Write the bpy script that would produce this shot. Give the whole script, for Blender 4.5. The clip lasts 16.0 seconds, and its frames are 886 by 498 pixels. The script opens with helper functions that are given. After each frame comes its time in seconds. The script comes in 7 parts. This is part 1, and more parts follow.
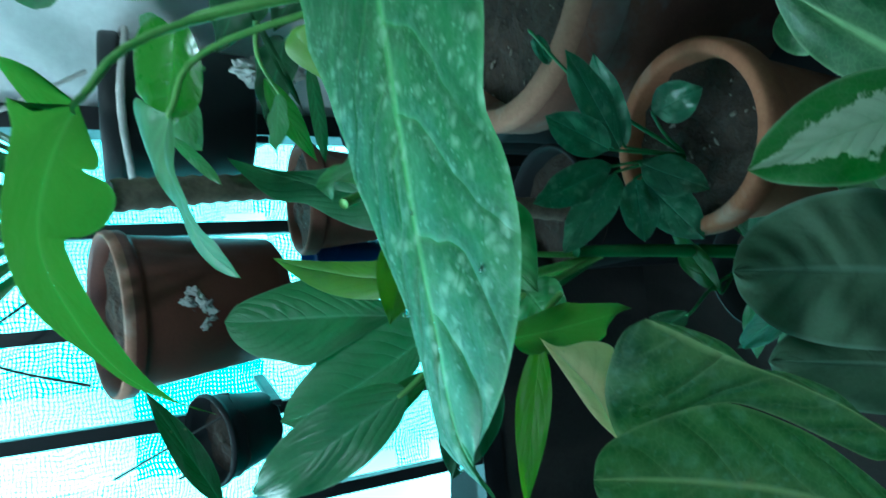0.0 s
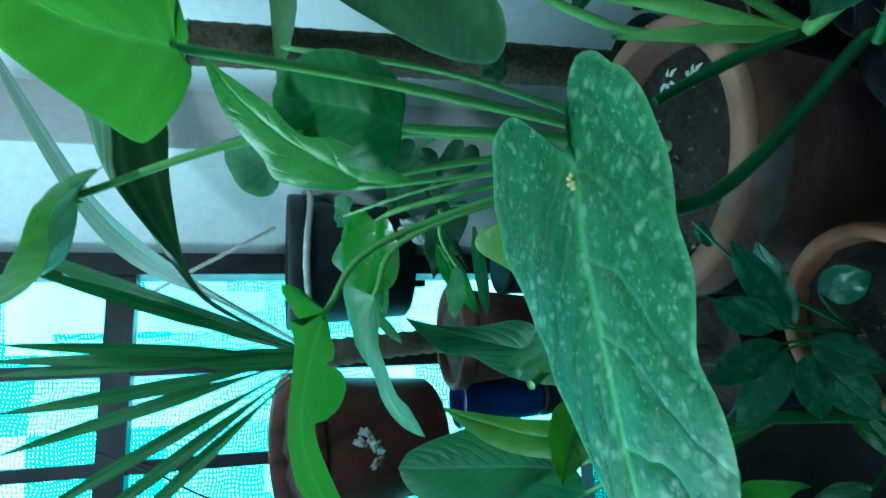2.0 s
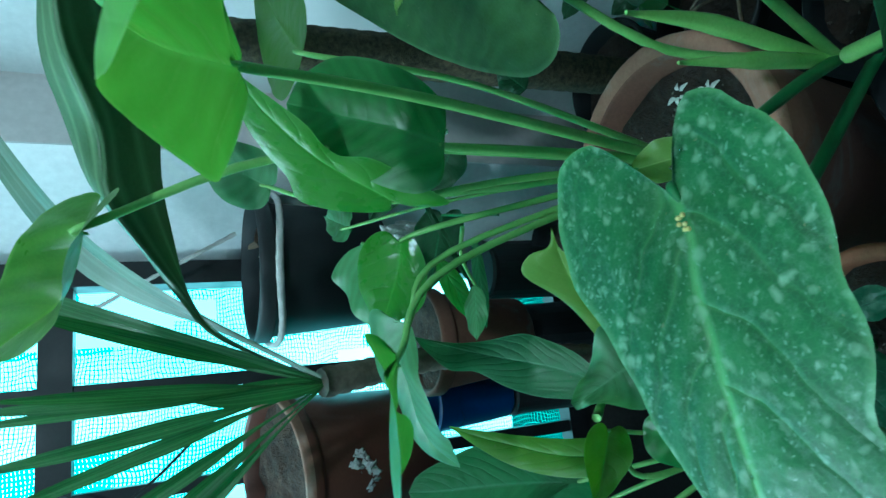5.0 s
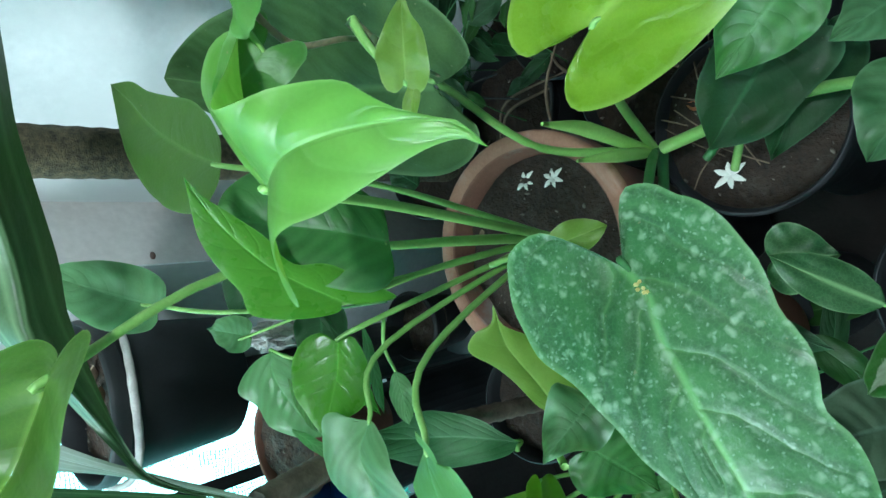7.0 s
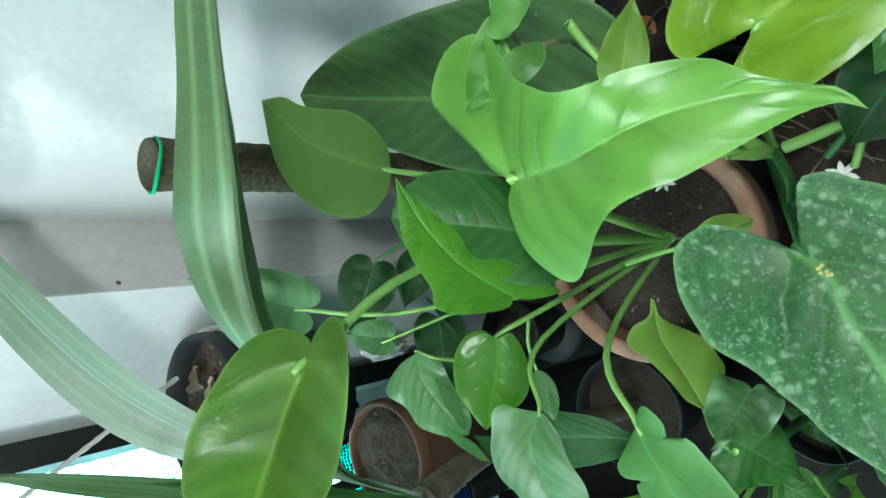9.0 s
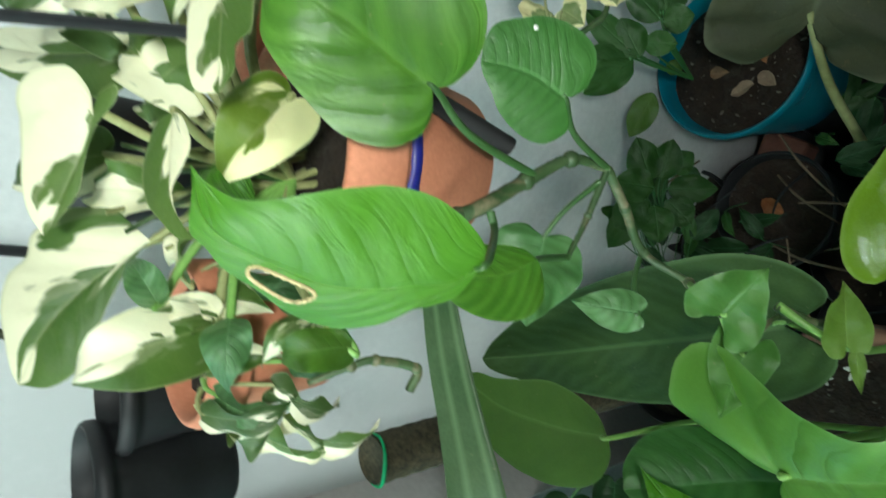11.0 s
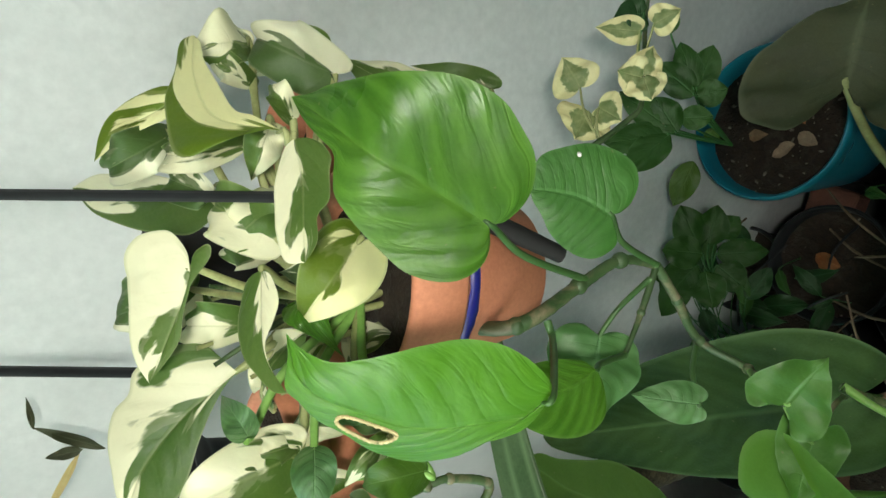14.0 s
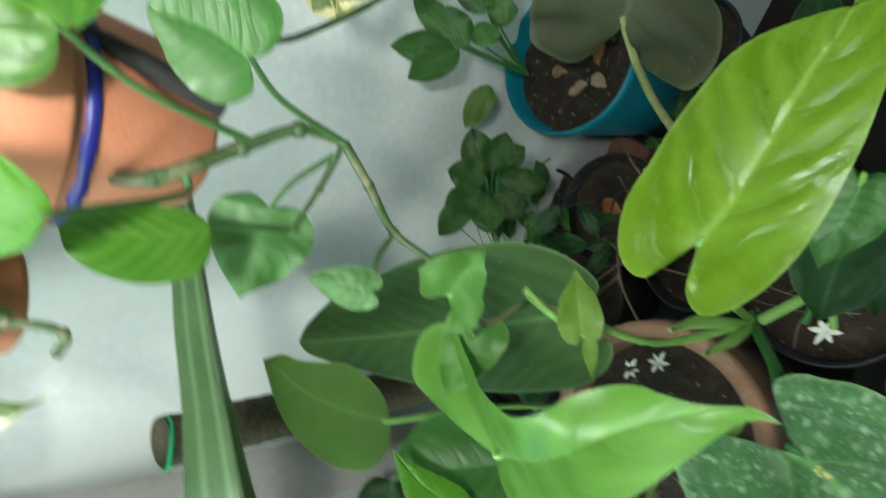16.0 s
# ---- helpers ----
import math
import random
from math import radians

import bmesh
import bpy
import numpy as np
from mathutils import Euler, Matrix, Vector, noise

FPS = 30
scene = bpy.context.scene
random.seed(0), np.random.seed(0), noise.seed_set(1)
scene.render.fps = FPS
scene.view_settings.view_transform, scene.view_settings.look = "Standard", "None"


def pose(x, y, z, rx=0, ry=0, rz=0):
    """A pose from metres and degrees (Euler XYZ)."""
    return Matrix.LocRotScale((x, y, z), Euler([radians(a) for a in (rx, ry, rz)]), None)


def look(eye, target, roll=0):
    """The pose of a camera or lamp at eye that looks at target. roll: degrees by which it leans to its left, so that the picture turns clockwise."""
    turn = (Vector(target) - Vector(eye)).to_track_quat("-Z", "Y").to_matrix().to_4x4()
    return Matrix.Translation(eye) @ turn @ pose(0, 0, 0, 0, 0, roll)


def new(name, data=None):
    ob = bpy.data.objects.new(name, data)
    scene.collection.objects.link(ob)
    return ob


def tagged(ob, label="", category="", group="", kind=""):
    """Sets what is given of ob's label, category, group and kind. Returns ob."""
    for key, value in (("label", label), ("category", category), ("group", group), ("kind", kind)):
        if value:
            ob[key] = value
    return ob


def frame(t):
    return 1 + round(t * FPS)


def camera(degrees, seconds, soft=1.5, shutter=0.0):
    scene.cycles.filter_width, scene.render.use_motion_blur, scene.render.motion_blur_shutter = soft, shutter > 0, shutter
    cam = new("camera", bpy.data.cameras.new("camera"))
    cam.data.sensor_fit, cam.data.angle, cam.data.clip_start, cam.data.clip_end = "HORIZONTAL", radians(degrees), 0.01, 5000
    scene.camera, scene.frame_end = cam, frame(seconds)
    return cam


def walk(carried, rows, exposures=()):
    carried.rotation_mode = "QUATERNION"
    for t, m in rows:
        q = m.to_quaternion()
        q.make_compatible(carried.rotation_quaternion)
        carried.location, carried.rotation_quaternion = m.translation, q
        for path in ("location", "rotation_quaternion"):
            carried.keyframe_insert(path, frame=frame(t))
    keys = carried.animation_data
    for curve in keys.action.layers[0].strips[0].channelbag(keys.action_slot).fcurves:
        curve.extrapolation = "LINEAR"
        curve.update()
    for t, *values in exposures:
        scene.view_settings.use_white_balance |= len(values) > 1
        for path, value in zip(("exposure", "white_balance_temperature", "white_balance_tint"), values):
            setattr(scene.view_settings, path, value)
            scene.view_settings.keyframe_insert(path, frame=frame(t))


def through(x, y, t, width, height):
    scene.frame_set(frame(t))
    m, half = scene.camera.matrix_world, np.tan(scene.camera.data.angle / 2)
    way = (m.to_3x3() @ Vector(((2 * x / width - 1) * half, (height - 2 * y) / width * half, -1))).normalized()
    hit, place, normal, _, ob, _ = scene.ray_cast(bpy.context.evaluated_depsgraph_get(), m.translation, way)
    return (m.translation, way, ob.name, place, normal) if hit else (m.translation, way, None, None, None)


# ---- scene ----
cam = camera(70.06, 16.0, shutter=0.6)
PATH = [
    (0, (0.0000, 0.0000, 0.6800), (-0.1622, 1.7963, -0.1842), -92.99),
    (0.5, (0.0158, -0.0114, 0.6979), (-0.0706, 1.8183, -0.1050), -92.04),
    (1, (0.0339, -0.0212, 0.7102), (0.0640, 1.8345, -0.0350), -90.40),
    (1.5, (0.0475, -0.0276, 0.7282), (0.1506, 1.8613, 0.0788), -89.43),
    (2, (0.0558, -0.0341, 0.7406), (0.2200, 1.8878, 0.2122), -89.51),
    (2.5, (0.0730, -0.0268, 0.7477), (0.3523, 1.8685, 0.1734), -90.22),
    (3, (0.0810, -0.0174, 0.7704), (0.3214, 1.8557, 0.1120), -90.53),
    (3.5, (0.0841, -0.0095, 0.7886), (0.2843, 1.8611, 0.1098), -91.00),
    (4, (0.0913, -0.0130, 0.7992), (0.2388, 1.8531, 0.0950), -90.80),
    (4.2, (0.0923, -0.0045, 0.7974), (0.2149, 1.8542, 0.0693), -90.33),
    (6.3, (0.1076, 0.0557, 0.9455), (0.2758, 1.6486, -0.2522), -93.68),
    (6.5, (0.1128, 0.0654, 0.9570), (0.3078, 1.5737, -0.3417), -93.71),
    (7, (0.1206, 0.0836, 0.9793), (0.3598, 1.4078, -0.5004), -94.32),
    (7.5, (0.1227, 0.1062, 1.0083), (0.3447, 1.4075, -0.4942), -95.00),
    (8, (0.1183, 0.1336, 1.0425), (0.3577, 1.4036, -0.4839), -93.69),
    (8.5, (0.1220, 0.1534, 1.0733), (0.4287, 1.4340, -0.4321), -94.96),
    (9, (0.1230, 0.1652, 1.0833), (0.4458, 1.4824, -0.3866), -93.13),
    (9.5, (0.1515, 0.1754, 1.0913), (0.4120, 1.4552, -0.4234), -96.98),
    (10, (0.1833, 0.1770, 1.1481), (0.8318, 1.5407, -0.1633), -89.57),
    (10.2, (0.1975, 0.1735, 1.1578), (0.9009, 1.4960, -0.1675), -89.58),
    (12.3, (0.2477, 0.1281, 1.1989), (1.2887, 1.3970, 0.0560), -90.53),
    (12.5, (0.2499, 0.1272, 1.1983), (1.2905, 1.3896, 0.0478), -90.51),
    (13, (0.2504, 0.1258, 1.2006), (1.2983, 1.3867, 0.0552), -90.48),
    (13.5, (0.2494, 0.1269, 1.2007), (1.2875, 1.3874, 0.0460), -90.45),
    (14, (0.2506, 0.1234, 1.1989), (1.2980, 1.3778, 0.0460), -90.34),
    (14.5, (0.2424, 0.1229, 1.1924), (1.2593, 1.3755, 0.0105), -90.54),
    (15, (0.2401, 0.1103, 1.1565), (1.1935, 1.3206, -0.1188), -92.17),
    (15.5, (0.2228, 0.0878, 1.1142), (1.1342, 1.2432, -0.2401), -91.52),
    (16, (0.1843, 0.0986, 1.0922), (0.9348, 1.2577, -0.3546), -88.39),
]
DAY_FILL, TORCH, BACKDROP_GLOW, SKYLIGHT = 2.5, 2.2, 2.5, 9.0
FLOOR = -0.3
SILL, RAIL, NETGAP = 0.10, 0.945, 0.22
EXPOSURES = [(0, 0.89, 4560, -18), (1.4, 0.84, 4420, -19), (2.0, 0.72, 4340, -21), (4.2, 0.72, 4420, -19), (6.4, 1.04, 5100, -10), (7.5, 1.34, 5650, 0), (9, 1.16, 5900, 0), (10.1, 0.66, 6050, 0), (12.3, 0.08, 6350, -2), (13.5, 0.1, 6600, 1), (14.5, 0.18, 6950, 4), (15.4, 0.7, 6700, 4), (16, 0.94, 6450, 0)]
walk(cam, [(t, look(eye, target, roll)) for t, eye, target, roll in PATH], EXPOSURES)

# ---- light ----
world = bpy.data.worlds.new("sky")
scene.world = world
world.use_nodes = True
wn = world.node_tree.nodes
sky = wn.new("ShaderNodeTexSky")
sky.sky_type = "NISHITA"
sky.sun_disc = False
sky.sun_elevation = radians(48)
sky.sun_rotation = radians(150)
world.node_tree.links.new(sky.outputs[0], wn["Background"].inputs[0])
wn["Background"].inputs[1].default_value = 0.05

sun = new("sun", bpy.data.lights.new("sun", "SUN"))
sun.data.energy = 1.0
sun.data.angle = radians(12)
sun.data.color = (1.0, 0.96, 0.9)
sun.matrix_world = look((0, 3, 4), (0.3, 1.0, 0.6))

# soft fill added behind the camera, to its left, for an unseen open side
day_fill = new("daylight", bpy.data.lights.new("daylight", "AREA"))
day_fill.data.shape = "RECTANGLE"
day_fill.data.size, day_fill.data.size_y = 1.3, 1.1
day_fill.data.energy = DAY_FILL
day_fill.data.color = (0.97, 1.0, 0.98)
day_fill.matrix_world = look((-1.15, -0.75, 1.75), (0.35, 0.5, 0.8))

# daylight of the window, in its opening
glow = new("window_daylight", bpy.data.lights.new("window_daylight", "AREA"))
glow.data.shape = "RECTANGLE"
glow.data.size, glow.data.size_y = 0.75, 0.75
glow.data.energy = SKYLIGHT
glow.data.color = (0.95, 1.0, 0.97)
glow.data.spread = radians(120)
glow.matrix_world = look((-0.75, 0.86, 1.6), (0.3, 0.4, 1.05))

# small fixed lamp just behind the walk, for the light carried beside the camera
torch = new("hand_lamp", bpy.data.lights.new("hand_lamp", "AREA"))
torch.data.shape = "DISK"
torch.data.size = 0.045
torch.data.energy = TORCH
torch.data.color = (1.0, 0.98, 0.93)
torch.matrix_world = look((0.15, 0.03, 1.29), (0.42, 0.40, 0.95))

# ---- building blocks ----
WORLD = {}


def mesh_of(name, bm, mat, smooth=True):
    me = bpy.data.meshes.new(name)
    bm.normal_update()
    bm.to_mesh(me)
    bm.free()
    if smooth:
        me.polygons.foreach_set("use_smooth", [True] * len(me.polygons))
    for m in (mat if isinstance(mat, (list, tuple)) else [mat]):
        me.materials.append(m)
    return me


def thing(name, place, label, category, group="", kind=""):
    """An empty at the base of a thing, which carries its parts."""
    ob = new(name)
    ob.empty_display_size = 0.05
    ob.location = place
    WORLD[ob.name] = Vector(place)
    return tagged(ob, label, category, group, kind)


def part(name, bm, mat, parent, label="", origin=None, smooth=True):
    """Links a bmesh, given in world metres, as one mesh object under a thing or a part."""
    base = WORLD[parent.name]
    org = Vector(origin) if origin is not None else base
    bmesh.ops.translate(bm, verts=bm.verts, vec=-org)
    ob = new(name, mesh_of(name, bm, mat, smooth))
    ob.parent = parent
    ob.location = org - base
    WORLD[ob.name] = org
    return tagged(ob, label)


def single(name, bm, mat, label, category, kind="", group="", smooth=False):
    """A thing of one mesh, in world metres."""
    ob = new(name, mesh_of(name, bm, mat, smooth))
    WORLD[ob.name] = Vector((0, 0, 0))
    return tagged(ob, label, category, group, kind)


def box(bm, lo, hi, bevel=0.0):
    vs = bmesh.ops.create_cube(bm, size=1.0)["verts"]
    for v in vs:
        v.co = Vector([(lo[i] + hi[i]) / 2 + v.co[i] * (hi[i] - lo[i]) for i in range(3)])
    if bevel:
        es = list({e for v in vs for e in v.link_edges})
        bmesh.ops.bevel(bm, geom=es, offset=bevel, segments=2, affect="EDGES", profile=0.5)
    return vs


def prism(bm, corners, z0, z1):
    """An upright prism over a plan polygon, counter-clockwise."""
    lo = [bm.verts.new((x, y, z0)) for x, y in corners]
    hi = [bm.verts.new((x, y, z1)) for x, y in corners]
    n = len(corners)
    bm.faces.new(lo[::-1])
    bm.faces.new(hi)
    for i in range(n):
        bm.faces.new((lo[i], lo[(i + 1) % n], hi[(i + 1) % n], hi[i]))


def spline(points, n):
    """n + 1 points on a smooth curve through the points given (Catmull-Rom)."""
    p = [Vector(q) for q in points]
    p = [2 * p[0] - p[1]] + p + [2 * p[-1] - p[-2]]
    segs = len(p) - 3
    res = []
    for k in range(n + 1):
        x = min(k / n * segs, segs - 1e-6)
        i, t = int(x), x - int(x)
        a, b, c, d = p[i:i + 4]
        res.append(0.5 * ((2 * b) + (c - a) * t + (2 * a - 5 * b + 4 * c - d) * t * t + (3 * b - a - 3 * c + d) * t ** 3))
    return res


def tube(bm, points, radii, sides=8, n=None, knots=0.0):
    """A round tapering stem along a smooth curve."""
    n = n or max(4, 5 * (len(points) - 1))
    pts = spline(points, n)
    rings = []
    up = Vector((0.31, 0.17, 0.93))
    for k, p in enumerate(pts):
        way = (pts[min(k + 1, n)] - pts[max(k - 1, 0)]).normalized()
        a = way.cross(up).normalized()
        b = way.cross(a)
        f = k / n * (len(radii) - 1)
        i = min(int(f), len(radii) - 2)
        r = radii[i] * (1 - f + i) + radii[i + 1] * (f - i)
        r *= 1 + knots * (1 if k % 2 else -0.4)
        rings.append([bm.verts.new(p + r * (math.cos(2 * math.pi * s / sides) * a + math.sin(2 * math.pi * s / sides) * b)) for s in range(sides)])
    for q, r in zip(rings, rings[1:]):
        for s in range(sides):
            bm.faces.new((q[s], q[(s + 1) % sides], r[(s + 1) % sides], r[s]))
    bm.faces.new(rings[0])
    bm.faces.new(rings[-1][::-1])
    return bm


def lathe(bm, profile, centre, sides=40, wobble=0.0):
    """Turns a profile of (radius, height) round an upright axis."""
    c = Vector(centre)
    rings = []
    for r, z in profile:
        if r < 1e-5:
            rings.append([bm.verts.new(c + Vector((0, 0, z)))])
        else:
            rings.append([bm.verts.new(c + Vector((r * (1 + wobble * math.sin(3 * a + z * 40)) * math.cos(a), r * math.sin(a), z)))
                          for a in (2 * math.pi * s / sides for s in range(sides))])
    for q, r in zip(rings, rings[1:]):
        if len(q) == 1 and len(r) == 1:
            continue
        for s in range(sides):
            t = (s + 1) % sides
            if len(q) == 1:
                bm.faces.new((q[0], r[t], r[s]))
            elif len(r) == 1:
                bm.faces.new((q[s], q[t], r[0]))
            else:
                bm.faces.new((q[s], q[t], r[t], r[s]))
    return bm


# ---- materials ----
def nodes_of(name):
    m = bpy.data.materials.new(name)
    m.use_nodes = True
    nt = m.node_tree
    return m, nt, nt.nodes["Principled BSDF"]


def link(nt, a, b):
    nt.links.new(a, b)


def noise_node(nt, scale, detail=4.0, rough=0.55, coords=None, distort=0.0):
    n = nt.nodes.new("ShaderNodeTexNoise")
    n.inputs["Scale"].default_value = scale
    n.inputs["Detail"].default_value = detail
    n.inputs["Roughness"].default_value = rough
    n.inputs["Distortion"].default_value = distort
    if coords is not None:
        link(nt, coords, n.inputs["Vector"])
    return n.outputs["Fac"]


def ramp(nt, fac, stops):
    r = nt.nodes.new("ShaderNodeValToRGB")
    e = r.color_ramp.elements
    while len(e) < len(stops):
        e.new(0.5)
    for el, (p, c) in zip(e, stops):
        el.position = p
        el.color = (*c, 1) if len(c) == 3 else c
    link(nt, fac, r.inputs[0])
    return r.outputs[0]


def mix(nt, fac, a, b, mode="MIX"):
    n = nt.nodes.new("ShaderNodeMix")
    n.data_type, n.blend_type = "RGBA", mode
    for sock, val in ((n.inputs[0], fac), (n.inputs[6], a), (n.inputs[7], b)):
        if isinstance(val, (int, float)):
            sock.default_value = val
        elif isinstance(val, tuple):
            sock.default_value = (*val, 1)
        else:
            link(nt, val, sock)
    return n.outputs[2]


def calc(nt, op, a, b=0.0, c=None, clamp=False):
    n = nt.nodes.new("ShaderNodeMath")
    n.operation, n.use_clamp = op, clamp
    for i, val in enumerate((a, b, c)):
        if val is None:
            continue
        if isinstance(val, (int, float)):
            n.inputs[i].default_value = val
        else:
            link(nt, val, n.inputs[i])
    return n.outputs[0]


def bump(nt, bsdf, height, strength, distance):
    b = nt.nodes.new("ShaderNodeBump")
    b.inputs["Strength"].default_value = strength
    b.inputs["Distance"].default_value = distance
    link(nt, height, b.inputs["Height"])
    link(nt, b.outputs[0], bsdf.inputs["Normal"])


def surface(name, dark, light, scale=30.0, rough=0.6, metal=0.0, fine=250.0, bumps=0.25, depth=0.001, grime=None):
    """A general surface: broad stains, fine grain, light relief."""
    m, nt, b = nodes_of(name)
    tc = nt.nodes.new("ShaderNodeTexCoord").outputs["Object"]
    broad = noise_node(nt, scale, 5, 0.6, tc)
    grain = noise_node(nt, fine, 3, 0.6, tc)
    col = ramp(nt, broad, [(0.32, dark), (0.68, light)])
    col = mix(nt, 0.25, col, ramp(nt, grain, [(0.3, tuple(c * 0.6 for c in dark)), (0.7, light)]))
    if grime:
        g = noise_node(nt, scale * 0.45, 6, 0.65, tc, 0.6)
        col = mix(nt, ramp(nt, g, [(0.52, (0, 0, 0)), (0.66, (1, 1, 1))]), col, grime)
    link(nt, col, b.inputs["Base Color"])
    link(nt, ramp(nt, broad, [(0.3, (rough - 0.08,) * 3), (0.7, (min(1, rough + 0.12),) * 3)]), b.inputs["Roughness"])
    b.inputs["Metallic"].default_value = metal
    bump(nt, b, mix(nt, 0.5, broad, grain), bumps, depth)
    return m


DIM, RED, BLUE = 0.76, 1.12, 0.78


def leaf_material(name, deep, fresh, vein, veins=9.0, rib=0.035, vein_on=0.5, rough=0.38, through=0.35, spots=0.0, cream=None, cover=0.5,
                  centre=None, back=None, stripe=0.0, damage=0.0, lateral=0.5, band=0.0, bow=0.11, shine=0.5, wrinkle=0.25):
    """Leaf skin: two greens, pale ribs along the leaf's own lines, optional dew spots, cream patches or a pale heart."""
    deep, fresh = [(col[0] * DIM * RED, col[1] * DIM, col[2] * DIM * BLUE) for col in (deep, fresh)]
    m, nt, b = nodes_of(name)
    uv = nt.nodes.new("ShaderNodeUVMap")
    uv.uv_map = "leaf"
    sep = nt.nodes.new("ShaderNodeSeparateXYZ")
    link(nt, uv.outputs[0], sep.inputs[0])
    along, across = sep.outputs[0], calc(nt, "ABSOLUTE", sep.outputs[1])
    coords = nt.nodes.new("ShaderNodeTexCoord").outputs["Object"]
    rnd = nt.nodes.new("ShaderNodeObjectInfo").outputs["Random"]
    shift = nt.nodes.new("ShaderNodeVectorMath")
    shift.operation = "ADD"
    off = nt.nodes.new("ShaderNodeCombineXYZ")
    link(nt, calc(nt, "MULTIPLY", rnd, 9.0), off.inputs[0])
    link(nt, coords, shift.inputs[0])
    link(nt, off.outputs[0], shift.inputs[1])
    pos = shift.outputs[0]
    broad = noise_node(nt, 22, 4, 0.6, pos)
    fine = noise_node(nt, 420, 3, 0.6, pos)
    col = ramp(nt, broad, [(0.3, deep), (0.72, fresh)])
    col = mix(nt, calc(nt, "MULTIPLY", calc(nt, "SUBTRACT", rnd, 0.35), 0.5, clamp=True), col, tuple(min(1, c * 1.5 + 0.01) for c in fresh))
    if centre:
        edge = calc(nt, "ADD", across, calc(nt, "MULTIPLY", calc(nt, "SUBTRACT", noise_node(nt, 90, 4, 0.7, pos), 0.5), 0.9))
        col = mix(nt, ramp(nt, edge, [(0.47, (1, 1, 1)), (0.54, (0, 0, 0))]), col, centre)
    if cream:
        lines = nt.nodes.new("ShaderNodeCombineXYZ")
        link(nt, calc(nt, "ADD", calc(nt, "MULTIPLY", calc(nt, "SUBTRACT", along, calc(nt, "MULTIPLY", across, 0.35)), 1.5), calc(nt, "MULTIPLY", rnd, 31.0)), lines.inputs[0])
        link(nt, calc(nt, "MULTIPLY", sep.outputs[1], 0.7), lines.inputs[1])
        link(nt, calc(nt, "MULTIPLY", rnd, 17.0), lines.inputs[2])
        patch = noise_node(nt, 1.25, 2.0, 0.45, lines.outputs[0], 0.4)
        teeth = nt.nodes.new("ShaderNodeCombineXYZ")
        link(nt, calc(nt, "MULTIPLY", calc(nt, "SUBTRACT", along, calc(nt, "MULTIPLY", across, 0.4)), 11.0), teeth.inputs[0])
        link(nt, calc(nt, "MULTIPLY", sep.outputs[1], 3.0), teeth.inputs[1])
        link(nt, calc(nt, "MULTIPLY", rnd, 23.0), teeth.inputs[2])
        grain2 = noise_node(nt, 1.0, 3, 0.55, teeth.outputs[0])
        mask = calc(nt, "ADD", patch, calc(nt, "MULTIPLY", calc(nt, "SUBTRACT", grain2, 0.5), 0.11))
        mask = calc(nt, "ADD", mask, calc(nt, "MULTIPLY", calc(nt, "MULTIPLY", sep.outputs[1], 0.2), calc(nt, "SIGN", calc(nt, "SINE", calc(nt, "MULTIPLY", rnd, 60.0)))))
        marble = ramp(nt, calc(nt, "ADD", mask, calc(nt, "MULTIPLY", calc(nt, "SUBTRACT", noise_node(nt, 2.6, 2, 0.5, lines.outputs[0], 0.5), 0.5), 0.5)), [(cover - 0.03, (0, 0, 0)), (cover - 0.01, (0.7, 0.7, 0.7))])
        col = mix(nt, marble, col, tuple(0.62 * f + 0.16 * q for f, q in zip(fresh, cream)))
        col = mix(nt, ramp(nt, mask, [(cover - 0.012, (0, 0, 0)), (cover + 0.012, (1, 1, 1))]), col, ramp(nt, broad, [(0.3, tuple(c * 0.9 for c in cream)), (0.7, cream)]))
    if stripe:
        lines = calc(nt, "FRACT", calc(nt, "MULTIPLY", sep.outputs[1], 2.3))
        col = mix(nt, ramp(nt, calc(nt, "ABSOLUTE", calc(nt, "SUBTRACT", lines, 0.5)), [(0.0, (stripe,) * 3), (0.22, (0, 0, 0))]), col, vein)
    # paler, fresher skin towards the midrib
    near = ramp(nt, across, [(0.0, (0.55,) * 3), (0.35, (0, 0, 0))])
    if not cream and not stripe:
        col = mix(nt, calc(nt, "MULTIPLY", near, vein_on), col, tuple(0.55 * f + 0.45 * v for f, v in zip(fresh, vein)))
    # ribs
    wig = calc(nt, "MULTIPLY", calc(nt, "SUBTRACT", noise_node(nt, 17, 2, 0.5, pos), 0.5), 0.2)
    # side ribs leave the midrib aslant and bend towards the tip
    sweep = calc(nt, "MULTIPLY", calc(nt, "ADD", calc(nt, "MULTIPLY", across, across), across), bow)
    track = calc(nt, "SUBTRACT", calc(nt, "ADD", along, wig), sweep)
    phase = calc(nt, "FRACT", calc(nt, "MULTIPLY_ADD", track, veins, calc(nt, "MULTIPLY", calc(nt, "SIGN", sep.outputs[1]), 0.2)))
    side = calc(nt, "ABSOLUTE", calc(nt, "SUBTRACT", phase, 0.5))
    taper = calc(nt, "SUBTRACT", 1.0, calc(nt, "MULTIPLY", across, 0.95))
    line = calc(nt, "MULTIPLY", ramp(nt, side, [(0.0, (1, 1, 1)), (0.07, (0.25, 0.25, 0.25)), (0.16, (0, 0, 0))]), taper)
    main = ramp(nt, across, [(rib * 0.5, (1, 1, 1)), (rib * 1.7 + 0.006, (0, 0, 0))])
    ribs = calc(nt, "MAXIMUM", calc(nt, "MULTIPLY", line, lateral * 0.32), main)
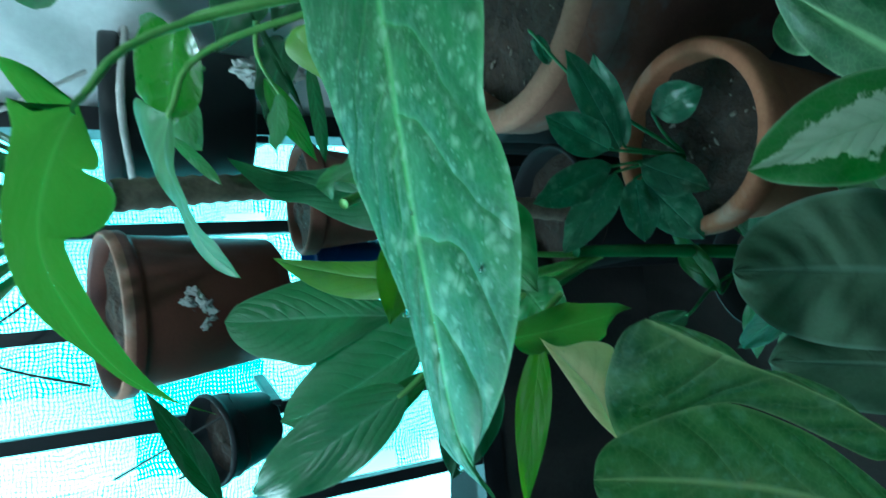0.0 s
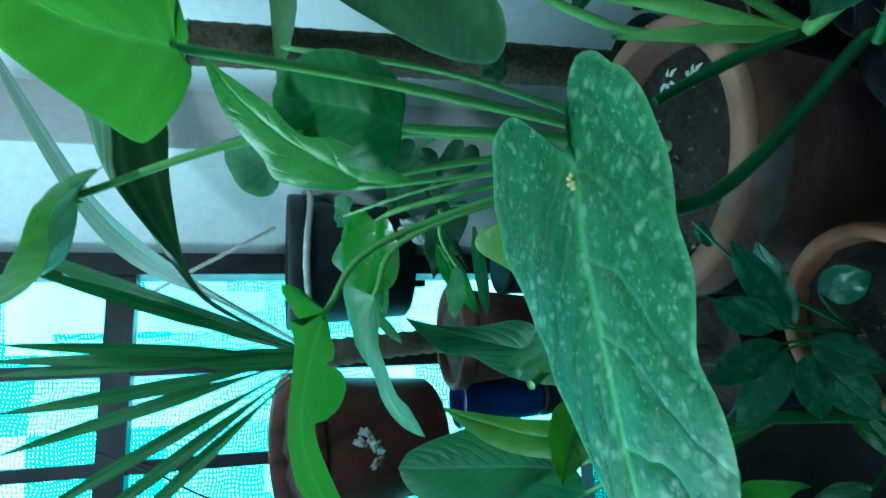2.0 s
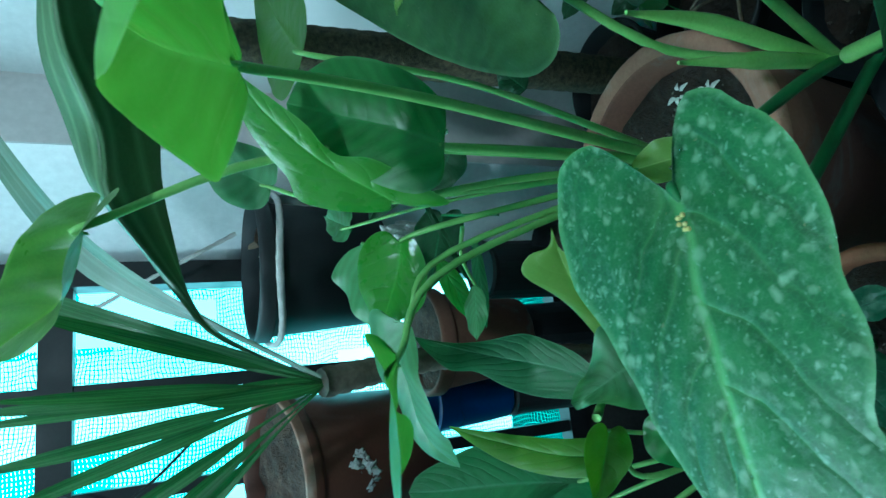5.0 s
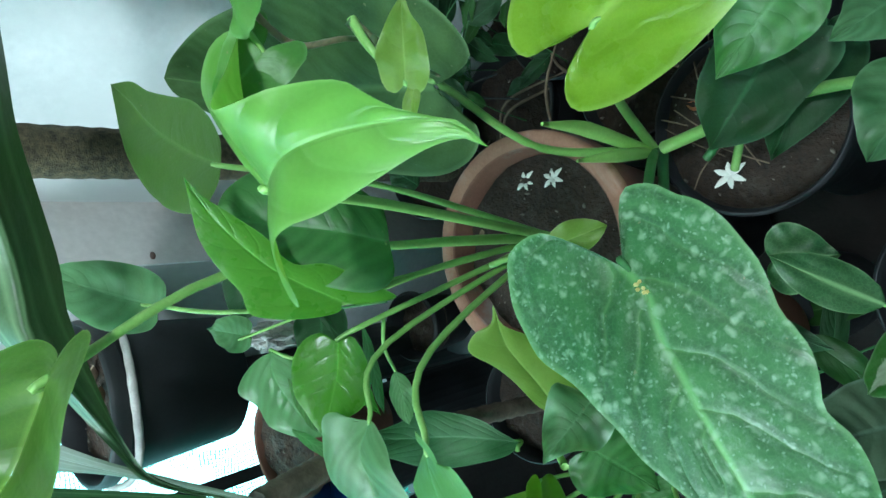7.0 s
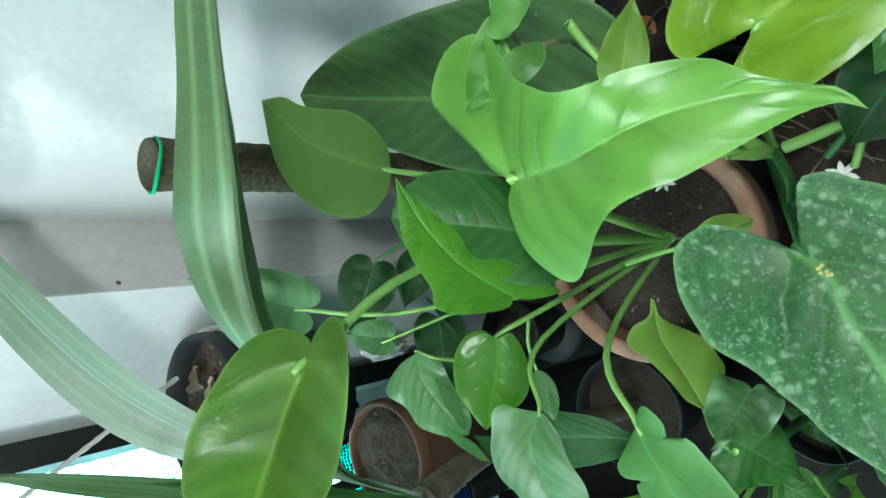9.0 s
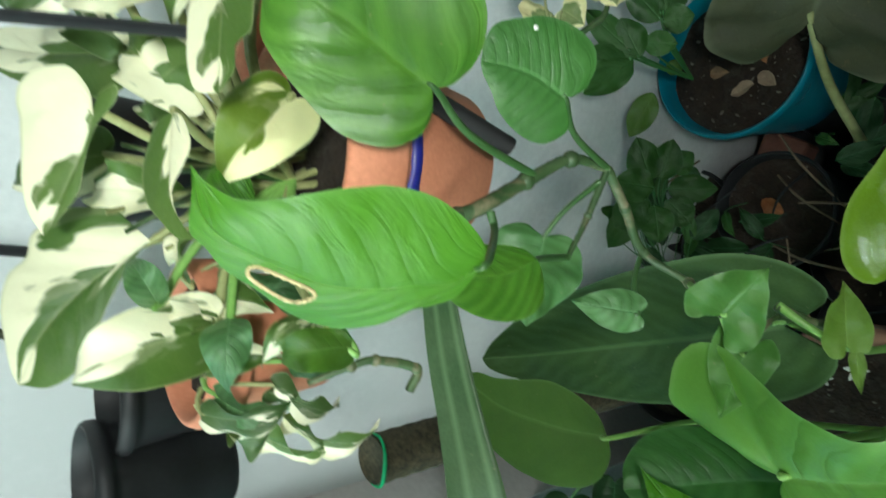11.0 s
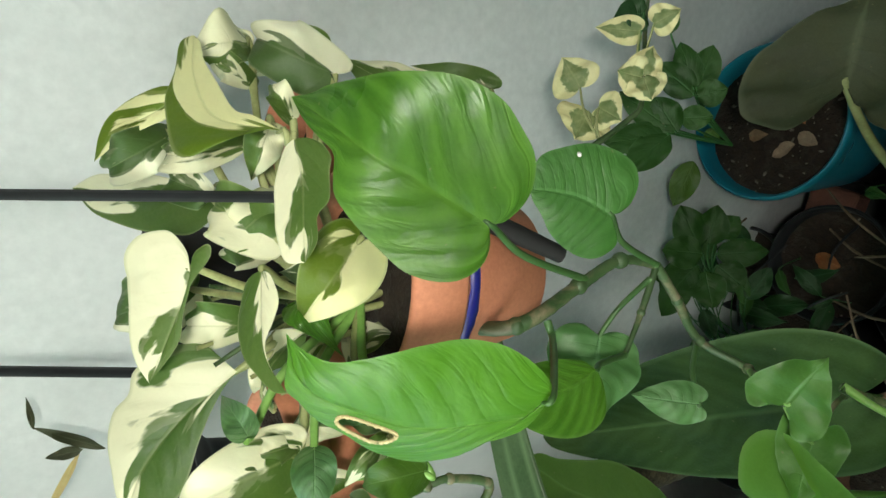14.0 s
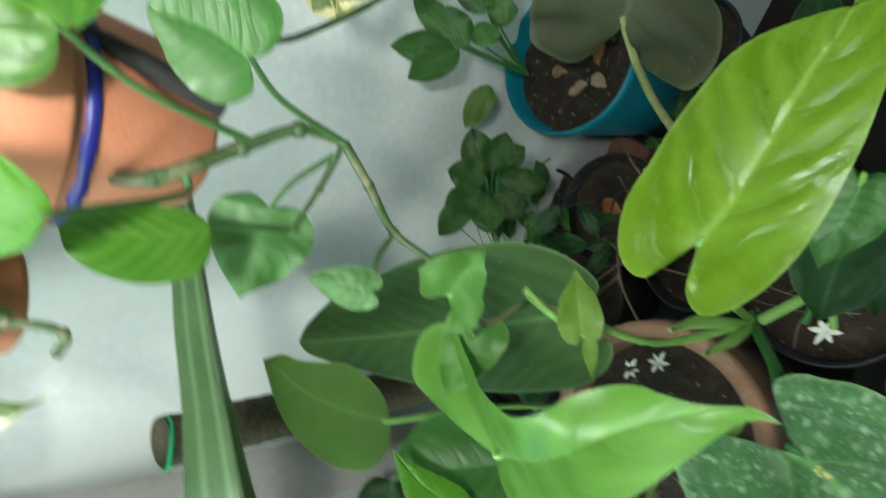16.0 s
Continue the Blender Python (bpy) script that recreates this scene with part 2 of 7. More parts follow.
    # creases along the side ribs darkened in the colour, to deepen the relief
    if not stripe and not cream:
        pan = ramp(nt, side, [(0.05, (0, 0, 0)), (0.5, (1, 1, 1))])
        col = mix(nt, calc(nt, "MULTIPLY", calc(nt, "SUBTRACT", 1.0, pan), 0.24 * lateral), col, tuple(c * 0.6 for c in deep))
    if band:
        # fresher streaks between the side ribs, which also paint light on the quilting
        bl = calc(nt, "MULTIPLY", calc(nt, "MULTIPLY", ramp(nt, side, [(0.12, (0, 0, 0)), (0.42, (1, 1, 1))]), noise_node(nt, 40, 3, 0.6, pos)), band)
        col = mix(nt, bl, col, tuple(min(1, 1.1 * f + 0.45 * v + 0.01) for f, v in zip(fresh, vein)))
    col = mix(nt, calc(nt, "MULTIPLY", ribs, vein_on * 0.8), col, vein)
    # pale margin, blotches and fine net of veins
    if not stripe:
        col = mix(nt, ramp(nt, across, [(0.93, (0, 0, 0)), (0.995, (0.45, 0.45, 0.45))]), col, tuple(0.8 * v + 0.04 for v in vein))
    blotch = noise_node(nt, 75, 5, 0.7, pos)
    if not cream:
        col = mix(nt, ramp(nt, blotch, [(0.5, (0, 0, 0)), (0.72, (0.35, 0.35, 0.35))]), col, tuple(0.7 * f + 0.3 * v for f, v in zip(deep, vein)))
    cells = nt.nodes.new("ShaderNodeTexVoronoi")
    cells.feature = "DISTANCE_TO_EDGE"
    cells.inputs["Scale"].default_value = 260
    link(nt, pos, cells.inputs["Vector"])
    net = ramp(nt, cells.outputs["Distance"], [(0.0, (1, 1, 1)), (0.12, (0, 0, 0))])
    col = mix(nt, calc(nt, "MULTIPLY", net, 0.10 * vein_on), col, vein)
    specks = noise_node(nt, 210, 2, 0.5, pos)
    if not cream:
        col = mix(nt, ramp(nt, specks, [(0.74, (0, 0, 0)), (0.78, (0.5, 0.5, 0.5))]), col, (0.22, 0.2, 0.1))
    roughness = ramp(nt, broad, [(0.3, (rough - 0.04,) * 3), (0.7, (rough + 0.22,) * 3)])
    if spots:
        v = nt.nodes.new("ShaderNodeTexVoronoi")
        v.inputs["Scale"].default_value = 95
        v.inputs["Randomness"].default_value = 1.0
        warp = nt.nodes.new("ShaderNodeVectorMath")
        warp.operation = "MULTIPLY_ADD"
        cl = nt.nodes.new("ShaderNodeTexNoise")
        cl.inputs["Scale"].default_value = 90
        link(nt, pos, cl.inputs["Vector"])
        link(nt, cl.outputs["Color"], warp.inputs[0])
        warp.inputs[1].default_value = (0.013, 0.013, 0.013)
        link(nt, pos, warp.inputs[2])
        link(nt, warp.outputs[0], v.inputs["Vector"])
        crowd = noise_node(nt, 38, 3, 0.6, pos)
        dots = ramp(nt, calc(nt, "ADD", v.outputs["Distance"], calc(nt, "MULTIPLY", crowd, 0.62)), [(0.38, (1, 1, 1)), (0.68, (0, 0, 0))])
        col = mix(nt, calc(nt, "MULTIPLY", dots, spots * 0.75), col, (0.34, 0.5, 0.32))
        w = nt.nodes.new("ShaderNodeTexVoronoi")
        w.inputs["Scale"].default_value = 210
        link(nt, warp.outputs[0], w.inputs["Vector"])
        fleck = ramp(nt, calc(nt, "ADD", w.outputs["Distance"], calc(nt, "MULTIPLY", noise_node(nt, 26, 3, 0.6, pos), 0.7)), [(0.42, (1, 1, 1)), (0.62, (0, 0, 0))])
        col = mix(nt, calc(nt, "MULTIPLY", fleck, spots * 0.5), col, (0.36, 0.54, 0.38))
        dust = noise_node(nt, 130, 5, 0.75, pos)
        col = mix(nt, calc(nt, "MULTIPLY", ramp(nt, dust, [(0.5, (0, 0, 0)), (0.75, (1, 1, 1))]), spots * 0.4), col, (0.3, 0.45, 0.32))
    if damage:
        d = noise_node(nt, 55, 3, 0.6, pos)
        col = mix(nt, ramp(nt, d, [(0.66, (0, 0, 0)), (0.72, (damage,) * 3)]), col, (0.3, 0.22, 0.1))
    col = mix(nt, 0.02 if cream else 0.12, col, ramp(nt, fine, [(0.3, tuple(c * 0.5 for c in deep)), (0.7, fresh)]))
    link(nt, col, b.inputs["Base Color"])
    link(nt, roughness, b.inputs["Roughness"])
    b.inputs["Specular IOR Level"].default_value = shine
    # fine puckers that run with the side ribs
    run = nt.nodes.new("ShaderNodeCombineXYZ")
    link(nt, calc(nt, "MULTIPLY", track, veins * 1.5), run.inputs[0])
    link(nt, calc(nt, "MULTIPLY", sep.outputs[1], 2.4), run.inputs[1])
    link(nt, calc(nt, "MULTIPLY", rnd, 40.0), run.inputs[2])
    pucker = noise_node(nt, 1.0, 2.0, 0.5, run.outputs[0], 1.0)
    dome = ramp(nt, side, [(0.0, (0, 0, 0)), (0.10, (0.55, 0.55, 0.55)), (0.28, (0.9, 0.9, 0.9)), (0.5, (1, 1, 1))])
    pillow = calc(nt, "MULTIPLY", dome, calc(nt, "MULTIPLY", noise_node(nt, 30, 2, 0.5, pos), calc(nt, "SUBTRACT", 1.35, across)))
    hgt = calc(nt, "ADD", calc(nt, "MULTIPLY", main, -0.22), calc(nt, "ADD", calc(nt, "MULTIPLY", pillow, 0.85 * lateral), calc(nt, "MULTIPLY", broad, 1.2)))
    hgt = calc(nt, "ADD", hgt, calc(nt, "MULTIPLY", fine, 0.015))
    hgt = calc(nt, "ADD", hgt, calc(nt, "MULTIPLY", pucker, wrinkle))
    hgt = calc(nt, "ADD", hgt, calc(nt, "MULTIPLY", net, -0.006))
    bump(nt, b, hgt, 0.6, 0.0026)
    tr = nt.nodes.new("ShaderNodeBsdfTranslucent")
    link(nt, mix(nt, 0.45, col, (min(1, fresh[0] * 2.0), min(1, fresh[1] * 1.8), fresh[2] * 0.7)), tr.inputs[0])
    ms = nt.nodes.new("ShaderNodeMixShader")
    ms.inputs[0].default_value = through
    link(nt, b.outputs[0], ms.inputs[1])
    link(nt, tr.outputs[0], ms.inputs[2])
    link(nt, ms.outputs[0], nt.nodes["Material Output"].inputs[0])
    return m


LEAVES = {
    "fresh": leaf_material("leaf_fresh", (0.068, 0.215, 0.030), (0.125, 0.335, 0.05), (0.24, 0.46, 0.12), 6, through=0.36, rough=0.3, lateral=0.9, band=0.25),
    "fresho": leaf_material("leaf_fresh_olive", (0.036, 0.118, 0.010), (0.068, 0.182, 0.018), (0.24, 0.4, 0.07), 5, through=0.22, rough=0.3, lateral=0.45, vein_on=0.7, band=0.3),
    "fresh2": leaf_material("leaf_fresh_small", (0.06, 0.2, 0.04), (0.11, 0.30, 0.06), (0.2, 0.42, 0.13), 6, through=0.35, lateral=0.3),
    "bright": leaf_material("leaf_bright", (0.085, 0.21, 0.008), (0.14, 0.31, 0.014), (0.22, 0.42, 0.06), 6, through=0.42, rough=0.36, lateral=0.5),
    "gloss": leaf_material("leaf_glossy", (0.05, 0.19, 0.014), (0.095, 0.29, 0.024), (0.18, 0.42, 0.07), 6, through=0.26, rough=0.2, lateral=0.45),
    "mid": leaf_material("leaf_mid", (0.03, 0.13, 0.025), (0.06, 0.21, 0.045), (0.12, 0.3, 0.09), 8, through=0.3, rough=0.33, lateral=0.35, band=0.4),
    "mid2": leaf_material("leaf_thick", (0.02, 0.09, 0.02), (0.058, 0.175, 0.038), (0.42, 0.5, 0.2), 5, through=0.1, rough=0.27, spots=0.3, vein_on=0.9, lateral=1.0, damage=0.2, band=0.4),
    "olive": leaf_material("leaf_olive", (0.05, 0.14, 0.02), (0.10, 0.23, 0.04), (0.18, 0.32, 0.08), 8, through=0.35, lateral=0.3),
    "pale": leaf_material("leaf_pale", (0.09, 0.24, 0.11), (0.17, 0.37, 0.19), (0.24, 0.46, 0.2), 8, through=0.5, rough=0.28, lateral=0.45, band=0.4),
    "palet": leaf_material("leaf_blue_green", (0.05, 0.16, 0.07), (0.11, 0.26, 0.13), (0.2, 0.38, 0.18), 8, through=0.3, rough=0.34, lateral=0.4, band=0.4),
    "lime": leaf_material("leaf_lime", (0.115, 0.27, 0.006), (0.185, 0.38, 0.012), (0.42, 0.62, 0.12), 6, through=0.35, rough=0.2, vein_on=0.7, rib=0.045, lateral=0.9, band=0.4, wrinkle=0.8, shine=0.35),
    "lime2": leaf_material("leaf_lime_small", (0.13, 0.28, 0.035), (0.21, 0.38, 0.08), (0.38, 0.55, 0.14), 6, through=0.4, rough=0.36, lateral=0.35),
    "dark": leaf_material("leaf_dark", (0.010, 0.044, 0.013), (0.022, 0.08, 0.026), (0.07, 0.2, 0.08), 8, through=0.16, rough=0.38, shine=0.3, lateral=0.4),
    "dark2": leaf_material("leaf_dark_gloss", (0.018, 0.072, 0.015), (0.042, 0.135, 0.03), (0.07, 0.17, 0.055), 6, through=0.2, rough=0.36, shine=0.3, lateral=0.25),
    "darkrib": leaf_material("leaf_dark_ribbed", (0.015, 0.085, 0.02), (0.035, 0.13, 0.035), (0.3, 0.5, 0.2), 6, through=0.15, rib=0.08, vein_on=0.9, lateral=0.1),
    "darkgrey": leaf_material("leaf_dark_paddle", (0.018, 0.056, 0.012), (0.042, 0.098, 0.026), (0.14, 0.24, 0.09), 11, through=0.1, rough=0.55, vein_on=0.5, rib=0.03, lateral=0.25, band=0.25, shine=0.2),
    "grey": leaf_material("leaf_grey", (0.045, 0.085, 0.055), (0.075, 0.13, 0.085), (0.17, 0.25, 0.18), 6, through=0.08, rough=0.6, vein_on=0.45, lateral=0.2, shine=0.25),
    "grey2": leaf_material("leaf_grey_dusty", (0.04, 0.054, 0.029), (0.074, 0.09, 0.049), (0.17, 0.2, 0.115), 7, through=0.1, rough=0.65, vein_on=0.4, damage=0.3),
    "teal": leaf_material("leaf_teal", (0.022, 0.105, 0.055), (0.062, 0.2, 0.115), (0.1, 0.25, 0.15), 5, through=0.12, rough=0.34, spots=0.35, damage=0.15, shine=0.5, lateral=0.3),
    "dieff": leaf_material("leaf_ribbed", (0.037, 0.142, 0.055), (0.094, 0.26, 0.118), (0.22, 0.4, 0.22), 9, through=0.18, rough=0.32, vein_on=0.6, lateral=0.75, bow=0.16),
    "whitemid": leaf_material("leaf_white_heart", (0.03, 0.14, 0.015), (0.07, 0.24, 0.03), (0.4, 0.5, 0.3), 8, centre=(0.5, 0.56, 0.38), through=0.2),
    "yellow": leaf_material("leaf_yellowing", (0.6, 0.42, 0.2), (0.8, 0.72, 0.5), (0.6, 0.6, 0.35), 6, through=0.3, damage=0.6, rough=0.6),
    "speck": leaf_material("leaf_speckled", (0.015, 0.085, 0.026), (0.034, 0.148, 0.047), (0.22, 0.46, 0.15), 6, through=0.12, rough=0.34, spots=0.78, shine=0.4, wrinkle=0.5, vein_on=0.85, rib=0.034, lateral=1.7, band=0.2, bow=0.14),
    "stripe": leaf_material("leaf_strap", (0.03, 0.085, 0.035), (0.075, 0.15, 0.075), (0.22, 0.34, 0.17), 2, through=0.06, rough=0.38, stripe=0.4, rib=0.03, lateral=0.0),
    "stripe2": leaf_material("leaf_strap_grey", (0.065, 0.115, 0.09), (0.125, 0.19, 0.15), (0.26, 0.34, 0.27), 2, through=0.15, rough=0.42, stripe=0.25, rib=0.03, lateral=0.0),
    "drac": leaf_material("leaf_narrow", (0.022, 0.075, 0.024), (0.045, 0.13, 0.04), (0.14, 0.26, 0.1), 2, through=0.25, rough=0.38, stripe=0.4, lateral=0.0),
    "pothos": leaf_material("leaf_pothos", (0.030, 0.13, 0.012), (0.085, 0.25, 0.026), (0.16, 0.34, 0.05), 6, through=0.22, rough=0.3, vein_on=0.4, lateral=0.35, band=0.6, bow=0.17, wrinkle=0.7),
    # brighter copy of leaf_pothos: the light on the long leaf is in its colour
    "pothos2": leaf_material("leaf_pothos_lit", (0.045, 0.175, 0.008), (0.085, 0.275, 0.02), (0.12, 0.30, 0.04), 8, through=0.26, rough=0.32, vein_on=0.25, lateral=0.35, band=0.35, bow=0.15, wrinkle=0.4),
    "pothosp": leaf_material("leaf_pothos_pale", (0.06, 0.19, 0.06), (0.11, 0.28, 0.11), (0.16, 0.33, 0.15), 7, through=0.25, rough=0.4, vein_on=0.4, lateral=0.3, band=0.5),
    "varie": leaf_material("leaf_cream", (0.055, 0.14, 0.03), (0.12, 0.225, 0.06), (0.5, 0.55, 0.26), 5, cream=(0.97, 0.95, 0.68), cover=0.525, through=0.28, rough=0.42, vein_on=0.25, lateral=0.3),
    "varieg": leaf_material("leaf_cream_green", (0.05, 0.14, 0.03), (0.11, 0.23, 0.06), (0.5, 0.55, 0.26), 5, cream=(0.97, 0.95, 0.68), cover=0.57, through=0.28, rough=0.42, vein_on=0.25, lateral=0.3),
    "varie2": leaf_material("leaf_cream_olive", (0.10, 0.2, 0.016), (0.16, 0.27, 0.032), (0.5, 0.55, 0.26), 5, cream=(0.94, 0.92, 0.5), cover=0.465, through=0.3, rough=0.42, vein_on=0.25, lateral=0.3),
    # leaf_cream with less cream, its colours darkened for the shaded leaves behind
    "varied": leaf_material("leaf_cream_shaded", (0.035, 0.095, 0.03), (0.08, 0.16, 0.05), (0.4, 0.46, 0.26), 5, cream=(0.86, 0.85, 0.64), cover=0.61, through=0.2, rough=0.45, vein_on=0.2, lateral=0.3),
    "varies": leaf_material("leaf_cream_small", (0.85, 0.88, 0.58), (0.98, 1.0, 0.72), (0.5, 0.5, 0.24), 4, centre=(0.05, 0.13, 0.03), through=0.2, rough=0.4, vein_on=0.2, lateral=0.1),
}

M_STEM = surface("stem_green", (0.16, 0.33, 0.07), (0.26, 0.46, 0.12), 40, 0.4, fine=500, bumps=0.1)
M_STEM_DARK = surface("stem_dark", (0.03, 0.12, 0.03), (0.06, 0.19, 0.05), 40, 0.4, fine=500, bumps=0.1)
M_STEM_MID = surface("stem_mid", (0.035, 0.095, 0.024), (0.075, 0.16, 0.048), 50, 0.45, fine=500, bumps=0.15)
M_VINE = surface("vine_stem", (0.024, 0.058, 0.017), (0.066, 0.112, 0.04), 60, 0.5, fine=500, bumps=0.3, grime=(0.22, 0.18, 0.11))
M_STALK = surface("stalk_pale", (0.22, 0.24, 0.09), (0.38, 0.40, 0.18), 60, 0.5, fine=500, bumps=0.2)
M_SPATHE = surface("sheath_green", (0.2, 0.4, 0.06), (0.34, 0.55, 0.16), 30, 0.35, fine=400, bumps=0.1)
M_TRUNK = surface("trunk_bark", (0.06, 0.05, 0.035), (0.17, 0.14, 0.1), 60, 0.85, fine=300, bumps=0.6, depth=0.002)
M_CLAY = surface("clay_worn", (0.21, 0.075, 0.032), (0.32, 0.135, 0.068), 24, 0.8, fine=350, bumps=0.35, grime=(0.33, 0.22, 0.16))
M_CLAY_OLD = surface("clay_dusty", (0.13, 0.055, 0.036), (0.20, 0.095, 0.062), 20, 0.85, fine=300, bumps=0.4, grime=(0.2, 0.17, 0.15))
M_CLAY_NEW = surface("clay_orange", (0.499, 0.176, 0.094), (0.645, 0.260, 0.156), 18, 0.7, fine=350, bumps=0.2)
M_BROWN = surface("brown_plastic", (0.085, 0.03, 0.02), (0.14, 0.052, 0.034), 14, 0.5, fine=300, bumps=0.1, grime=(0.17, 0.09, 0.07))
M_BLACK = surface("black_plastic", (0.006, 0.007, 0.008), (0.02, 0.022, 0.025), 16, 0.58, fine=250, bumps=0.1)
M_STRAP = surface("strap_black", (0.004, 0.004, 0.005), (0.012, 0.012, 0.013), 30, 0.8, fine=300, bumps=0.3)
M_CYAN = surface("cyan_plastic", (0.008, 0.16, 0.25), (0.015, 0.24, 0.33), 12, 0.38, fine=300, bumps=0.08)
M_BLUE = surface("blue_plastic", (0.01, 0.045, 0.2), (0.02, 0.08, 0.3), 12, 0.4, fine=300, bumps=0.08)
M_SOIL = surface("soil", (0.010, 0.006, 0.004), (0.042, 0.027, 0.018), 90, 0.95, fine=260, bumps=1.0, depth=0.006, grime=(0.045, 0.036, 0.027))
M_DRYSOIL = surface("soil_dry", (0.02, 0.011, 0.007), (0.075, 0.046, 0.03), 70, 0.95, fine=240, bumps=1.0, depth=0.008, grime=(0.085, 0.055, 0.038))
M_LIP = surface("clay_lip_dusty", (0.24, 0.115, 0.072), (0.34, 0.185, 0.125), 22, 0.85, fine=300, bumps=0.35, grime=(0.34, 0.25, 0.2))
M_TWIG = surface("twig", (0.10, 0.07, 0.045), (0.24, 0.18, 0.12), 60, 0.85, fine=300, bumps=0.5)
M_CRUMB = surface("pale_crumb", (0.05, 0.042, 0.034), (0.24, 0.21, 0.17), 90, 0.85, fine=300, bumps=0.4)
M_FLOWER = surface("yellow_bits", (0.6, 0.5, 0.1), (0.75, 0.68, 0.3), 200, 0.7, fine=600, bumps=0.3)
# floor colour pulled near black, as shade between and under the pots
M_FLOOR = surface("floor_shaded", (0.008, 0.007, 0.006), (0.022, 0.019, 0.016), 9, 0.9, fine=120, bumps=0.6, depth=0.004, grime=(0.025, 0.02, 0.018))
M_WALL = surface("wall_paint", (0.70, 0.73, 0.74), (0.78, 0.80, 0.80), 3.5, 0.72, fine=90, bumps=0.18, depth=0.0015, grime=(0.66, 0.69, 0.69))
# wall paint greyed and darkened, as the pier's front faces away from the window
M_PIER = surface("pier_shaded", (0.60, 0.55, 0.54), (0.68, 0.64, 0.62), 5, 0.75, fine=90, bumps=0.25, grime=(0.54, 0.5, 0.48))
# parapet coloured dark, for the shade in the gaps behind the plants
M_PARAPET = surface("parapet_shaded", (0.02, 0.018, 0.016), (0.05, 0.045, 0.04), 8, 0.9, fine=120, bumps=0.5, depth=0.003, grime=(0.04, 0.035, 0.03))
# grey kept low so the unseen ceiling and walls bounce less light
M_CEIL = surface("ceiling_paint", (0.34, 0.34, 0.32), (0.42, 0.42, 0.40), 3, 0.8, fine=80, bumps=0.1)
M_FRAME = surface("frame_black", (0.006, 0.006, 0.007), (0.018, 0.018, 0.02), 20, 0.45, metal=0.2, fine=200, bumps=0.15)
M_MOSS = surface("coir", (0.010, 0.009, 0.005), (0.13, 0.11, 0.06), 170, 0.95, fine=600, bumps=1.0, depth=0.004)
M_NETCAP = surface("green_mesh", (0.0, 0.25, 0.08), (0.02, 0.42, 0.16), 200, 0.5, fine=800, bumps=0.5)
M_PAPER = surface("white_scrap", (0.5, 0.48, 0.46), (0.7, 0.68, 0.66), 60, 0.8, fine=300, bumps=0.4, grime=(0.06, 0.05, 0.05))
M_PETAL = surface("petal_white", (0.72, 0.72, 0.66), (0.82, 0.82, 0.76), 60, 0.6, fine=300, bumps=0.2)
M_ROPE = surface("rope", (0.42, 0.40, 0.38), (0.6, 0.58, 0.55), 80, 0.9, fine=500, bumps=0.8)
M_TWINE = surface("twine_dark", (0.012, 0.012, 0.012), (0.04, 0.04, 0.038), 120, 0.85, fine=500, bumps=0.6)
M_TAPE = surface("blue_tape", (0.012, 0.012, 0.16), (0.02, 0.025, 0.28), 60, 0.4, fine=300, bumps=0.2)
M_BRICK = surface("brick_red", (0.13, 0.055, 0.04), (0.24, 0.11, 0.08), 30, 0.9, fine=200, bumps=0.6)
M_DRY = surface("dry_leaf", (0.16, 0.09, 0.05), (0.36, 0.24, 0.14), 60, 0.8, fine=300, bumps=0.5)
M_HOLE = surface("chewed_edge", (0.42, 0.34, 0.16), (0.56, 0.48, 0.27), 80, 0.8, fine=400, bumps=0.3)


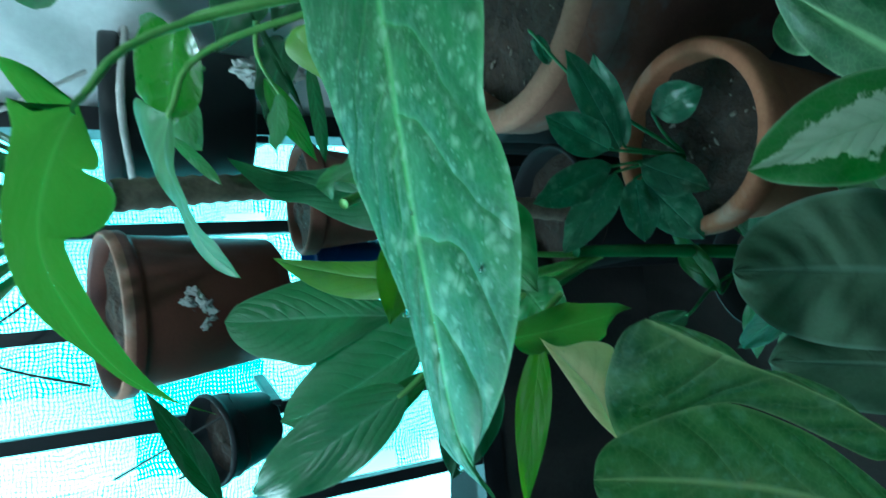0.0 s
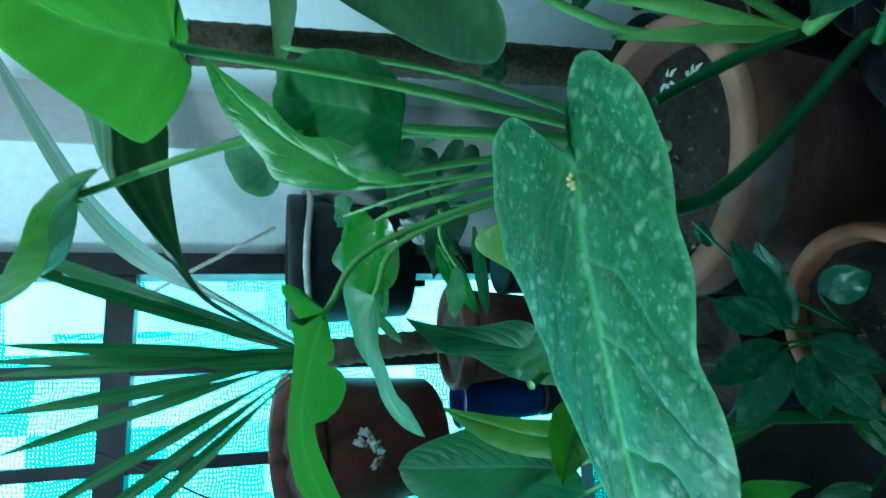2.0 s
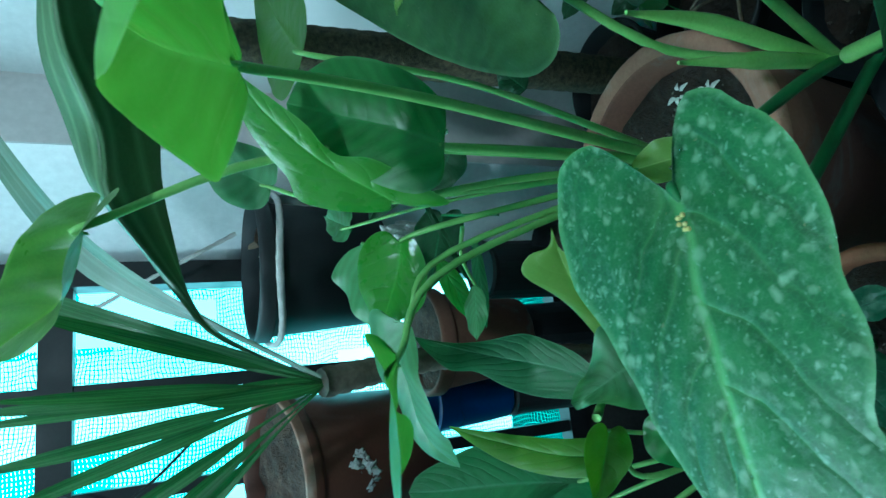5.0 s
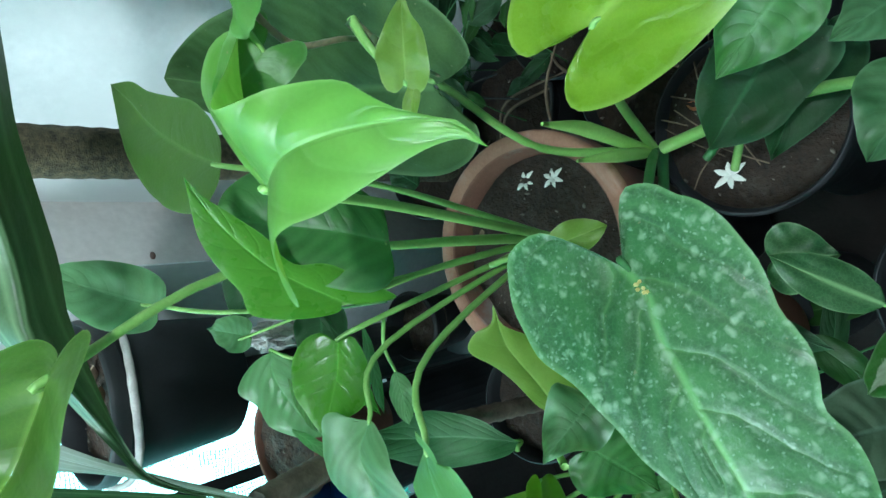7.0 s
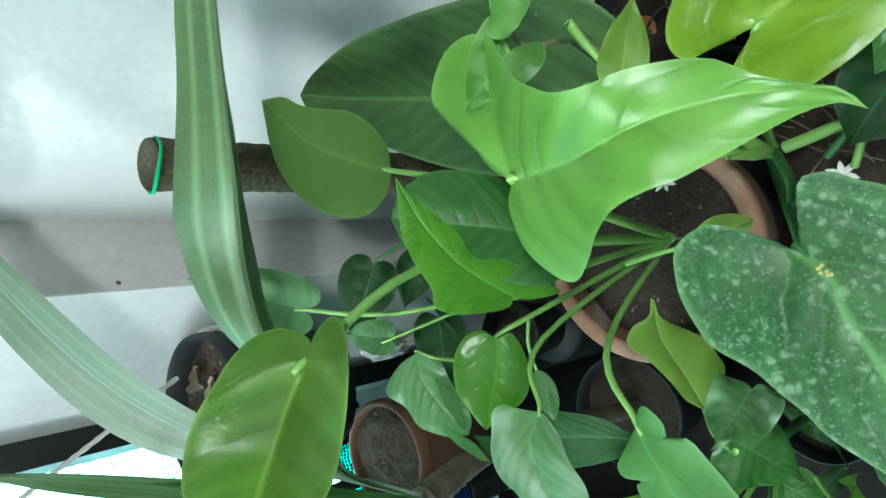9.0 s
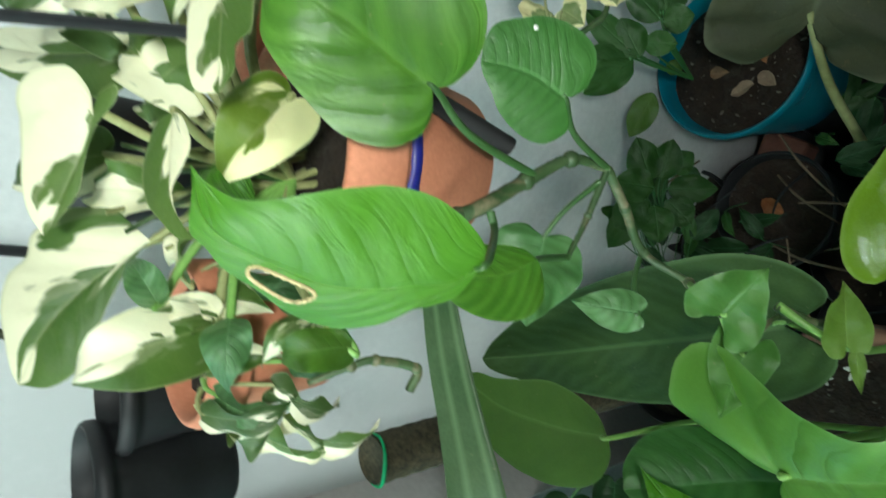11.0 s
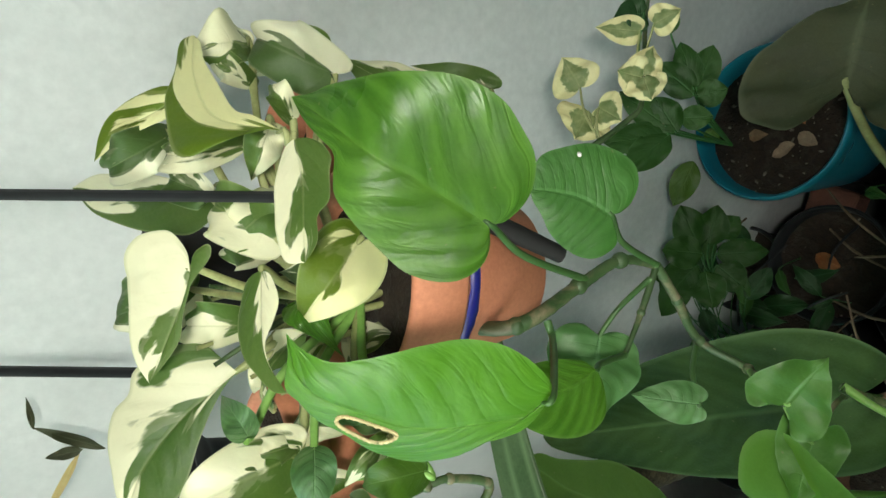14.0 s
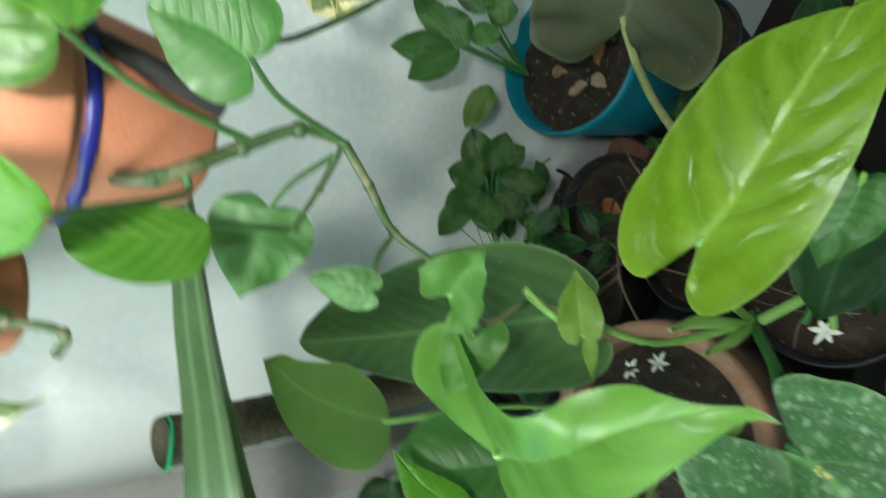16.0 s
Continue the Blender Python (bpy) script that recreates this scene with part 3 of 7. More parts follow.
def net_material():
    """Shade net: green threads, with sky between them."""
    m, nt, b = nodes_of("shade_net")
    tc = nt.nodes.new("ShaderNodeTexCoord").outputs["Object"]
    sep = nt.nodes.new("ShaderNodeSeparateXYZ")
    link(nt, tc, sep.inputs[0])
    cell = nt.nodes.new("ShaderNodeVectorMath")
    cell.operation = "MULTIPLY"
    cell.inputs[1].default_value = (7.0, 0.0, 5.0)
    link(nt, tc, cell.inputs[0])
    flat = nt.nodes.new("ShaderNodeVectorMath")
    flat.operation = "FLOOR"
    link(nt, cell.outputs[0], flat.inputs[0])
    white = nt.nodes.new("ShaderNodeTexWhiteNoise")
    link(nt, flat.outputs[0], white.inputs["Vector"])
    # doubled net in some panels, thin or missing elsewhere
    cover = ramp(nt, white.outputs["Value"], [(0.0, (0.12,) * 3), (0.45, (0.25,) * 3), (0.6, (0.5,) * 3), (1.0, (0.72,) * 3)])
    # a knitted grid of flat tapes, sagging a little and frayed
    sag = noise_node(nt, 14.0, 2.0, 0.5, tc)
    fray = noise_node(nt, 420.0, 2.0, 0.6, tc)
    width = calc(nt, "MULTIPLY", cover, calc(nt, "MULTIPLY_ADD", fray, 1.4, 0.3))
    up = calc(nt, "FRACT", calc(nt, "MULTIPLY_ADD", sep.outputs[0], 150.0, calc(nt, "MULTIPLY", sag, 5.0)))
    along = calc(nt, "FRACT", calc(nt, "MULTIPLY_ADD", sep.outputs[2], 190.0, calc(nt, "MULTIPLY", sag, 6.0)))
    thread = calc(nt, "MAXIMUM", calc(nt, "LESS_THAN", up, calc(nt, "MULTIPLY", width, 0.55)), calc(nt, "LESS_THAN", along, calc(nt, "MULTIPLY", width, 0.85)))
    thread = calc(nt, "MULTIPLY", thread, 0.9)
    b.inputs["Base Color"].default_value = (0.0, 0.42, 0.27, 1)
    b.inputs["Roughness"].default_value = 0.5
    tl = nt.nodes.new("ShaderNodeBsdfTranslucent")
    tl.inputs[0].default_value = (0.03, 0.9, 0.68, 1)
    skin = nt.nodes.new("ShaderNodeMixShader")
    skin.inputs[0].default_value = 0.6
    link(nt, b.outputs[0], skin.inputs[1])
    link(nt, tl.outputs[0], skin.inputs[2])
    tp = nt.nodes.new("ShaderNodeBsdfTransparent")
    ms = nt.nodes.new("ShaderNodeMixShader")
    link(nt, thread, ms.inputs[0])
    link(nt, tp.outputs[0], ms.inputs[1])
    link(nt, skin.outputs[0], ms.inputs[2])
    link(nt, ms.outputs[0], nt.nodes["Material Output"].inputs[0])
    return m


M_NET = net_material()
M_WATER, _nt, _b = nodes_of("water")
_b.inputs["Base Color"].default_value = (0.95, 1, 0.97, 1)
_b.inputs["Roughness"].default_value = 0.02
_b.inputs["IOR"].default_value = 1.33
_b.inputs["Transmission Weight"].default_value = 1.0


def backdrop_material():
    """Glowing plane for the bright outdoors, two pale cyan tones in broad noise."""
    m, nt, b = nodes_of("outside_glow")
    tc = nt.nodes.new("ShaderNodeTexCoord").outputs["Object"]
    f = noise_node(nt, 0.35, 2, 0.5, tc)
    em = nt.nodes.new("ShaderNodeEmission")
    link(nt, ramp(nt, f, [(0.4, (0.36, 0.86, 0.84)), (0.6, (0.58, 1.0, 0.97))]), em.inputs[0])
    em.inputs[1].default_value = BACKDROP_GLOW
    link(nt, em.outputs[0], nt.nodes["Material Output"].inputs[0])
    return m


# ---- leaves ----
OUTLINES = {
    "heart": ((0, 0), (-0.07, 0.13), (-0.12, 0.36), (-0.09, 0.68), (0.06, 0.94), (0.25, 1.0), (0.46, 0.88), (0.67, 0.61), (0.84, 0.30), (0.95, 0.08), (1, 0)),
    "lobed": ((0, 0), (-0.20, 0.18), (-0.40, 0.46), (-0.42, 0.74), (-0.26, 0.97), (0.0, 1.0), (0.30, 0.84), (0.60, 0.54), (0.84, 0.22), (0.95, 0.07), (1, 0)),
    "egg": ((0, 0), (-0.03, 0.25), (0.02, 0.60), (0.15, 0.90), (0.36, 1.0), (0.57, 0.86), (0.77, 0.52), (0.92, 0.16), (1, 0)),
    "round": ((0, 0), (-0.08, 0.25), (-0.08, 0.60), (0.10, 0.92), (0.35, 1.0), (0.60, 0.93), (0.82, 0.70), (0.95, 0.36), (1, 0)),
    "longheart": ((0, 0), (-0.08, 0.20), (-0.18, 0.46), (-0.20, 0.72), (-0.10, 0.96), (0.06, 1.0), (0.22, 0.93), (0.40, 0.88), (0.56, 0.84), (0.72, 0.66), (0.86, 0.36), (0.95, 0.11), (1, 0)),
    "taro": ((0, 0), (-0.25, 0.12), (-0.52, 0.35), (-0.58, 0.62), (-0.42, 0.9), (-0.1, 1.0), (0.3, 0.9), (0.6, 0.6), (0.85, 0.25), (1, 0)),
    "oval": ((0, 0), (0.02, 0.26), (0.12, 0.66), (0.30, 0.96), (0.50, 1.0), (0.70, 0.82), (0.87, 0.46), (0.96, 0.15), (1, 0)),
    "lance": ((0, 0), (0.04, 0.26), (0.18, 0.74), (0.38, 1.0), (0.60, 0.84), (0.80, 0.46), (0.93, 0.14), (1, 0)),
    "strap": ((0, 0.25), (0.08, 0.45), (0.22, 0.85), (0.42, 1.0), (0.64, 0.97), (0.82, 0.74), (0.94, 0.30), (1, 0)),
    "stalked": ((0, 0.16), (0.14, 0.15), (0.25, 0.26), (0.35, 0.62), (0.47, 0.98), (0.60, 0.97), (0.76, 0.80), (0.90, 0.45), (1, 0)),
}
COUNT = [0]


def leaf(plant, shape, skin, base, tip, width, face, fold=0.0, arch=0.0, wave=0.0, hook=0.0, quilt=0, rib=0, bend=None,
         root=None, via=None, thick=0.0025, fold2=None):
    """One leaf blade from its stalk's end to its tip, with its stalk as a sub-part."""
    COUNT[0] += 1
    rng = random.Random(COUNT[0])
    B, T, N = Vector(base), Vector(tip), Vector(face)
    mid = spline([(x, y * width / 2, 0) for x, y in OUTLINES[shape]], 44 if width > 0.06 else 28)
    length = (T - B).length if bend is None else (Vector(bend) - B).length + (T - Vector(bend)).length
    curve = spline([B, Vector(bend), T], 40) if bend is not None else None
    X = (T - B).normalized()
    N = (N - X * N.dot(X)).normalized()
    Y = N.cross(X)
    bm = bmesh.new()
    uv = bm.loops.layers.uv.new("leaf")
    rows, cols = len(mid), 8
    ph, amp = rng.uniform(0, 6.3), rng.uniform(0.7, 1.3)
    skew = rng.uniform(-0.012, 0.012) * length
    tilt = (fold + rng.uniform(-0.06, 0.10), fold + rng.uniform(-0.06, 0.10))
    if fold2 is not None:
        tilt = (fold2, fold)
    seed = rng.uniform(0, 50)
    soft = (0.11 if shape not in ("strap", "stalked") else 0.01) * width

    def place(s, y, v):
        """s along (fraction), y across (metres), v from rib (0) to edge (1)."""
        slope = tilt[y > 0]
        z = arch * 4 * s * (1 - s) * (1 if s > 0 else 0.7) + slope * abs(y)
        z += amp * wave * math.sin(9 * s + ph + (2 if y > 0 else 0)) * v * v
        z += 0.0012 * amp * math.sin(14 * s + ph) * v
        z += soft * (noise.noise(Vector((s * 2.6 + seed, y / width * 3.2, seed))) * (0.3 + v) + 0.5 * noise.noise(Vector((s * 6 + seed, y / width * 5, 3.0))) * v)
        z -= 0.10 * width * (v ** 2) * (0.6 if quilt else 0.4)
        if quilt:
            z += quilt * 0.0015 * math.sin(6.5 * 2 * math.pi * (s - 0.30 * v + 0.05 * math.sin(5 * s + ph))) * math.sin(math.pi * min(1, v)) * (width / 0.09)
        if hook and s > 0.75:
            z -= hook * ((s - 0.75) / 0.25) ** 2.4
        side = skew * 4 * max(0, s) * (1 - s)
        if curve is None:
            return B + X * (s * length) + Y * (y + side) + N * z
        k = min(39, max(0, int(s * 40)))
        p = curve[k].lerp(curve[k + 1], min(1, max(0, s * 40 - k)))
        x = (curve[k + 1] - curve[k]).normalized()
        n = (N - x * N.dot(x)).normalized()
        return p + n.cross(x) * (y + side) + n * z

    halves = {}
    for sgn in (1, -1):
        grid = []
        for r, o in enumerate(mid):
            f = r / (rows - 1)
            foot = max(0.0, (f - 0.22) / 0.78) ** 1.05 if shape not in ("strap", "stalked") else o[0]
            line = []
            for c in range(cols + 1):
                v = c / cols
                s = foot + (o[0] - foot) * v ** 1.15
                y = sgn * o[1] * v
                if c == 0 and sgn == -1:
                    line.append(halves[1][r][0])
                else:
                    line.append((bm.verts.new(place(s, y, v)), foot, sgn * v))
            grid.append(line)
        halves[sgn] = grid
        for r in range(rows - 1):
            for c in range(cols):
                q = [grid[r][c], grid[r][c + 1], grid[r + 1][c + 1], grid[r + 1][c]]
                if sgn == 1:
                    q = q[::-1]
                try:
                    fc = bm.faces.new([a[0] for a in q])
                except ValueError:
                    continue
                for lp, a in zip(fc.loops, q):
                    lp[uv].uv = (a[1], a[2])
    bmesh.ops.remove_doubles(bm, verts=bm.verts, dist=0.00002)
    ob = part("leaf", bm, LEAVES["darkrib" if rib else skin], plant, origin=B)
    if root is not None:
        R = Vector(root)
        thick *= 0.78
        V = Vector(via) if via is not None else (R + B) / 2 + Vector((0, 0, 0.12 * (B - R).length))
        end = place(0.06, 0, 0) - N * thick * 0.8
        sb = bmesh.new()
        tube(sb, [R, V, place(-0.02, 0, 0) - N * thick * 0.6, end], [thick * 1.35, thick * 1.1, thick * 0.95, thick * 0.55], 8, 18)
        part("petiole", sb, M_STALK if skin.startswith("varie") or skin == "grey2" else M_STEM_MID if skin.startswith("pothos") else M_STEM_DARK if skin in ("dark", "dark2", "teal", "grey") else M_STEM, ob, origin=R)
    return ob


def blade(plant, skin, base, tip, face, spine, left, right, belly=0.05, quilt=0.0, ribs=6.5, ruffle=0.0, root=None, via=None, thick=0.004, label="", drops=0, hole=None, stem=None, slant=0.26):
    """A leaf drawn by its midrib and its two margins. All three run from the stalk's end to the tip, in thousandths of the leaf's
    length: along it, across it and out of its plane."""
    COUNT[0] += 1
    rng = random.Random(COUNT[0])
    B, T, N = Vector(base), Vector(tip), Vector(face)
    size = (T - B).length
    X = (T - B).normalized()
    N = (N - X * N.dot(X)).normalized()
    Y = N.cross(X)
    seed = rng.uniform(0, 50)
    rows, cols = 56, 9

    def even(points, n):
        """n + 1 points at even steps along a smooth curve."""
        fine = spline([Vector(p) / 1000 for p in points], 240)
        run = [0.0]
        for p, q in zip(fine, fine[1:]):
            run.append(run[-1] + (q - p).length)
        res, k = [], 0
        for i in range(n + 1):
            want = run[-1] * i / n
            while k < 239 and run[k + 1] < want:
                k += 1
            f = (want - run[k]) / max(1e-9, run[k + 1] - run[k])
            res.append(fine[k].lerp(fine[k + 1], min(1, max(0, f))))
        return res, run[-1]

    mid, mid_run = even([(0, 0, 0), *spine, (1000, 0, 0)], 120)
    reach = max(abs(p[1]) for p in (*left, *right)) / 1000

    def at(s):
        f = min(119.999, max(0, s * 120))
        return mid[int(f)].lerp(mid[int(f) + 1], f - int(f))

    bm = bmesh.new()
    uv = bm.loops.layers.uv.new("leaf")
    grids = {}
    for sgn, margin in ((1, left), (-1, right)):
        edge, _ = even([(0, 0, 0), *margin, (1000, 0, 0)], rows)
        feet, most = [], 0.0
        for r, e in enumerate(edge):
            want = min(1.0, max(0.0, (e.x - slant * min(1, abs(e.y) / max(1e-6, reach)) * (1 - r / rows))))
            most = max(most, want if r < rows else 1.0)
            feet.append(most)
        for _ in range(6):
            feet = [feet[0]] + [(feet[r - 1] + 2 * feet[r] + feet[r + 1]) / 4 for r in range(1, rows)] + [1.0]
        grid = []
        for r, e in enumerate(edge):
            foot = at(feet[r])
            span = (e - foot).length
            line = []
            for c in range(cols + 1):
                v = c / cols
                if c == 0 and r and sgn == -1 and abs(feet[r] - grids[1][r][0][1]) < 1e-9:
                    line.append(grids[1][r][0])
                    continue
                p = foot.lerp(e, v)
                bulge = belly * span * 4 * v * (1 - v) * 0.5
                wig = 0.12 * noise.noise(Vector((feet[r] * 4 + seed, sgn * 3.1, v * 1.5)))
                puff = 0.35 + 0.9 * max(0.0, 0.5 + noise.noise(Vector((feet[r] * 5 + seed, v * 2.0, sgn))))
                bulge += quilt * 0.007 * puff * math.cos(2 * math.pi * (ribs * (feet[r] + wig * 0.4 - 0.11 * (v + v * v)))) * math.sin(math.pi * min(1, v * 1.08)) * min(1, span / 0.15)
                bulge += 0.05 * span * (noise.noise(Vector((p.x * 3 + seed, p.y * 4, seed))) * v + 0.4 * noise.noise(Vector((p.x * 9 + seed, p.y * 9, 3))) * v)
                bulge += ruffle * math.sin(11 * feet[r] + seed + sgn) * v * v * v
                bulge -= 0.0025 * (1 - v) ** 6
                p = p + Vector((0, 0, bulge))
                line.append((bm.verts.new(B + (X * p.x + Y * p.y + N * p.z) * size), feet[r], sgn * v))
            grid.append(line)
        grids[sgn] = grid
    torn = {}
    for sgn in (1, -1):
        grid = grids[sgn]
        for r in range(rows):
            for c in range(cols):
                q = [grid[r][c], grid[r][c + 1], grid[r + 1][c + 1], grid[r + 1][c]]
                if hole and sgn == hole[0] and hole[1] <= r <= hole[2] and hole[3] <= c <= hole[4] and (r, c) != (hole[1], hole[4]):
                    for m in range(4):
                        key = frozenset((q[m][0], q[(m + 1) % 4][0]))
                        torn[key] = torn.get(key, 0) + 1
                    continue
                if sgn == 1:
                    q = q[::-1]
                vs = [a[0] for a in q]
                if len(set(vs)) < 3:
                    continue
                try:
                    fc = bm.faces.new(vs)
                except ValueError:
                    continue
                for lp, a in zip(fc.loops, q):
                    lp[uv].uv = (a[1], a[2])
    loop = {}
    for key in [k for k, n in torn.items() if n == 1]:
        a, c = tuple(key)
        loop.setdefault(a, []).append(c)
        loop.setdefault(c, []).append(a)
    for _ in range(4):
        moved = {v: v.co * 0.4 + (w[0].co + w[1].co) * 0.3 for v, w in loop.items() if len(w) == 2}
        for v, co in moved.items():
            v.co = co
    rim = [[v.co.copy() for v in key] for key, n in torn.items() if n == 1]
    bmesh.ops.remove_doubles(bm, verts=bm.verts, dist=0.0002 * size / 0.1)
    spots = [v.co.copy() for v in bm.verts if v.link_faces]
    ob = part("leaf", bm, LEAVES[skin], plant, label, origin=B)
    for _ in range(drops):
        p = rng.choice(spots)
        db = bmesh.new()
        bmesh.ops.create_icosphere(db, subdivisions=2, radius=rng.uniform(0.0008, 0.002))
        bmesh.ops.scale(db, verts=db.verts, vec=(1.1, 1.0, 0.8))
        bmesh.ops.translate(db, verts=db.verts, vec=p + N * 0.0006)
        part("water_droplet", db, M_WATER, ob, "clear drop of water", origin=p)
    if rim:
        hb = bmesh.new()
        for p, q in rim:
            tube(hb, [p, (p + q) / 2 + N * 0.0003, q], [0.0006, 0.0009, 0.0006], 6, 4)
        part("chewed_edge", hb, M_HOLE, ob, "tan chewed edge of a hole", origin=B)
    if root is not None:
        R = Vector(root)
        V = Vector(via) if via is not None else (R + B) / 2 + Vector((0, 0, 0.12 * (B - R).length))
        end = B + (X * mid[5].x + Y * mid[5].y + N * mid[5].z) * size - N * thick * 1.0
        sb = bmesh.new()
        tube(sb, [R, V, B - N * thick * 1.0 - X * thick, end], [thick * 1.1, thick * 0.9, thick * 0.7, thick * 0.15], 8, 18)
        part("petiole", sb, stem or M_STEM, ob, origin=R)
    return ob


def pot(parent, centre, rim_r, height, mat, foot=0.72, lip=0.012, lip_h=0.03, wall=0.007, fill=0.03, name="pot", soil=M_SOIL, lip_mat=None, crumbs=0):
    """A tapered pot with a thick lip and, inside, uneven soil. centre: middle of the rim."""
    c = Vector(centre)
    r, f = rim_r, rim_r * foot
    bm = bmesh.new()
    prof = [(0, -height), (f - 0.006, -height), (f, -height + 0.005), (r - lip, -lip_h - 0.004), (r - lip + 0.001, -lip_h), (r - 0.002, -lip_h + 0.001), (r, -lip_h + 0.004),
            (r, -0.005), (r - 0.002, -0.001), (r - 0.004, 0), (r - wall, -0.0005), (r - wall - 0.002, -0.003), (r - wall - lip * 0.6, -lip_h), (f * 1.02, -height + 0.03), (0, -height + 0.025)]
    lathe(bm, prof, c, 44)
    body = part(name, bm, mat, parent, origin=c - Vector((0, 0, height)))
    sb = bmesh.new()
    rs = r - wall - lip * 0.5
    rings = []
    for k in range(9):
        q = rs * k / 8
        ring = []
        for s in range(28):
            a = 2 * math.pi * s / 28
            x, y = q * math.cos(a), q * math.sin(a)
            n = noise.noise(Vector((x * 45 + c.x * 10, y * 45, 0.3))) * 0.008 + noise.noise(Vector((x * 120, y * 120, c.y))) * 0.006
            ring.append(sb.verts.new(c + Vector((x, y, -fill + n + 0.006 * (1 - k / 8)))))
        rings.append(ring)
    for p, q in zip(rings, rings[1:]):
        for s in range(28):
            t = (s + 1) % 28
            sb.faces.new((p[s], q[s], q[t], p[t]))
    part("soil", sb, soil, body, origin=c)
    if lip_mat:
        lb = bmesh.new()
        lathe(lb, [(r - wall - 0.001, -0.006), (r - wall + 0.0005, 0.0004), (r - 0.004, 0.0012), (r - 0.0012, -0.0003), (r + 0.0006, -0.006), (r + 0.0004, -0.009)], c, 44, wobble=0.0015)
        part("lip", lb, lip_mat, body, "dusty paler lip", origin=c)
    if crumbs:
        rng = random.Random(int(c.x * 1000) + crumbs)
        cb = bmesh.new()
        for _ in range(crumbs):
            a, q, size = rng.uniform(0, 6.28), rs * math.sqrt(rng.uniform(0, 0.95)), rng.choice((0.0006, 0.0009, 0.0012, 0.0016, 0.0026))
            at_ = c + Vector((q * math.cos(a), q * math.sin(a), -fill + 0.004 + 0.004 * (1 - q / rs)))
            vs = bmesh.ops.create_icosphere(cb, subdivisions=1, radius=size)["verts"]
            turn = rng.uniform(0, 6.28)
            for v in vs:
                x, y = v.co.x * rng.uniform(0.9, 2.0), v.co.y * rng.uniform(0.5, 1.0)
                v.co = at_ + Vector((x * math.cos(turn) - y * math.sin(turn), x * math.sin(turn) + y * math.cos(turn), v.co.z * 0.5))
        tagged(part("gravel", cb, M_CRUMB, body, "pale crumbs and chips on the soil", origin=c), "pale crumbs and chips on the soil", "", "", "stuff")
    return body


def standing(plant, centre, height):
    """An upturned dark pot under a plant whose pot does not reach the floor."""
    z = centre[2] - height - FLOOR
    if z < 0.006:
        return
    r = 0.07
    bm = bmesh.new()
    lathe(bm, [(0, -z), (r * 0.95, -z), (r, -z + z * 0.05), (r * 0.82, -z * 0.1), (r * 0.84, -z * 0.03), (r * 0.8, -0.001), (0, -0.001)], (centre[0], centre[1], z + FLOOR), 24)
    single("upturned_pot", bm, M_BLACK, "upturned black pot used as a stand", "pot", smooth=True)


# ---- the place ----
TH = radians(29)
WAY = Vector((math.sin(TH), -math.cos(TH)))
CORNER = Vector((0.39, 1.0))
OUT = Vector((math.cos(TH), math.sin(TH)))
EDGE = Vector((0.288, 0.955))
JAMB = Vector((0.134, 1.09))
LEFT = Vector((-0.985, -0.17))
BACKN = Vector((-LEFT.y, LEFT.x)) * -1


def xy(v):
    return (v.x, v.y)


bm = bmesh.new()
box(bm, (-2.2, -1.8, FLOOR - 0.1), (2.2, 2.0, FLOOR))
single("floor", bm, M_FLOOR, "floor under the pots, coloured near black for the shade there", "floor", "structure")
# unseen ceiling, added to close the room
bm = bmesh.new()
box(bm, (-2.2, -1.8, 2.5), (2.2, 2.0, 2.6))
single("ceiling", bm, M_CEIL, "plain grey ceiling, unseen, closing the room", "ceiling", "structure")
bm = bmesh.new()
a, b2 = CORNER, CORNER + WAY * 2.6
prism(bm, [xy(a), xy(b2), xy(b2 + OUT * 0.12), xy(a + OUT * 0.12)][::-1][::-1], FLOOR, 2.5)
bmesh.ops.recalc_face_normals(bm, faces=bm.faces)
single("wall_right", bm, M_WALL, "white painted plaster wall with faint stains", "wall", "structure")
bm = bmesh.new()
prism(bm, [xy(EDGE), xy(CORNER), xy(CORNER + OUT * 0.12 + Vector((0, 0.25))), xy(JAMB + Vector((0.05, 0.16))), xy(JAMB + Vector((0, 0.004)))], FLOOR, 2.5)
bmesh.ops.recalc_face_normals(bm, faces=bm.faces)
single("wall_pier", bm, [M_PIER], "narrow pier beside the window opening, greyed in colour for its shade", "wall", "structure")
# opening's reveal, a thin slab in wall paint on the pier's splayed lit side
bm = bmesh.new()
nrm = Vector(((JAMB - EDGE).y, -(JAMB - EDGE).x)).normalized()
if nrm.x > 0:
    nrm = -nrm
prism(bm, [xy(EDGE + nrm * 0.004), xy(EDGE), xy(JAMB), xy(JAMB + nrm * 0.004)], FLOOR, 2.5)
bmesh.ops.recalc_face_normals(bm, faces=bm.faces)
single("trim_reveal", bm, M_WALL, "white plaster reveal of the window opening", "trim", "structure")
# parapet under the window
FAR = JAMB + LEFT * 2.0
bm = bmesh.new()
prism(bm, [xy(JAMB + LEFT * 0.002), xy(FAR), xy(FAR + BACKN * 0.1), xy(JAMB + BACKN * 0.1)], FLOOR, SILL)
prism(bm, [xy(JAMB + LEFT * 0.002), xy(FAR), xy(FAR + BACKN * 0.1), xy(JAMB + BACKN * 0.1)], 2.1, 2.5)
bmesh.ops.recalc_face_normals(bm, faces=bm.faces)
single("wall_window", bm, M_PARAPET, "low parapet and lintel of the window wall, coloured dark for shade", "wall", "structure")
# unseen side and rear walls, added to close the room
bm = bmesh.new()
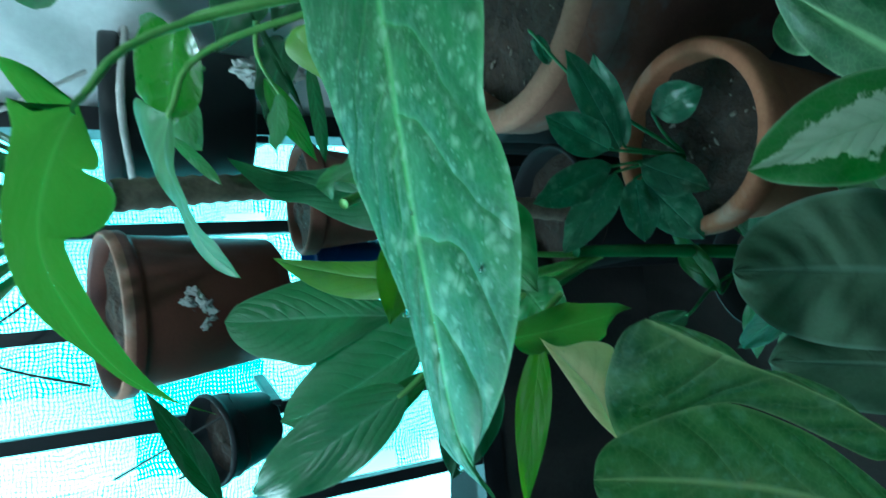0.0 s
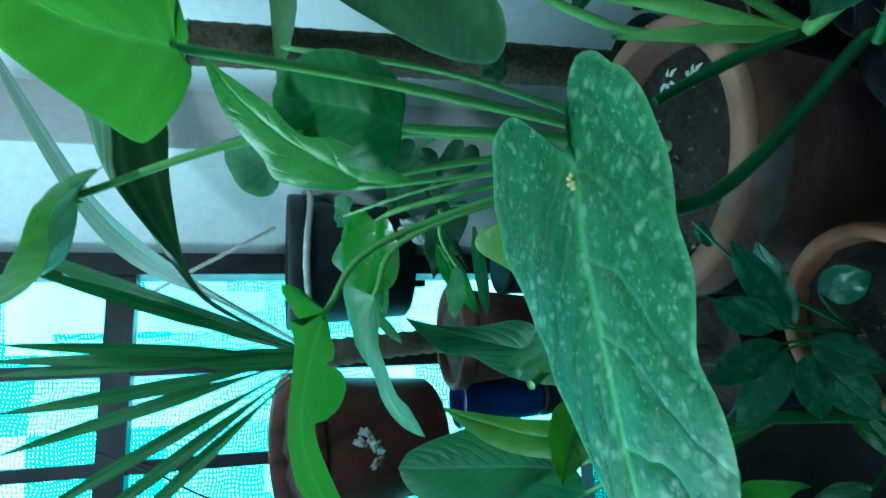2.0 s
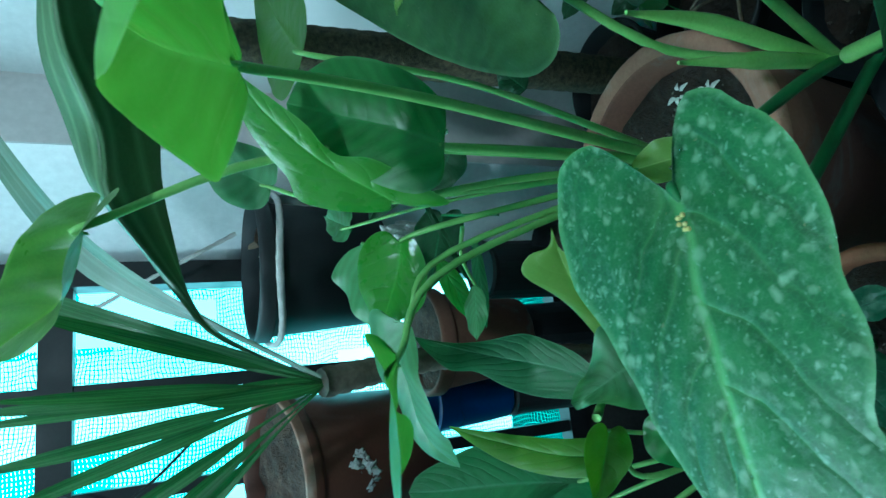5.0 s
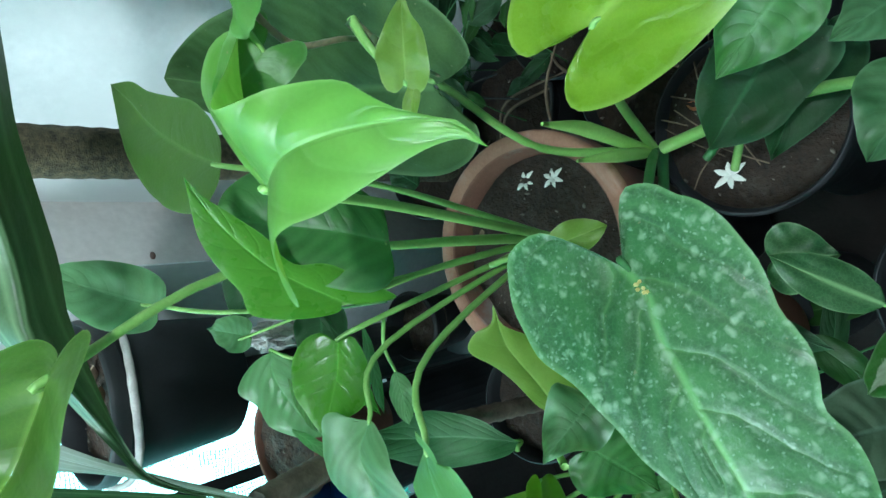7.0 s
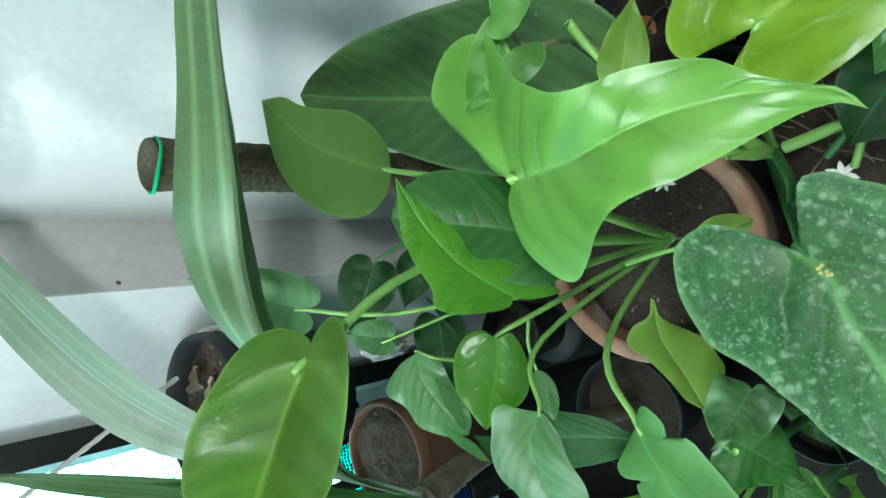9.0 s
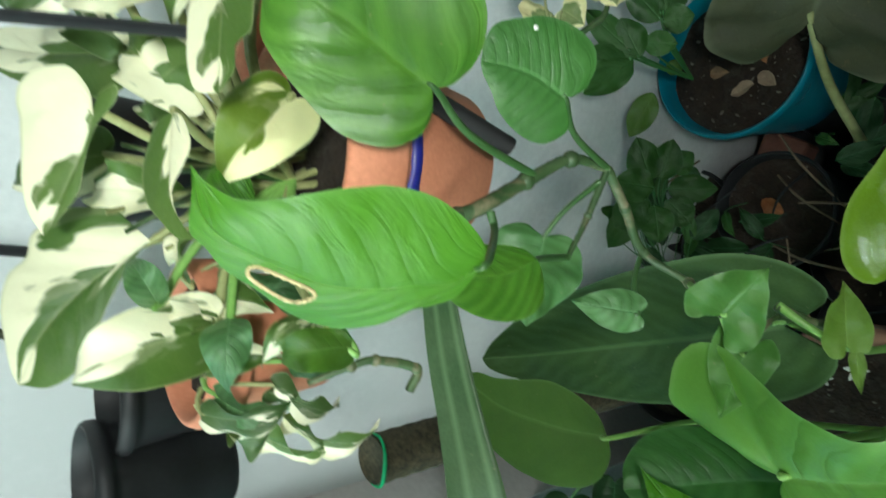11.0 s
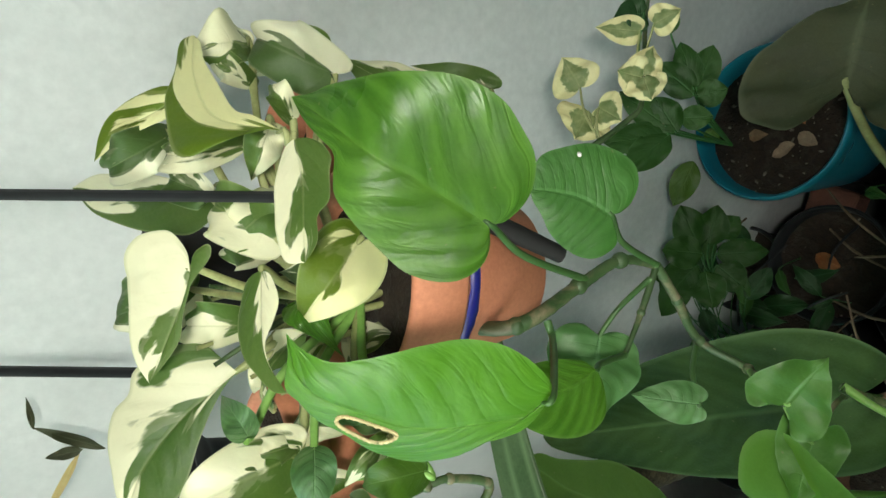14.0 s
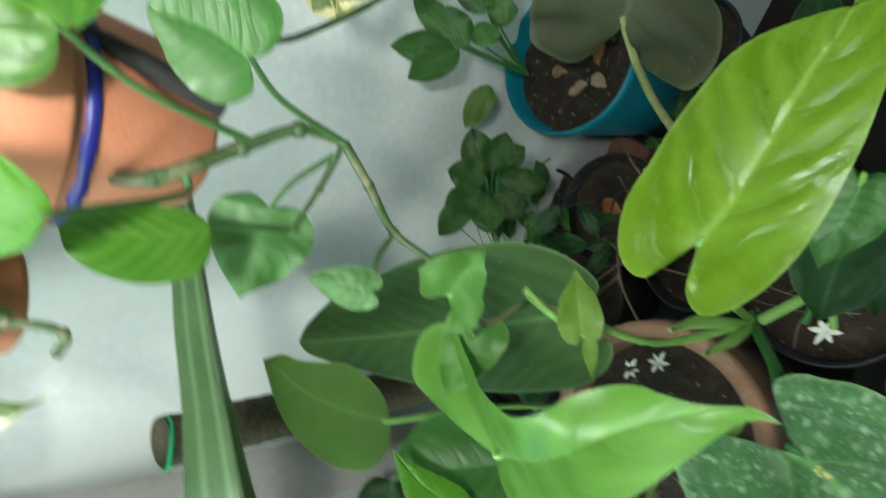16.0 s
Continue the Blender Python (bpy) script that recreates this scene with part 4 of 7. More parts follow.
prism(bm, [(-1.84, 0.6), (-1.84, -1.75), (-1.72, -1.75), (-1.72, 0.75)], FLOOR, 2.5)
bmesh.ops.recalc_face_normals(bm, faces=bm.faces)
single("wall_left", bm, M_CEIL, "plain grey side wall, unseen, closing the room", "wall", "structure")
bm = bmesh.new()
prism(bm, [(-1.84, -1.75), (1.8, -1.75), (1.8, -1.63), (-1.84, -1.63)], FLOOR, 1.0)
prism(bm, [(-1.84, -1.75), (1.8, -1.75), (1.8, -1.63), (-1.84, -1.63)], 2.35, 2.5)
prism(bm, [(0.3, -1.75), (1.8, -1.75), (1.8, -1.63), (0.3, -1.63)], 1.0, 2.35)
bmesh.ops.recalc_face_normals(bm, faces=bm.faces)
single("wall_behind", bm, M_CEIL, "plain grey wall with an opening, unseen, closing the room", "wall", "structure")


# window grille and shade net
def along(s, off=0.0):
    return JAMB + LEFT * s + BACKN * off


def slab(bm, s0, s1, o0, o1, z0, z1):
    prism(bm, [xy(along(s0, o0)), xy(along(s1, o0)), xy(along(s1, o1)), xy(along(s0, o1))], z0, z1)


win = thing("window_1", (JAMB.x, JAMB.y, SILL), "black metal window grille with green shade net behind", "window", kind="structure")
for s0, s1, label in ((0.0, 0.035, "jamb"), (1.9, 1.94, "jamb")):
    bm = bmesh.new()
    slab(bm, s0, s1, -0.03, 0.03, SILL, 2.1)
    bmesh.ops.recalc_face_normals(bm, faces=bm.faces)
    part("window_frame", bm, M_FRAME, win, smooth=False)
for k in range(13):
    s = 0.035 + 0.145 * (k + 1)
    bm = bmesh.new()
    slab(bm, s - 0.008, s + 0.012, -0.014, 0.01, SILL, 2.1)
    bmesh.ops.recalc_face_normals(bm, faces=bm.faces)
    part("bar", bm, M_FRAME, win, smooth=False)
for z0, z1 in ((RAIL, RAIL + 0.042), (SILL, SILL + 0.04), (RAIL + 0.5, RAIL + 0.54), (2.06, 2.1)):
    bm = bmesh.new()
    slab(bm, 0.036, 1.899, -0.02, 0.014, z0, z1)
    bmesh.ops.recalc_face_normals(bm, faces=bm.faces)
    part("rail", bm, M_FRAME, win, smooth=False)
bm = bmesh.new()
p0, p1 = along(-0.02, 0.06), along(2.0, 0.06)
nu, nz = 60, 30
g = [[bm.verts.new((p0.x + (p1.x - p0.x) * i / nu, p0.y + (p1.y - p0.y) * i / nu + 0.01 * math.sin(i * 0.9) * math.sin(j * 0.7), SILL - 0.02 + (2.1 - SILL) * j / nz)) for j in range(nz + 1)] for i in range(nu + 1)]
for i in range(nu):
    for j in range(nz):
        # torn and patched net: some panels hang open
        if noise.noise(Vector((i * 0.23, j * 0.33, 4.1))) > NETGAP:
            continue
        bm.faces.new((g[i][j], g[i + 1][j], g[i + 1][j + 1], g[i][j + 1]))
part("shade_net", bm, M_NET, win, "torn teal green shade net", origin=(p0.x, p0.y, SILL))
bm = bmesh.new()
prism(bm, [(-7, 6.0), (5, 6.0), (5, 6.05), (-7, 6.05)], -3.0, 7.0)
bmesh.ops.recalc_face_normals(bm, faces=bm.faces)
single("backdrop", bm, backdrop_material(), "pale glowing plane for the daylight outside the window", "backdrop", "structure")

# ---- plants on the floor ----
P1C = (0.186, 0.480, 0.398)
syngonium = thing("arrowhead_plant", (P1C[0], P1C[1], FLOOR), "arrowhead plant with many green leaves in a worn clay pot", "plant")
pot(syngonium, P1C, 0.130, 0.26, M_CLAY_OLD, name="clay_pot", lip_h=0.045, wall=0.019, lip_mat=M_LIP, crumbs=60)
standing(syngonium, P1C, 0.26)
blade(syngonium, "fresh", base=(0.208, 0.361, 0.794), tip=(0.170, 0.192, 0.829), face=(-0.161, 0.234, 0.959),
      spine=((354, 25, 138), (580, 68, 184), (703, 85, 145), (857, 80, 89), (952, 52, 26)),
      left=((-103, 54, -15), (-144, 137, 1), (-170, 228, 14), (-243, 272, 6), (-292, 320, 10), (-241, 396, 20), (-183, 470, 3), (-103, 495, -27), (13, 454, -8), (112, 384, 54), (255, 283, 158), (380, 227, 226), (478, 192, 260), (572, 186, 254), (627, 197, 203), (698, 192, 142), (771, 174, 117), (819, 142, 106), (870, 103, 84), (924, 73, 47), (969, 51, 19), (998, 10, 8)),
      right=((-58, -66, -13), (-19, -148, 19), (40, -217, 52), (147, -279, 81), (260, -307, 98), (374, -234, 152), (464, -156, 204), (550, -98, 231), (635, -69, 223), (696, -58, 184), (796, -21, 121), (872, 9, 76), (922, 24, 38), (972, 21, 12), (992, 0, 8)),
      belly=0.10, quilt=0.15, ribs=6, root=(0.19, 0.445, 0.4), via=(0.215, 0.41, 0.66), thick=0.0045)
blade(syngonium, "fresho", base=(0.137, 0.473, 0.875), tip=(0.057, 0.470, 0.929), face=(0.418, -0.688, 0.593),
      spine=((219, -81, -188), (493, -124, -303), (775, -72, -146)),
      left=((-181, 1, 10), (-300, 63, 24), (-267, 149, 66), (-112, 234, 143), (85, 311, 216), (293, 353, 185), (469, 350, 68), (632, 339, 14), (808, 297, 16), (938, 159, 14)),
      right=((-146, -22, -3), (-243, -242, -105), (-156, -395, -97), (18, -460, -38), (243, -513, -34), (427, -570, -112), (600, -577, -186), (806, -497, -176), (939, -329, -108), (996, -130, -35)),
      belly=0.06, quilt=0.12, ribs=4, slant=0.3, root=(0.19, 0.445, 0.4), via=(0.196, 0.491, 0.711), thick=0.0042)
blade(syngonium, "gloss", base=(0.155, 0.471, 0.673), tip=(0.246, 0.453, 0.792), face=(-0.588, -0.735, 0.338),
      spine=((255, 56, 11), (480, 82, 22), (748, 67, 22), (908, 30, 11)),
      left=((-27, 55, -1), (90, 184, 3), (234, 281, 10), (340, 316, 13), (448, 259, 17), (606, 228, 20), (765, 174, 18), (891, 86, 11)),
      right=((-109, -60, -1), (-214, -203, 7), (-89, -183, 4), (76, -148, 5), (238, -97, 12), (341, -10, 16), (442, 2, 22), (558, -20, 26), (726, -8, 24), (889, 12, 13)),
      belly=0.12, root=(0.19, 0.445, 0.4), thick=0.0034)
blade(syngonium, "mid", base=(0.193, 0.439, 0.642), tip=(0.237, 0.520, 0.740), face=(0.085, -0.786, 0.613),
      spine=((297, -17, 21), (645, -8, 19)),
      left=((-51, 191, 8), (42, 300, 25), (247, 319, 43), (572, 272, 41), (863, 187, 18)),
      right=((34, -130, -7), (92, -229, -9), (302, -338, -3), (582, -368, 0), (811, -323, -2), (966, -167, -4)),
      belly=0.15, quilt=0.5, ribs=7, root=(0.19, 0.445, 0.4), thick=0.005)
blade(syngonium, "olive", base=(0.280, 0.522, 0.725), tip=(0.401, 0.653, 0.746), face=(-0.138, -0.030, 0.990),
      spine=((290, 72, -28), (664, 101, -51), (872, 41, -32)),
      left=((-38, 74, 30), (-14, 182, 58), (83, 275, 68), (283, 348, 57), (534, 368, 32), (718, 318, 12), (860, 212, 1), (949, 90, -1)),
      right=((93, -79, -42), (241, -122, -79), (432, -132, -102), (625, -81, -92), (775, -51, -70), (889, -56, -45)),
      belly=0.08, quilt=0.25, root=(0.19, 0.445, 0.4), via=(0.26, 0.5, 0.58), thick=0.0034)
leaf(syngonium, "heart", "pale", (0.151, 0.642, 0.659), (0.168, 0.697, 0.672), 0.036, (0.146, -0.259, 0.955), fold=0.3, root=(0.19, 0.445, 0.4), thick=0.002)
blade(syngonium, "gloss", base=(0.126, 0.516, 0.650), tip=(0.052, 0.544, 0.660), face=(-0.105, -0.571, 0.815),
      spine=((305, 34, -4), (678, 13, -1)),
      left=((-78, 145, -19), (149, 323, -41), (448, 405, -51), (652, 348, -44), (834, 153, -19)),
      right=((-71, -192, 25), (41, -364, 47), (297, -440, 57), (599, -376, 49), (797, -219, 29), (947, -79, 11)),
      belly=0.15, quilt=0.2, ribs=4, root=(0.19, 0.445, 0.4), via=(0.143, 0.491, 0.604), thick=0.003)
blade(syngonium, "pale", base=(0.061, 0.485, 0.657), tip=(-0.059, 0.498, 0.612), face=(-0.362, -0.176, 0.915),
      spine=((179, -123, 72), (389, -121, 88), (607, -126, 103), (804, -93, 84)),
      left=((34, 32, 7), (153, 92, 59), (296, 128, 129), (460, 174, 144), (608, 153, 129), (724, 129, 79), (863, 67, 37)),
      right=((-40, -88, 50), (-122, -163, 74), (-103, -262, 98), (53, -336, 102), (215, -403, 114), (388, -401, 112), (553, -342, 85), (746, -322, 94), (908, -240, 72), (981, -113, 33)),
      belly=0.15, root=(0.19, 0.445, 0.4), via=(0.117, 0.494, 0.615), thick=0.003)
blade(syngonium, "fresh2", base=(0.050, 0.378, 0.705), tip=(-0.117, 0.360, 0.647), face=(-0.345, 0.281, 0.896),
      spine=((55, 45, 46), (163, 123, 103), (283, 194, 148), (409, 214, 175), (554, 180, 181), (696, 156, 161), (835, 116, 106)),
      left=((-56, 68, 18), (-104, 118, 38), (-126, 196, 71), (-56, 213, 66), (27, 175, 51), (1, 276, 69), (77, 310, 73), (179, 373, 97), (260, 400, 125), (356, 400, 156), (462, 370, 178), (567, 303, 179), (673, 228, 161), (789, 171, 125), (882, 105, 74)),
      right=((81, -92, 36), (133, -147, 53), (171, -121, 69), (171, -28, 74), (219, -106, 54), (277, -119, 58), (337, -82, 94), (358, 1, 135), (356, 75, 157), (434, 67, 170), (529, 70, 167), (648, 81, 148), (784, 93, 110), (911, 72, 56)),
      belly=0.08, root=(0.19, 0.445, 0.4), via=(0.106, 0.412, 0.648), thick=0.003)
blade(syngonium, "pale", base=(0.131, 0.615, 0.653), tip=(0.044, 0.598, 0.626), face=(-0.094, -0.681, 0.726),
      spine=((243, -106, 3), (638, -80, 7)),
      left=((166, 153, 14), (465, 135, 19), (730, 139, 17), (893, 103, 10)),
      right=((1, -183, -10), (79, -387, -17), (204, -495, -19), (434, -403, -10), (674, -382, -10), (894, -210, -7)),
      belly=0.15, quilt=0.25, ruffle=0.03, root=(0.114, 0.594, 0.622), thick=0.002)
leaf(syngonium, "oval", "pale", (0.088, 0.542, 0.57), (0.039, 0.531, 0.576), 0.023, (0.229, -0.563, 0.794), root=(0.14, 0.521, 0.59), thick=0.002)
blade(syngonium, "lime2", base=(0.015, 0.428, 0.480), tip=(0.128, 0.402, 0.578), face=(-0.587, -0.633, 0.504),
      spine=((326, 16, -8), (718, 53, 1)),
      left=((197, 84, -5), (419, 123, -4), (670, 187, 2), (847, 242, 4), (914, 166, 4), (914, 61, 3)),
      right=((43, -130, -5), (203, -226, -10), (345, -213, -11), (554, -163, -7), (719, -64, -1), (882, 10, 2)),
      belly=0.2, ruffle=0.02, root=(-0.003, 0.377, 0.566), thick=0.003)
leaf(syngonium, "oval", "lime2", (0.167, 0.378, 0.522), (0.175, 0.331, 0.495), 0.030, (-0.051, -0.502, 0.863), fold=0.4, root=(0.168, 0.451, 0.506), thick=0.003)
leaf(syngonium, "heart", "dark", (0.252, 0.76, 0.556), (0.171, 0.788, 0.591), 0.076, (-0.019, -0.798, 0.602), root=(0.278, 0.726, 0.504), thick=0.003)
leaf(syngonium, "heart", "dark", (0.168, 0.693, 0.532), (0.081, 0.681, 0.557), 0.063, (0.283, -0.687, 0.669), root=(0.161, 0.605, 0.506), thick=0.002)
leaf(syngonium, "heart", "dark", (0.252, 0.728, 0.5), (0.192, 0.747, 0.532), 0.054, (0.07, -0.785, 0.616))
leaf(syngonium, "heart", "palet", (0.195, 0.669, 0.734), (0.253, 0.758, 0.8), 0.063, (0.043, -0.609, 0.792), fold=0.35, root=(0.19, 0.445, 0.4), via=(0.169, 0.585, 0.653), thick=0.0028)
blade(syngonium, "dieff", base=(-0.020, 0.532, 0.420), tip=(0.039, 0.614, 0.603), face=(-0.423, -0.769, 0.480),
      spine=((287, 44, -108), (565, 101, -167), (798, 71, -103)),
      left=((46, 64, 17), (176, 132, -7), (350, 206, -65), (507, 214, -112), (653, 190, -115), (786, 182, -65), (915, 80, -26)),
      right=((105, -32, -50), (203, -59, -110), (353, -52, -181), (491, -41, -214), (642, 25, -184), (775, 52, -122), (884, 37, -62)),
      belly=0.1, ruffle=0.012, root=(-0.028, 0.536, 0.423), thick=0.003)
leaf(syngonium, "heart", "mid", (-0.018, 0.417, 0.462), (-0.069, 0.382, 0.419), 0.080, (-0.14, -0.676, 0.724))
leaf(syngonium, "heart", "palet", (0.038, 0.362, 0.534), (0.005, 0.388, 0.577), 0.055, (0.433, -0.59, 0.681), wave=0.01, fold=0.2)
leaf(syngonium, "oval", "mid", (-0.069, 0.409, 0.416), (-0.099, 0.375, 0.406), 0.049, (0.181, -0.425, 0.887))
leaf(syngonium, "oval", "dark", (0.26, 0.497, 0.534), (0.281, 0.513, 0.552), 0.033, (-0.166, -0.624, 0.763))
P2C = (0.262, 0.262, 0.285)
philodendron = thing("philodendron", (P2C[0], P2C[1], FLOOR), "philodendron with speckled and lime leaves in a black pot", "plant")
pot(philodendron, P2C, 0.098, 0.25, M_BLACK, name="black_pot", lip=0.006, lip_h=0.012, wall=0.004, fill=0.02, crumbs=40)
standing(philodendron, P2C, 0.25)
blade(philodendron, "speck", base=(0.135, 0.285, 0.577), tip=(-0.105, 0.185, 0.572), face=(0.004, -0.064, 0.998),
      spine=((87, 17, 19), (197, -21, 14), (328, -41, 10), (453, -59, 6), (641, -76, 3), (768, -77, 1), (867, -81, 1), (937, -63, 1)),
      left=((-36, 40, 26), (-95, 70, 30), (-150, 116, 33), (-154, 148, 33), (-120, 197, 31), (-63, 226, 27), (-18, 258, 25), (48, 278, 21), (117, 280, 17), (172, 279, 14), (227, 266, 12), (294, 248, 9), (353, 251, 7), (405, 246, 5), (457, 224, 3), (516, 192, 2), (591, 204, 0), (666, 190, -1), (743, 157, -2), (807, 116, -2), (859, 76, -1), (908, 20, -1), (943, -29, 1), (970, -35, 1)),
      right=((-71, -30, 29), (-160, -85, 35), (-214, -136, 39), (-224, -216, 40), (-201, -267, 39), (-121, -320, 35), (-26, -348, 30), (78, -351, 25), (183, -303, 19), (270, -285, 16), (352, -266, 12), (448, -251, 10), (671, -160, 4), (741, -151, 3), (826, -146, 3), (889, -142, 3), (920, -136, 3), (947, -101, 2), (977, -49, 1)),
      belly=0.03, quilt=0.2, ribs=6, ruffle=0.004, drops=12, root=(0.275, 0.358, 0.262), via=(0.118, 0.307, 0.472), thick=0.0056, stem=M_STEM_DARK)
bm = bmesh.new()
tube(bm, [(0.25, 0.33, 0.36), (0.222, 0.312, 0.425), (0.2, 0.3, 0.47), (0.175, 0.295, 0.515)], [0.005, 0.0048, 0.0044, 0.003], 9, 18)
part("stalk", bm, M_STEM_DARK, philodendron, "dark green bare stalk", origin=(0.25, 0.33, 0.36))
blade(philodendron, "lime", base=(0.306, 0.266, 0.571), tip=(0.430, 0.045, 0.562), face=(0.093, 0.012, 0.996),
      spine=((146, -35, 22), (359, -43, 20), (574, -41, 16), (755, -49, 6)),
      left=((-86, 33, 35), (-186, 84, 45), (-183, 161, 64), (-107, 222, 81), (26, 258, 93), (159, 243, 90), (325, 231, 86), (511, 199, 74), (619, 151, 59), (698, 76, 38), (768, -12, 14), (837, -103, -10)),
      right=((-53, -24, 22), (-147, -42, 15), (-200, -94, 0), (-184, -153, -14), (-76, -223, -27), (69, -265, -34), (206, -273, -34), (330, -267, -33), (463, -254, -32), (619, -224, -29), (794, -172, -24)),
      belly=0.05, quilt=1.0, ribs=6, drops=10, root=(0.25, 0.33, 0.36), thick=0.0045)
blade(philodendron, "darkgrey", base=(0.304, 0.385, 0.614), tip=(0.423, 0.668, 0.687), face=(-0.369, -0.085, 0.925),
      spine=((185, 15, -20), (515, 26, -50), (792, 19, -30)),
      left=((-25, 69, -29), (-91, 95, -37), (-89, 155, -59), (-27, 225, -86), (98, 277, -112), (301, 288, -133), (515, 274, -141), (717, 214, -115), (898, 118, -57), (992, 53, -21)),
      right=((-59, -27, 14), (-121, -74, 35), (-110, -131, 62), (-54, -203, 100), (36, -250, 122), (142, -262, 118), (323, -249, 89), (514, -216, 59), (725, -162, 40), (912, -70, 19)),
      belly=0.05, quilt=0.08, ribs=9, root=(0.25, 0.33, 0.36), via=(0.265, 0.39, 0.47), thick=0.0045)
leaf(philodendron, "heart", "mid", (0.29, 0.152, 0.527), (0.252, 0.215, 0.51), 0.067, (-0.429, -0.013, 0.903), root=(0.212, 0.272, 0.325), via=(0.27, 0.223, 0.385), thick=0.004)
leaf(philodendron, "heart", "dark", (0.298, 0.163, 0.376), (0.201, 0.224, 0.388), 0.083, (-0.057, -0.276, 0.959), root=(0.228, 0.289, 0.343), thick=0.004)
leaf(philodendron, "heart", "palet", (0.218, 0.106, 0.447), (0.17, 0.147, 0.476), 0.071, (0.2, -0.399, 0.895), root=(0.247, 0.317, 0.37), via=(0.242, 0.19, 0.418), thick=0.006)
leaf(philodendron, "heart", "palet", (0.278, 0.097, 0.449), (0.253, 0.146, 0.489), 0.049, (-0.053, -0.645, 0.762))
leaf(philodendron, "longheart", "dark", (0.28, 0.18, 0.45), (0.217, 0.256, 0.437), 0.089, (-0.236, -0.029, 0.971))
leaf(philodendron, "heart", "dark", (0.118, 0.259, 0.325), (0.11, 0.208, 0.305), 0.069, (-0.011, -0.364, 0.931), rib=1)
for a, m, e, r in (((0.247, 0.331, 0.372), (0.262, 0.335, 0.48), (0.256, 0.328, 0.565), 0.0062), ((0.247, 0.331, 0.372), (0.235, 0.322, 0.46), (0.229, 0.329, 0.523), 0.0055)):
    bm = bmesh.new()
    tube(bm, [a, m, e], [r, r * 1.15, r * 0.25], 10, 14)
    part("leaf_sheath", bm, M_SPATHE, philodendron, "pale green pointed leaf sheath", origin=a)
bm = bmesh.new()
for k in range(7):
    a = k * 0.9
    vs = bmesh.ops.create_icosphere(bm, subdivisions=1, radius=0.0016)["verts"]
    bmesh.ops.translate(bm, verts=vs, vec=(0.119 + 0.004 * math.cos(a), 0.273 + 0.0035 * math.sin(a * 1.3), 0.5835))
single("pollen_bits", bm, M_FLOWER, "tiny yellow flower bits fallen on a leaf", "flower", smooth=True)
DC = (-0.075, 0.430, 0.12)
dieffenbachia = thing("dieffenbachia", (DC[0], DC[1], FLOOR), "dieffenbachia with ribbed dark leaves in a black pot", "plant")
pot(dieffenbachia, DC, 0.065, 0.2, M_BLACK, name="black_pot", lip=0.006, lip_h=0.012, wall=0.004)
standing(dieffenbachia, DC, 0.2)
bm = bmesh.new()
tube(bm, [(-0.06, 0.43, 0.09), (-0.05, 0.42, 0.25), (-0.045, 0.415, 0.36)], [0.007, 0.006, 0.005], 10)
part("stem", bm, M_STEM_DARK, dieffenbachia, origin=DC)
blade(dieffenbachia, "dieff", base=(-0.113, 0.561, 0.459), tip=(-0.115, 0.624, 0.611), face=(0.405, -0.842, 0.356),
      spine=((279, -10, -3), (604, -3, 1), (829, 6, 3)),
      left=((148, 80, 5), (340, 190, 20), (511, 275, 30), (654, 244, 25), (815, 205, 16), (943, 108, 5)),
      right=((81, -89, -7), (215, -147, -15), (349, -213, -23), (534, -258, -26), (745, -188, -15), (933, -99, -4)),
      belly=0.1, quilt=1.2, ribs=11, root=(-0.05, 0.42, 0.33), thick=0.003)
blade(dieffenbachia, "dieff", base=(-0.135, 0.546, 0.439), tip=(-0.206, 0.581, 0.570), face=(0.280, -0.880, 0.382),
      spine=((260, 30, -3), (544, 42, 6), (815, 39, 9)),
      left=((117, 133, -5), (306, 182, -5), (508, 189, -1), (727, 161, 2), (919, 86, 0)),
      right=((-24, -149, 2), (75, -299, -5), (268, -321, -12), (527, -247, -2), (719, -178, 10), (871, -110, 12)),
      belly=0.1, quilt=1.2, ribs=11, root=(-0.05, 0.42, 0.33), thick=0.003)
leaf(dieffenbachia, "oval", "dieff", (-0.127, 0.381, 0.525), (-0.197, 0.422, 0.622), 0.047, (0.204, -0.843, 0.498), arch=0.012, root=(-0.05, 0.42, 0.33))
blade(dieffenbachia, "dark2", base=(-0.154, 0.492, 0.458), tip=(-0.230, 0.501, 0.610), face=(0.521, -0.796, 0.309),
      spine=((440, 66, 24), (739, 55, 34)),
      left=((113, 66, 5), (446, 128, 32), (655, 119, 40), (864, 65, 24)),
      right=((38, -46, -9), (360, -69, -10), (594, -105, 4), (751, -96, 15), (895, -59, 13)),
      belly=0.1, root=(-0.05, 0.42, 0.33), thick=0.003)
blade(dieffenbachia, "bright", base=(-0.061, 0.464, 0.480), tip=(-0.057, 0.630, 0.563), face=(0.292, -0.431, 0.854),
      spine=((277, 44, 12), (593, 37, 9), (793, 27, 3)),
      left=((63, 96, -2), (274, 144, 5), (530, 140, 5), (775, 83, 2)),
      right=((66, -64, 9), (291, -32, 16), (551, -13, 12), (790, -5, 5)),
      belly=0.1, root=(-0.05, 0.42, 0.33), via=(-0.076, 0.444, 0.459), thick=0.003)
leaf(dieffenbachia, "heart", "bright", (-0.04, 0.462, 0.49), (-0.1, 0.463, 0.505), 0.040, (0.068, -0.921, 0.383), fold=0.4, root=(-0.05, 0.42, 0.33))
leaf(dieffenbachia, "oval", "dark", (-0.13, 0.428, 0.438), (-0.223, 0.434, 0.466), 0.049, (0.113, -0.843, 0.526), root=(-0.05, 0.42, 0.33))
